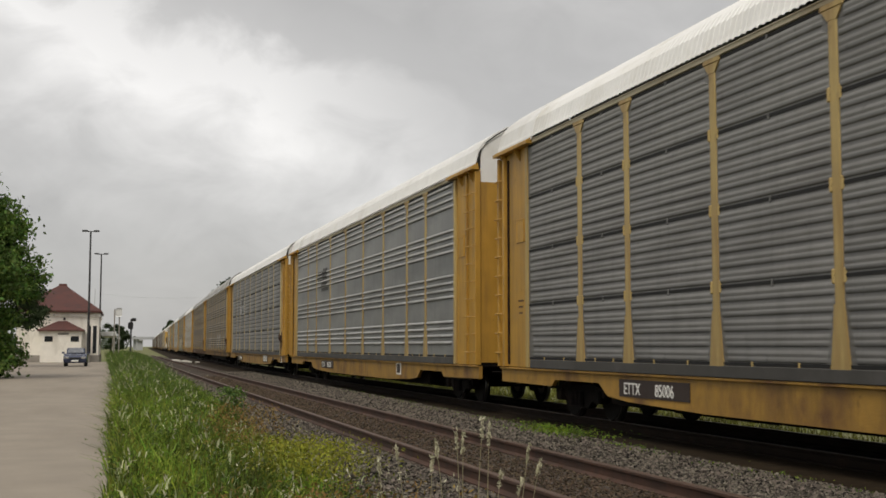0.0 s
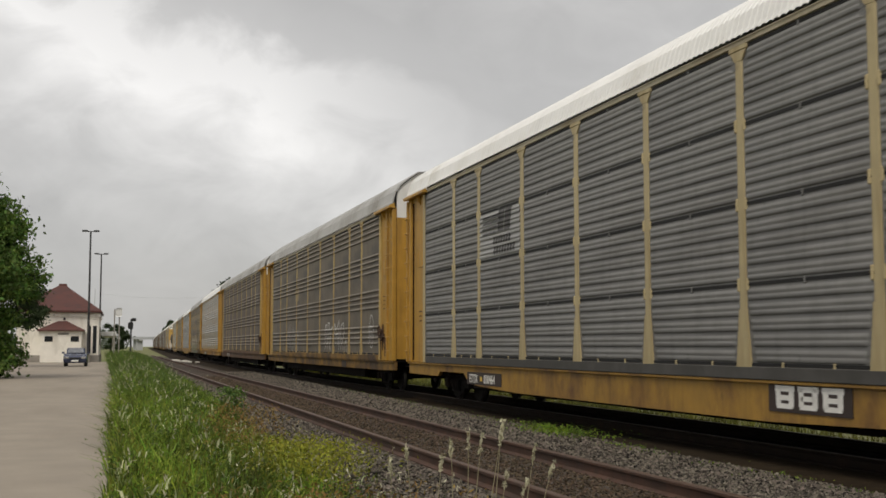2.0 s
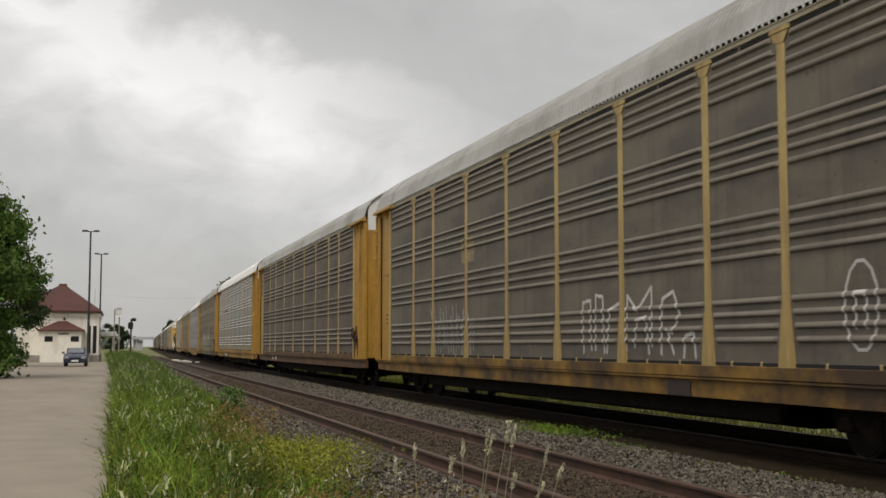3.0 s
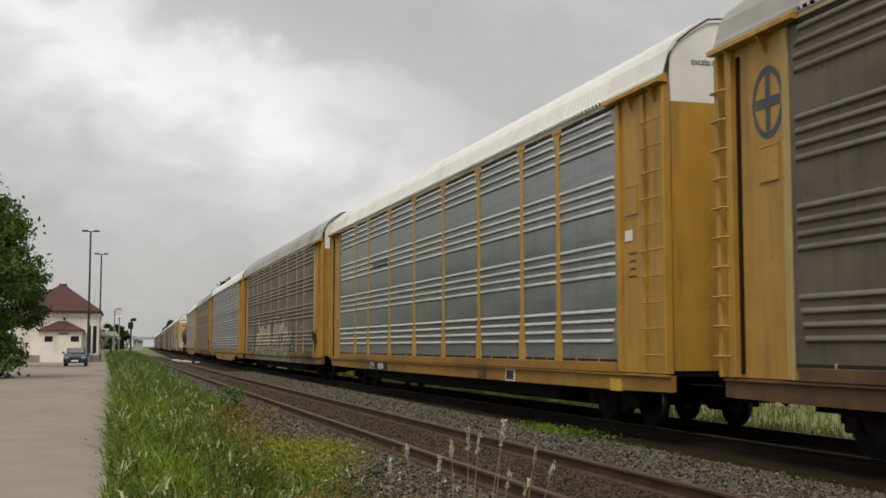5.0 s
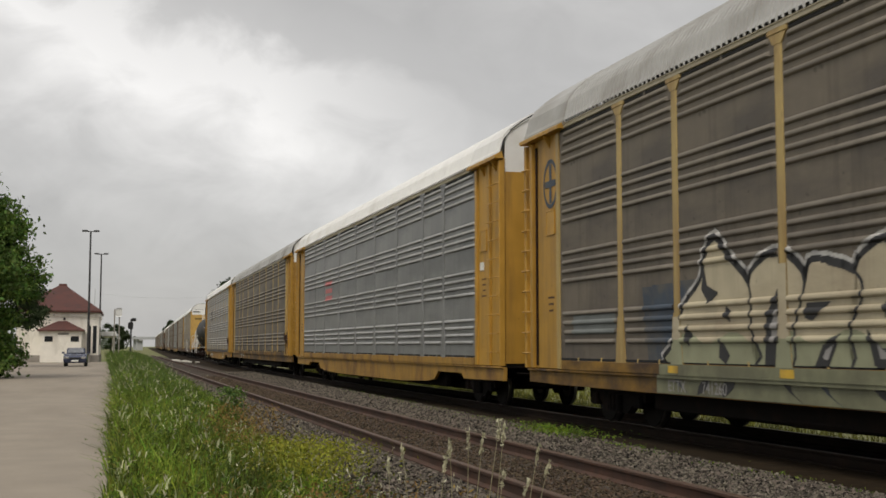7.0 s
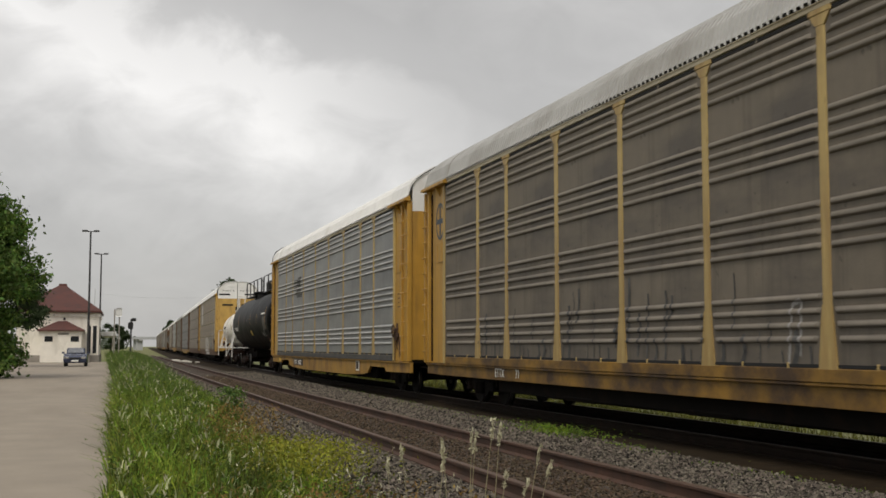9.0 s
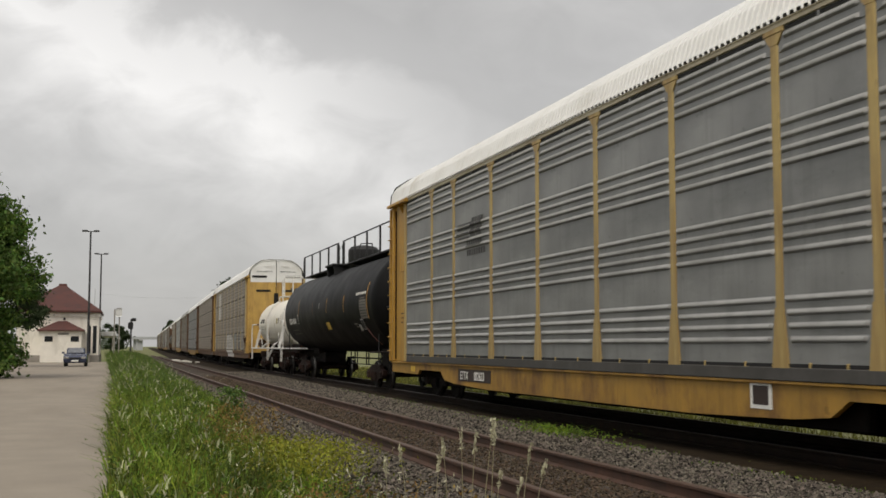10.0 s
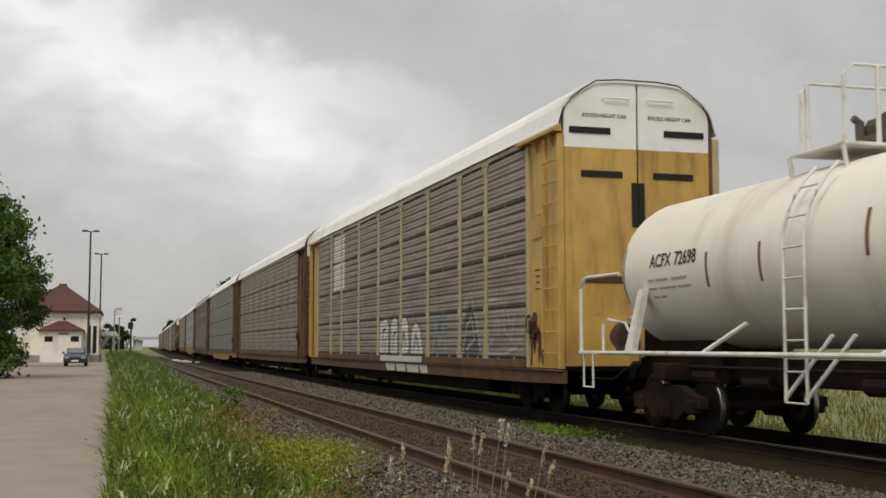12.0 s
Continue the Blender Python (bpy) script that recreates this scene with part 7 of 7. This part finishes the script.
c = c[c[:, 2] > -0.4]
stuff("bush", *flakes(rng, c, np.full(len(c), 0.10)), tree_leaf, "low dark bush under the tree by the path", "bush")
# meadow beyond the railway
n = 42000
x = 12.2 + 40 * rng.uniform(0, 1, n) ** 2.2
y = rng.uniform(4, 90, n)
hh = rng.uniform(0.08, 0.30, n)
stuff("meadow_grass", *blades(rng, x, y, np.full(n, -0.43), hh, 0.012 + 0.0007 * y, rng.uniform(0.1, 0.8, n)), leaf_material("meadow_blade", (0.155, 0.165, 0.045), 0.4, 0.02, 0.5), "pale green meadow grass", "grass")


def tree(name, x, y, z, lobes, leaves, size, mat, label, height):
    """A tapered trunk with limbs, and a crown of many small leaves in uneven clumps. lobes: (dx, dy, dz, rx, ry, rz)."""
    t = thing(name, label, "tree", at=pose(x, y, z))
    bm = bmesh.new()
    tube(bm, ((0, 0, -0.2), (0.05, 0, height * 0.25), (-0.1, 0.1, height * 0.5), (0.05, 0, height * 0.8)), [0.035 * height, 0.028 * height, 0.018 * height, 0.006 * height], 9)
    for dx, dy, dz, rx, ry, rz in lobes:
        tube(bm, ((0, 0, height * 0.3), (dx * 0.5, dy * 0.5, height * 0.3 + (dz - height * 0.3) * 0.6), (dx, dy, dz)), [0.016 * height, 0.010 * height, 0.003 * height], 6)
    part("trunk", bm, bark, t, smooth=True)
    pts = []
    for dx, dy, dz, rx, ry, rz in lobes:
        m = int(leaves / len(lobes) / 90)
        d = rng.normal(size=(m, 3))
        d /= np.linalg.norm(d, axis=1, keepdims=True)
        c = np.array((dx, dy, dz)) + d * np.array((rx, ry, rz)) * rng.uniform(0.45, 1.05, (m, 1))
        pts.append((c[:, None, :] + rng.normal(0, 1, (m, 90, 3)) * np.array((0.036, 0.036, 0.022)) * height * rng.uniform(0.5, 1.2, (m, 1, 1))).reshape(-1, 3))
    pts = np.concatenate(pts)
    stuff("crown", *flakes(rng, pts, np.full(len(pts), size)), mat, "", "", t)
    return t


tree("tree", -9.65, 62.0, -0.4, ((0.6, 0, 3.2, 3.6, 4, 2.6), (1.5, 0, 1.1, 3.4, 3, 1.2), (1.5, 0, 6.0, 3.9, 3.8, 2.4), (0.6, 0.5, 8.3, 3.4, 3.2, 2.2), (3.2, -0.5, 5.3, 2.6, 2.4, 1.9), (-3, 0, 6, 3.5, 3.5, 4), (2.6, 0, 2.2, 1.8, 2.0, 1.5), (3.2, 0, 7.4, 1.7, 2, 1.5), (1.6, 0, 9.3, 1.6, 1.6, 1.2)), 70000, 0.125, tree_leaf, "dense dark green leafy tree beside the path", 10.5)
tree("tree", -10.6, 96.0, -0.4, ((0.5, 0, 5, 3.6, 3.5, 3), (2.4, 0, 6.4, 2.3, 2.5, 2.0), (3.4, 0, 4.6, 1.8, 2.0, 2.0), (0, 0, 8, 2.6, 2.6, 2)), 15000, 0.12, tree_leaf_dark, "dark leafy tree behind the nearer one", 9.5)
tree("tree", -1.6, 190.0, -0.4, ((0, 0, 3.4, 2.2, 2.2, 2.2), (1.2, 0, 2.8, 1.6, 2, 1.6)), 3500, 0.2, tree_leaf_dark, "small dark tree beyond the station", 6.0)
tree("tree", 14.2, 170.0, -0.4, ((0, 0, 10.1, 0.5, 0.8, 0.5), (0.6, 0, 10.4, 0.4, 0.8, 0.4), (-0.5, 0, 9.7, 0.4, 0.8, 0.4)), 2200, 0.2, tree_leaf_dark, "dark tree top rising behind the train", 10.5)
tree("tree", 13.4, 330.0, -0.4, ((0, 0, 7.6, 1.6, 2, 1.2), (1.6, 0, 7.4, 1.2, 1.5, 0.9), (-1.4, 0, 6.0, 1.2, 1.4, 1.0)), 2200, 0.28, tree_leaf_dark, "small far tree behind the train", 8.5)
# far wood along the horizon
pts = []
for k in range(150):
    x, y = rng.uniform(-260, 0), rng.uniform(420, 700)
    m = 40
    pts.append(np.array((x, y, 0)) + rng.normal(0, 1, (m, 3)) * np.array((4, 4, 2.2)) + np.array((0, 0, rng.uniform(2, 5))))
for k in range(260):
    x, y = rng.uniform(70, 900), rng.uniform(420, 800)
    m = 40
    pts.append(np.array((x, y, 0)) + rng.normal(0, 1, (m, 3)) * np.array((4, 4, 2.2)) + np.array((0, 0, rng.uniform(2, 5))))
pts = np.concatenate(pts)
stuff("far_wood", *flakes(rng, pts, np.full(len(pts), 1.1)), leaf_material("far_wood_leaf", (0.10, 0.12, 0.09), 0.2, 0.01), "distant belt of trees along the horizon", "wood")

# ---- ballast stones and ties ----
def stones(name, n, area, label, mat, size=(0.012, 0.032)):
    """Broken stones: squashed, uneven octahedra strewn over the ballast."""
    x, y, z = area(n)
    s = rng.uniform(size[0], size[1], n) * np.interp(y, [8, 40], [1.0, 1.9])
    corners = np.array(((1, 0, 0), (0, 1, 0), (-1, 0, 0), (0, -1, 0), (0, 0, 1), (0, 0, -1)), float)
    v = corners[None] * rng.uniform(0.6, 1.25, (n, 6, 1)) + rng.normal(0, 0.2, (n, 6, 3))
    a = rng.uniform(0, 2 * np.pi, n)
    ca, sa = np.cos(a)[:, None], np.sin(a)[:, None]
    v = np.stack([v[..., 0] * ca - v[..., 1] * sa, v[..., 0] * sa + v[..., 1] * ca, v[..., 2] * 0.75], 2) * s[:, None, None]
    v += np.stack([x, y, z], 1)[:, None, :]
    tri = np.array(((0, 1, 4), (1, 2, 4), (2, 3, 4), (3, 0, 4), (1, 0, 5), (2, 1, 5), (3, 2, 5), (0, 3, 5)))
    f = (np.arange(n)[:, None, None] * 6 + tri[None]).reshape(-1, 3)
    return stuff(name, v.reshape(-1, 3), f.tolist(), mat, label, "gravel")


stone_grey = leaf_material("crushed_stone", (0.135, 0.116, 0.094), 0.96, 0.03)
stone_brown = leaf_material("brown_crushed_stone", (0.098, 0.070, 0.046), 0.7, 0.02)


def between(n):
    y = 9 + 60 * rng.uniform(0, 1, n) ** 2.0
    nt = np.where(y < 60, 4.62 - 0.0105 * y, 3.99)
    x = rng.uniform(nt + 0.95, np.full(n, 7.3))
    z = np.where((x > nt + 2.05) & (x < 6.6), -0.19, -0.165) + rng.uniform(-0.01, 0.02, n)
    return x, y, z


def outside(n):
    y = 9 + 50 * rng.uniform(0, 1, n) ** 2.0
    nt = np.where(y < 60, 4.62 - 0.0105 * y, 3.99)
    u = rng.uniform(0.9, 2.9, n)
    z = np.where(u < 2.05, -0.165, -0.165 - (u - 2.05) * 0.33) + rng.uniform(-0.01, 0.02, n)
    return nt - u, y, z


def inside(n):
    y = 9 + 50 * rng.uniform(0, 1, n) ** 2.0
    nt = np.where(y < 60, 4.62 - 0.0105 * y, 3.99)
    return nt + rng.uniform(-0.68, 0.68, n), y, -0.165 + rng.uniform(-0.012, 0.02, n)


stones("ballast_stones", 74000, between, "grey crushed ballast stones between the tracks", stone_grey, (0.009, 0.027))
stones("ballast_stones", 30000, outside, "grey and brown ballast stones beside the side track", stone_grey, (0.010, 0.028))
stones("ballast_stones", 20000, inside, "brown dusty stones between the rails", stone_brown, (0.008, 0.022))

tie_bm = bmesh.new()
box(tie_bm, -1.28, 1.28, -0.115, 0.115, -0.30, -0.166, 0.012)
tie_mesh = finish("tie", tie_bm, tie_wood)
for k in range(110):
    y = 8.0 + 0.53 * k
    part("tie", tie_mesh, tie_wood, bpy.data.objects["track_bed_2"], at=pose(near_track(y), y, 0.0 if k % 2 else -0.004, 0, 0, rng.uniform(-1, 1)))


# ---- tall stalks close by, swaying in the wind ----
stalks = []
straw = leaf_material("dry_straw_stalk", (0.30, 0.27, 0.17), 0.2, 0.01)
srng = random.Random(21)
for k, (x, y, top, turn) in enumerate(((2.02, 6.75, 0.86, 0.10), (2.07, 6.70, 0.83, 0.05), (1.86, 6.8, 0.74, -0.12), (1.93, 6.7, 0.79, 0.04), (1.66, 6.9, 0.70, -0.14), (1.52, 6.9, 0.64, -0.05),
                                       (2.06, 6.6, 0.57, 0.12), (2.22, 6.6, 0.72, 0.16), (2.14, 6.6, 0.53, 0.18), (1.75, 6.8, 0.66, 0.08), (1.95, 6.8, 0.80, -0.04), (2.30, 6.7, 0.62, 0.2))):
    s = thing("grass_stalk", "thin dry grass stalk with a feathery pale head", "grass", "tall stalks by the track", at=pose(x, y, VERGE_Z))
    h = top - VERGE_Z
    bm = bmesh.new()
    pts = [(turn * (u ** 2.2) * 0.6, 0.05 * u * u, h * u) for u in (0, 0.25, 0.5, 0.7, 0.85, 1.0)]
    tube(bm, pts, [0.004, 0.004, 0.0035, 0.003, 0.002, 0.0015], 5)
    part("stem", bm, straw, s)
    c = []
    for j in range(34):
        u = 0.915 + 0.105 * srng.random()
        c.append((turn * 0.6 * u ** 2.2 + srng.gauss(0, 0.006), 0.05 + srng.gauss(0, 0.006), h * u))
    stuff("seed_head", *flakes(rng, np.array(c), np.full(len(c), 0.017), -1.2, 0.3), seed_pale, "pale feathery seed head", "", s)
    stalks.append((s, x, y, srng.uniform(0.7, 1.3), srng.uniform(-1.5, 1.5)))
# small unevenness of the train's run, in seconds
LAG = {0.0: 0.010, 0.5: -0.028, 1.0: 0.008, 1.5: -0.028, 2.0: 0.004, 2.5: -0.022, 3.0: 0.005, 5.0: 0.008, 5.5: -0.029, 6.0: 0.002, 6.5: -0.028, 7.0: 0.008,
       9.0: 0.010, 9.5: -0.026, 10.0: 0.014, 10.5: -0.022, 11.0: 0.002, 11.5: 0.0, 12.0: -0.002}


def motions():
    """The train rolls towards the camera at an even speed."""
    times = [0.5 * k for k in range(25)]
    for car, start in train:
        rows = []
        for t in times:
            y = start - SPEED * (t + LAG.get(t, 0.0))
            rows.append((t, pose(main_track(y), y, 0, 0, 0, -math.degrees(bend(y)))))
        walk(car, rows)
    # the stalks lean with the gusts
    gusts = ((0.0, 0.0), (0.5, 0.5), (1.0, -0.5), (1.5, -1.5), (2.0, 4.0), (2.5, 8.0), (3.0, 7.5), (5.0, 4.0), (5.5, 4.0), (6.0, 3.0), (6.5, 4.5), (7.0, 4.0), (9.0, 3.5), (9.5, 3.0), (10.0, 2.0), (10.5, -1.0), (11.0, 4.0), (11.5, 0.0), (12.0, 5.0))
    for k, (s, x, y, much, more) in enumerate(stalks):
        walk(s, [(t, pose(x, y, VERGE_Z, 1.5 * math.sin(1.7 * t + k), a * much + more * math.sin(2.3 * t + 1.3 * k), 0)) for t, a in gusts])


motions()
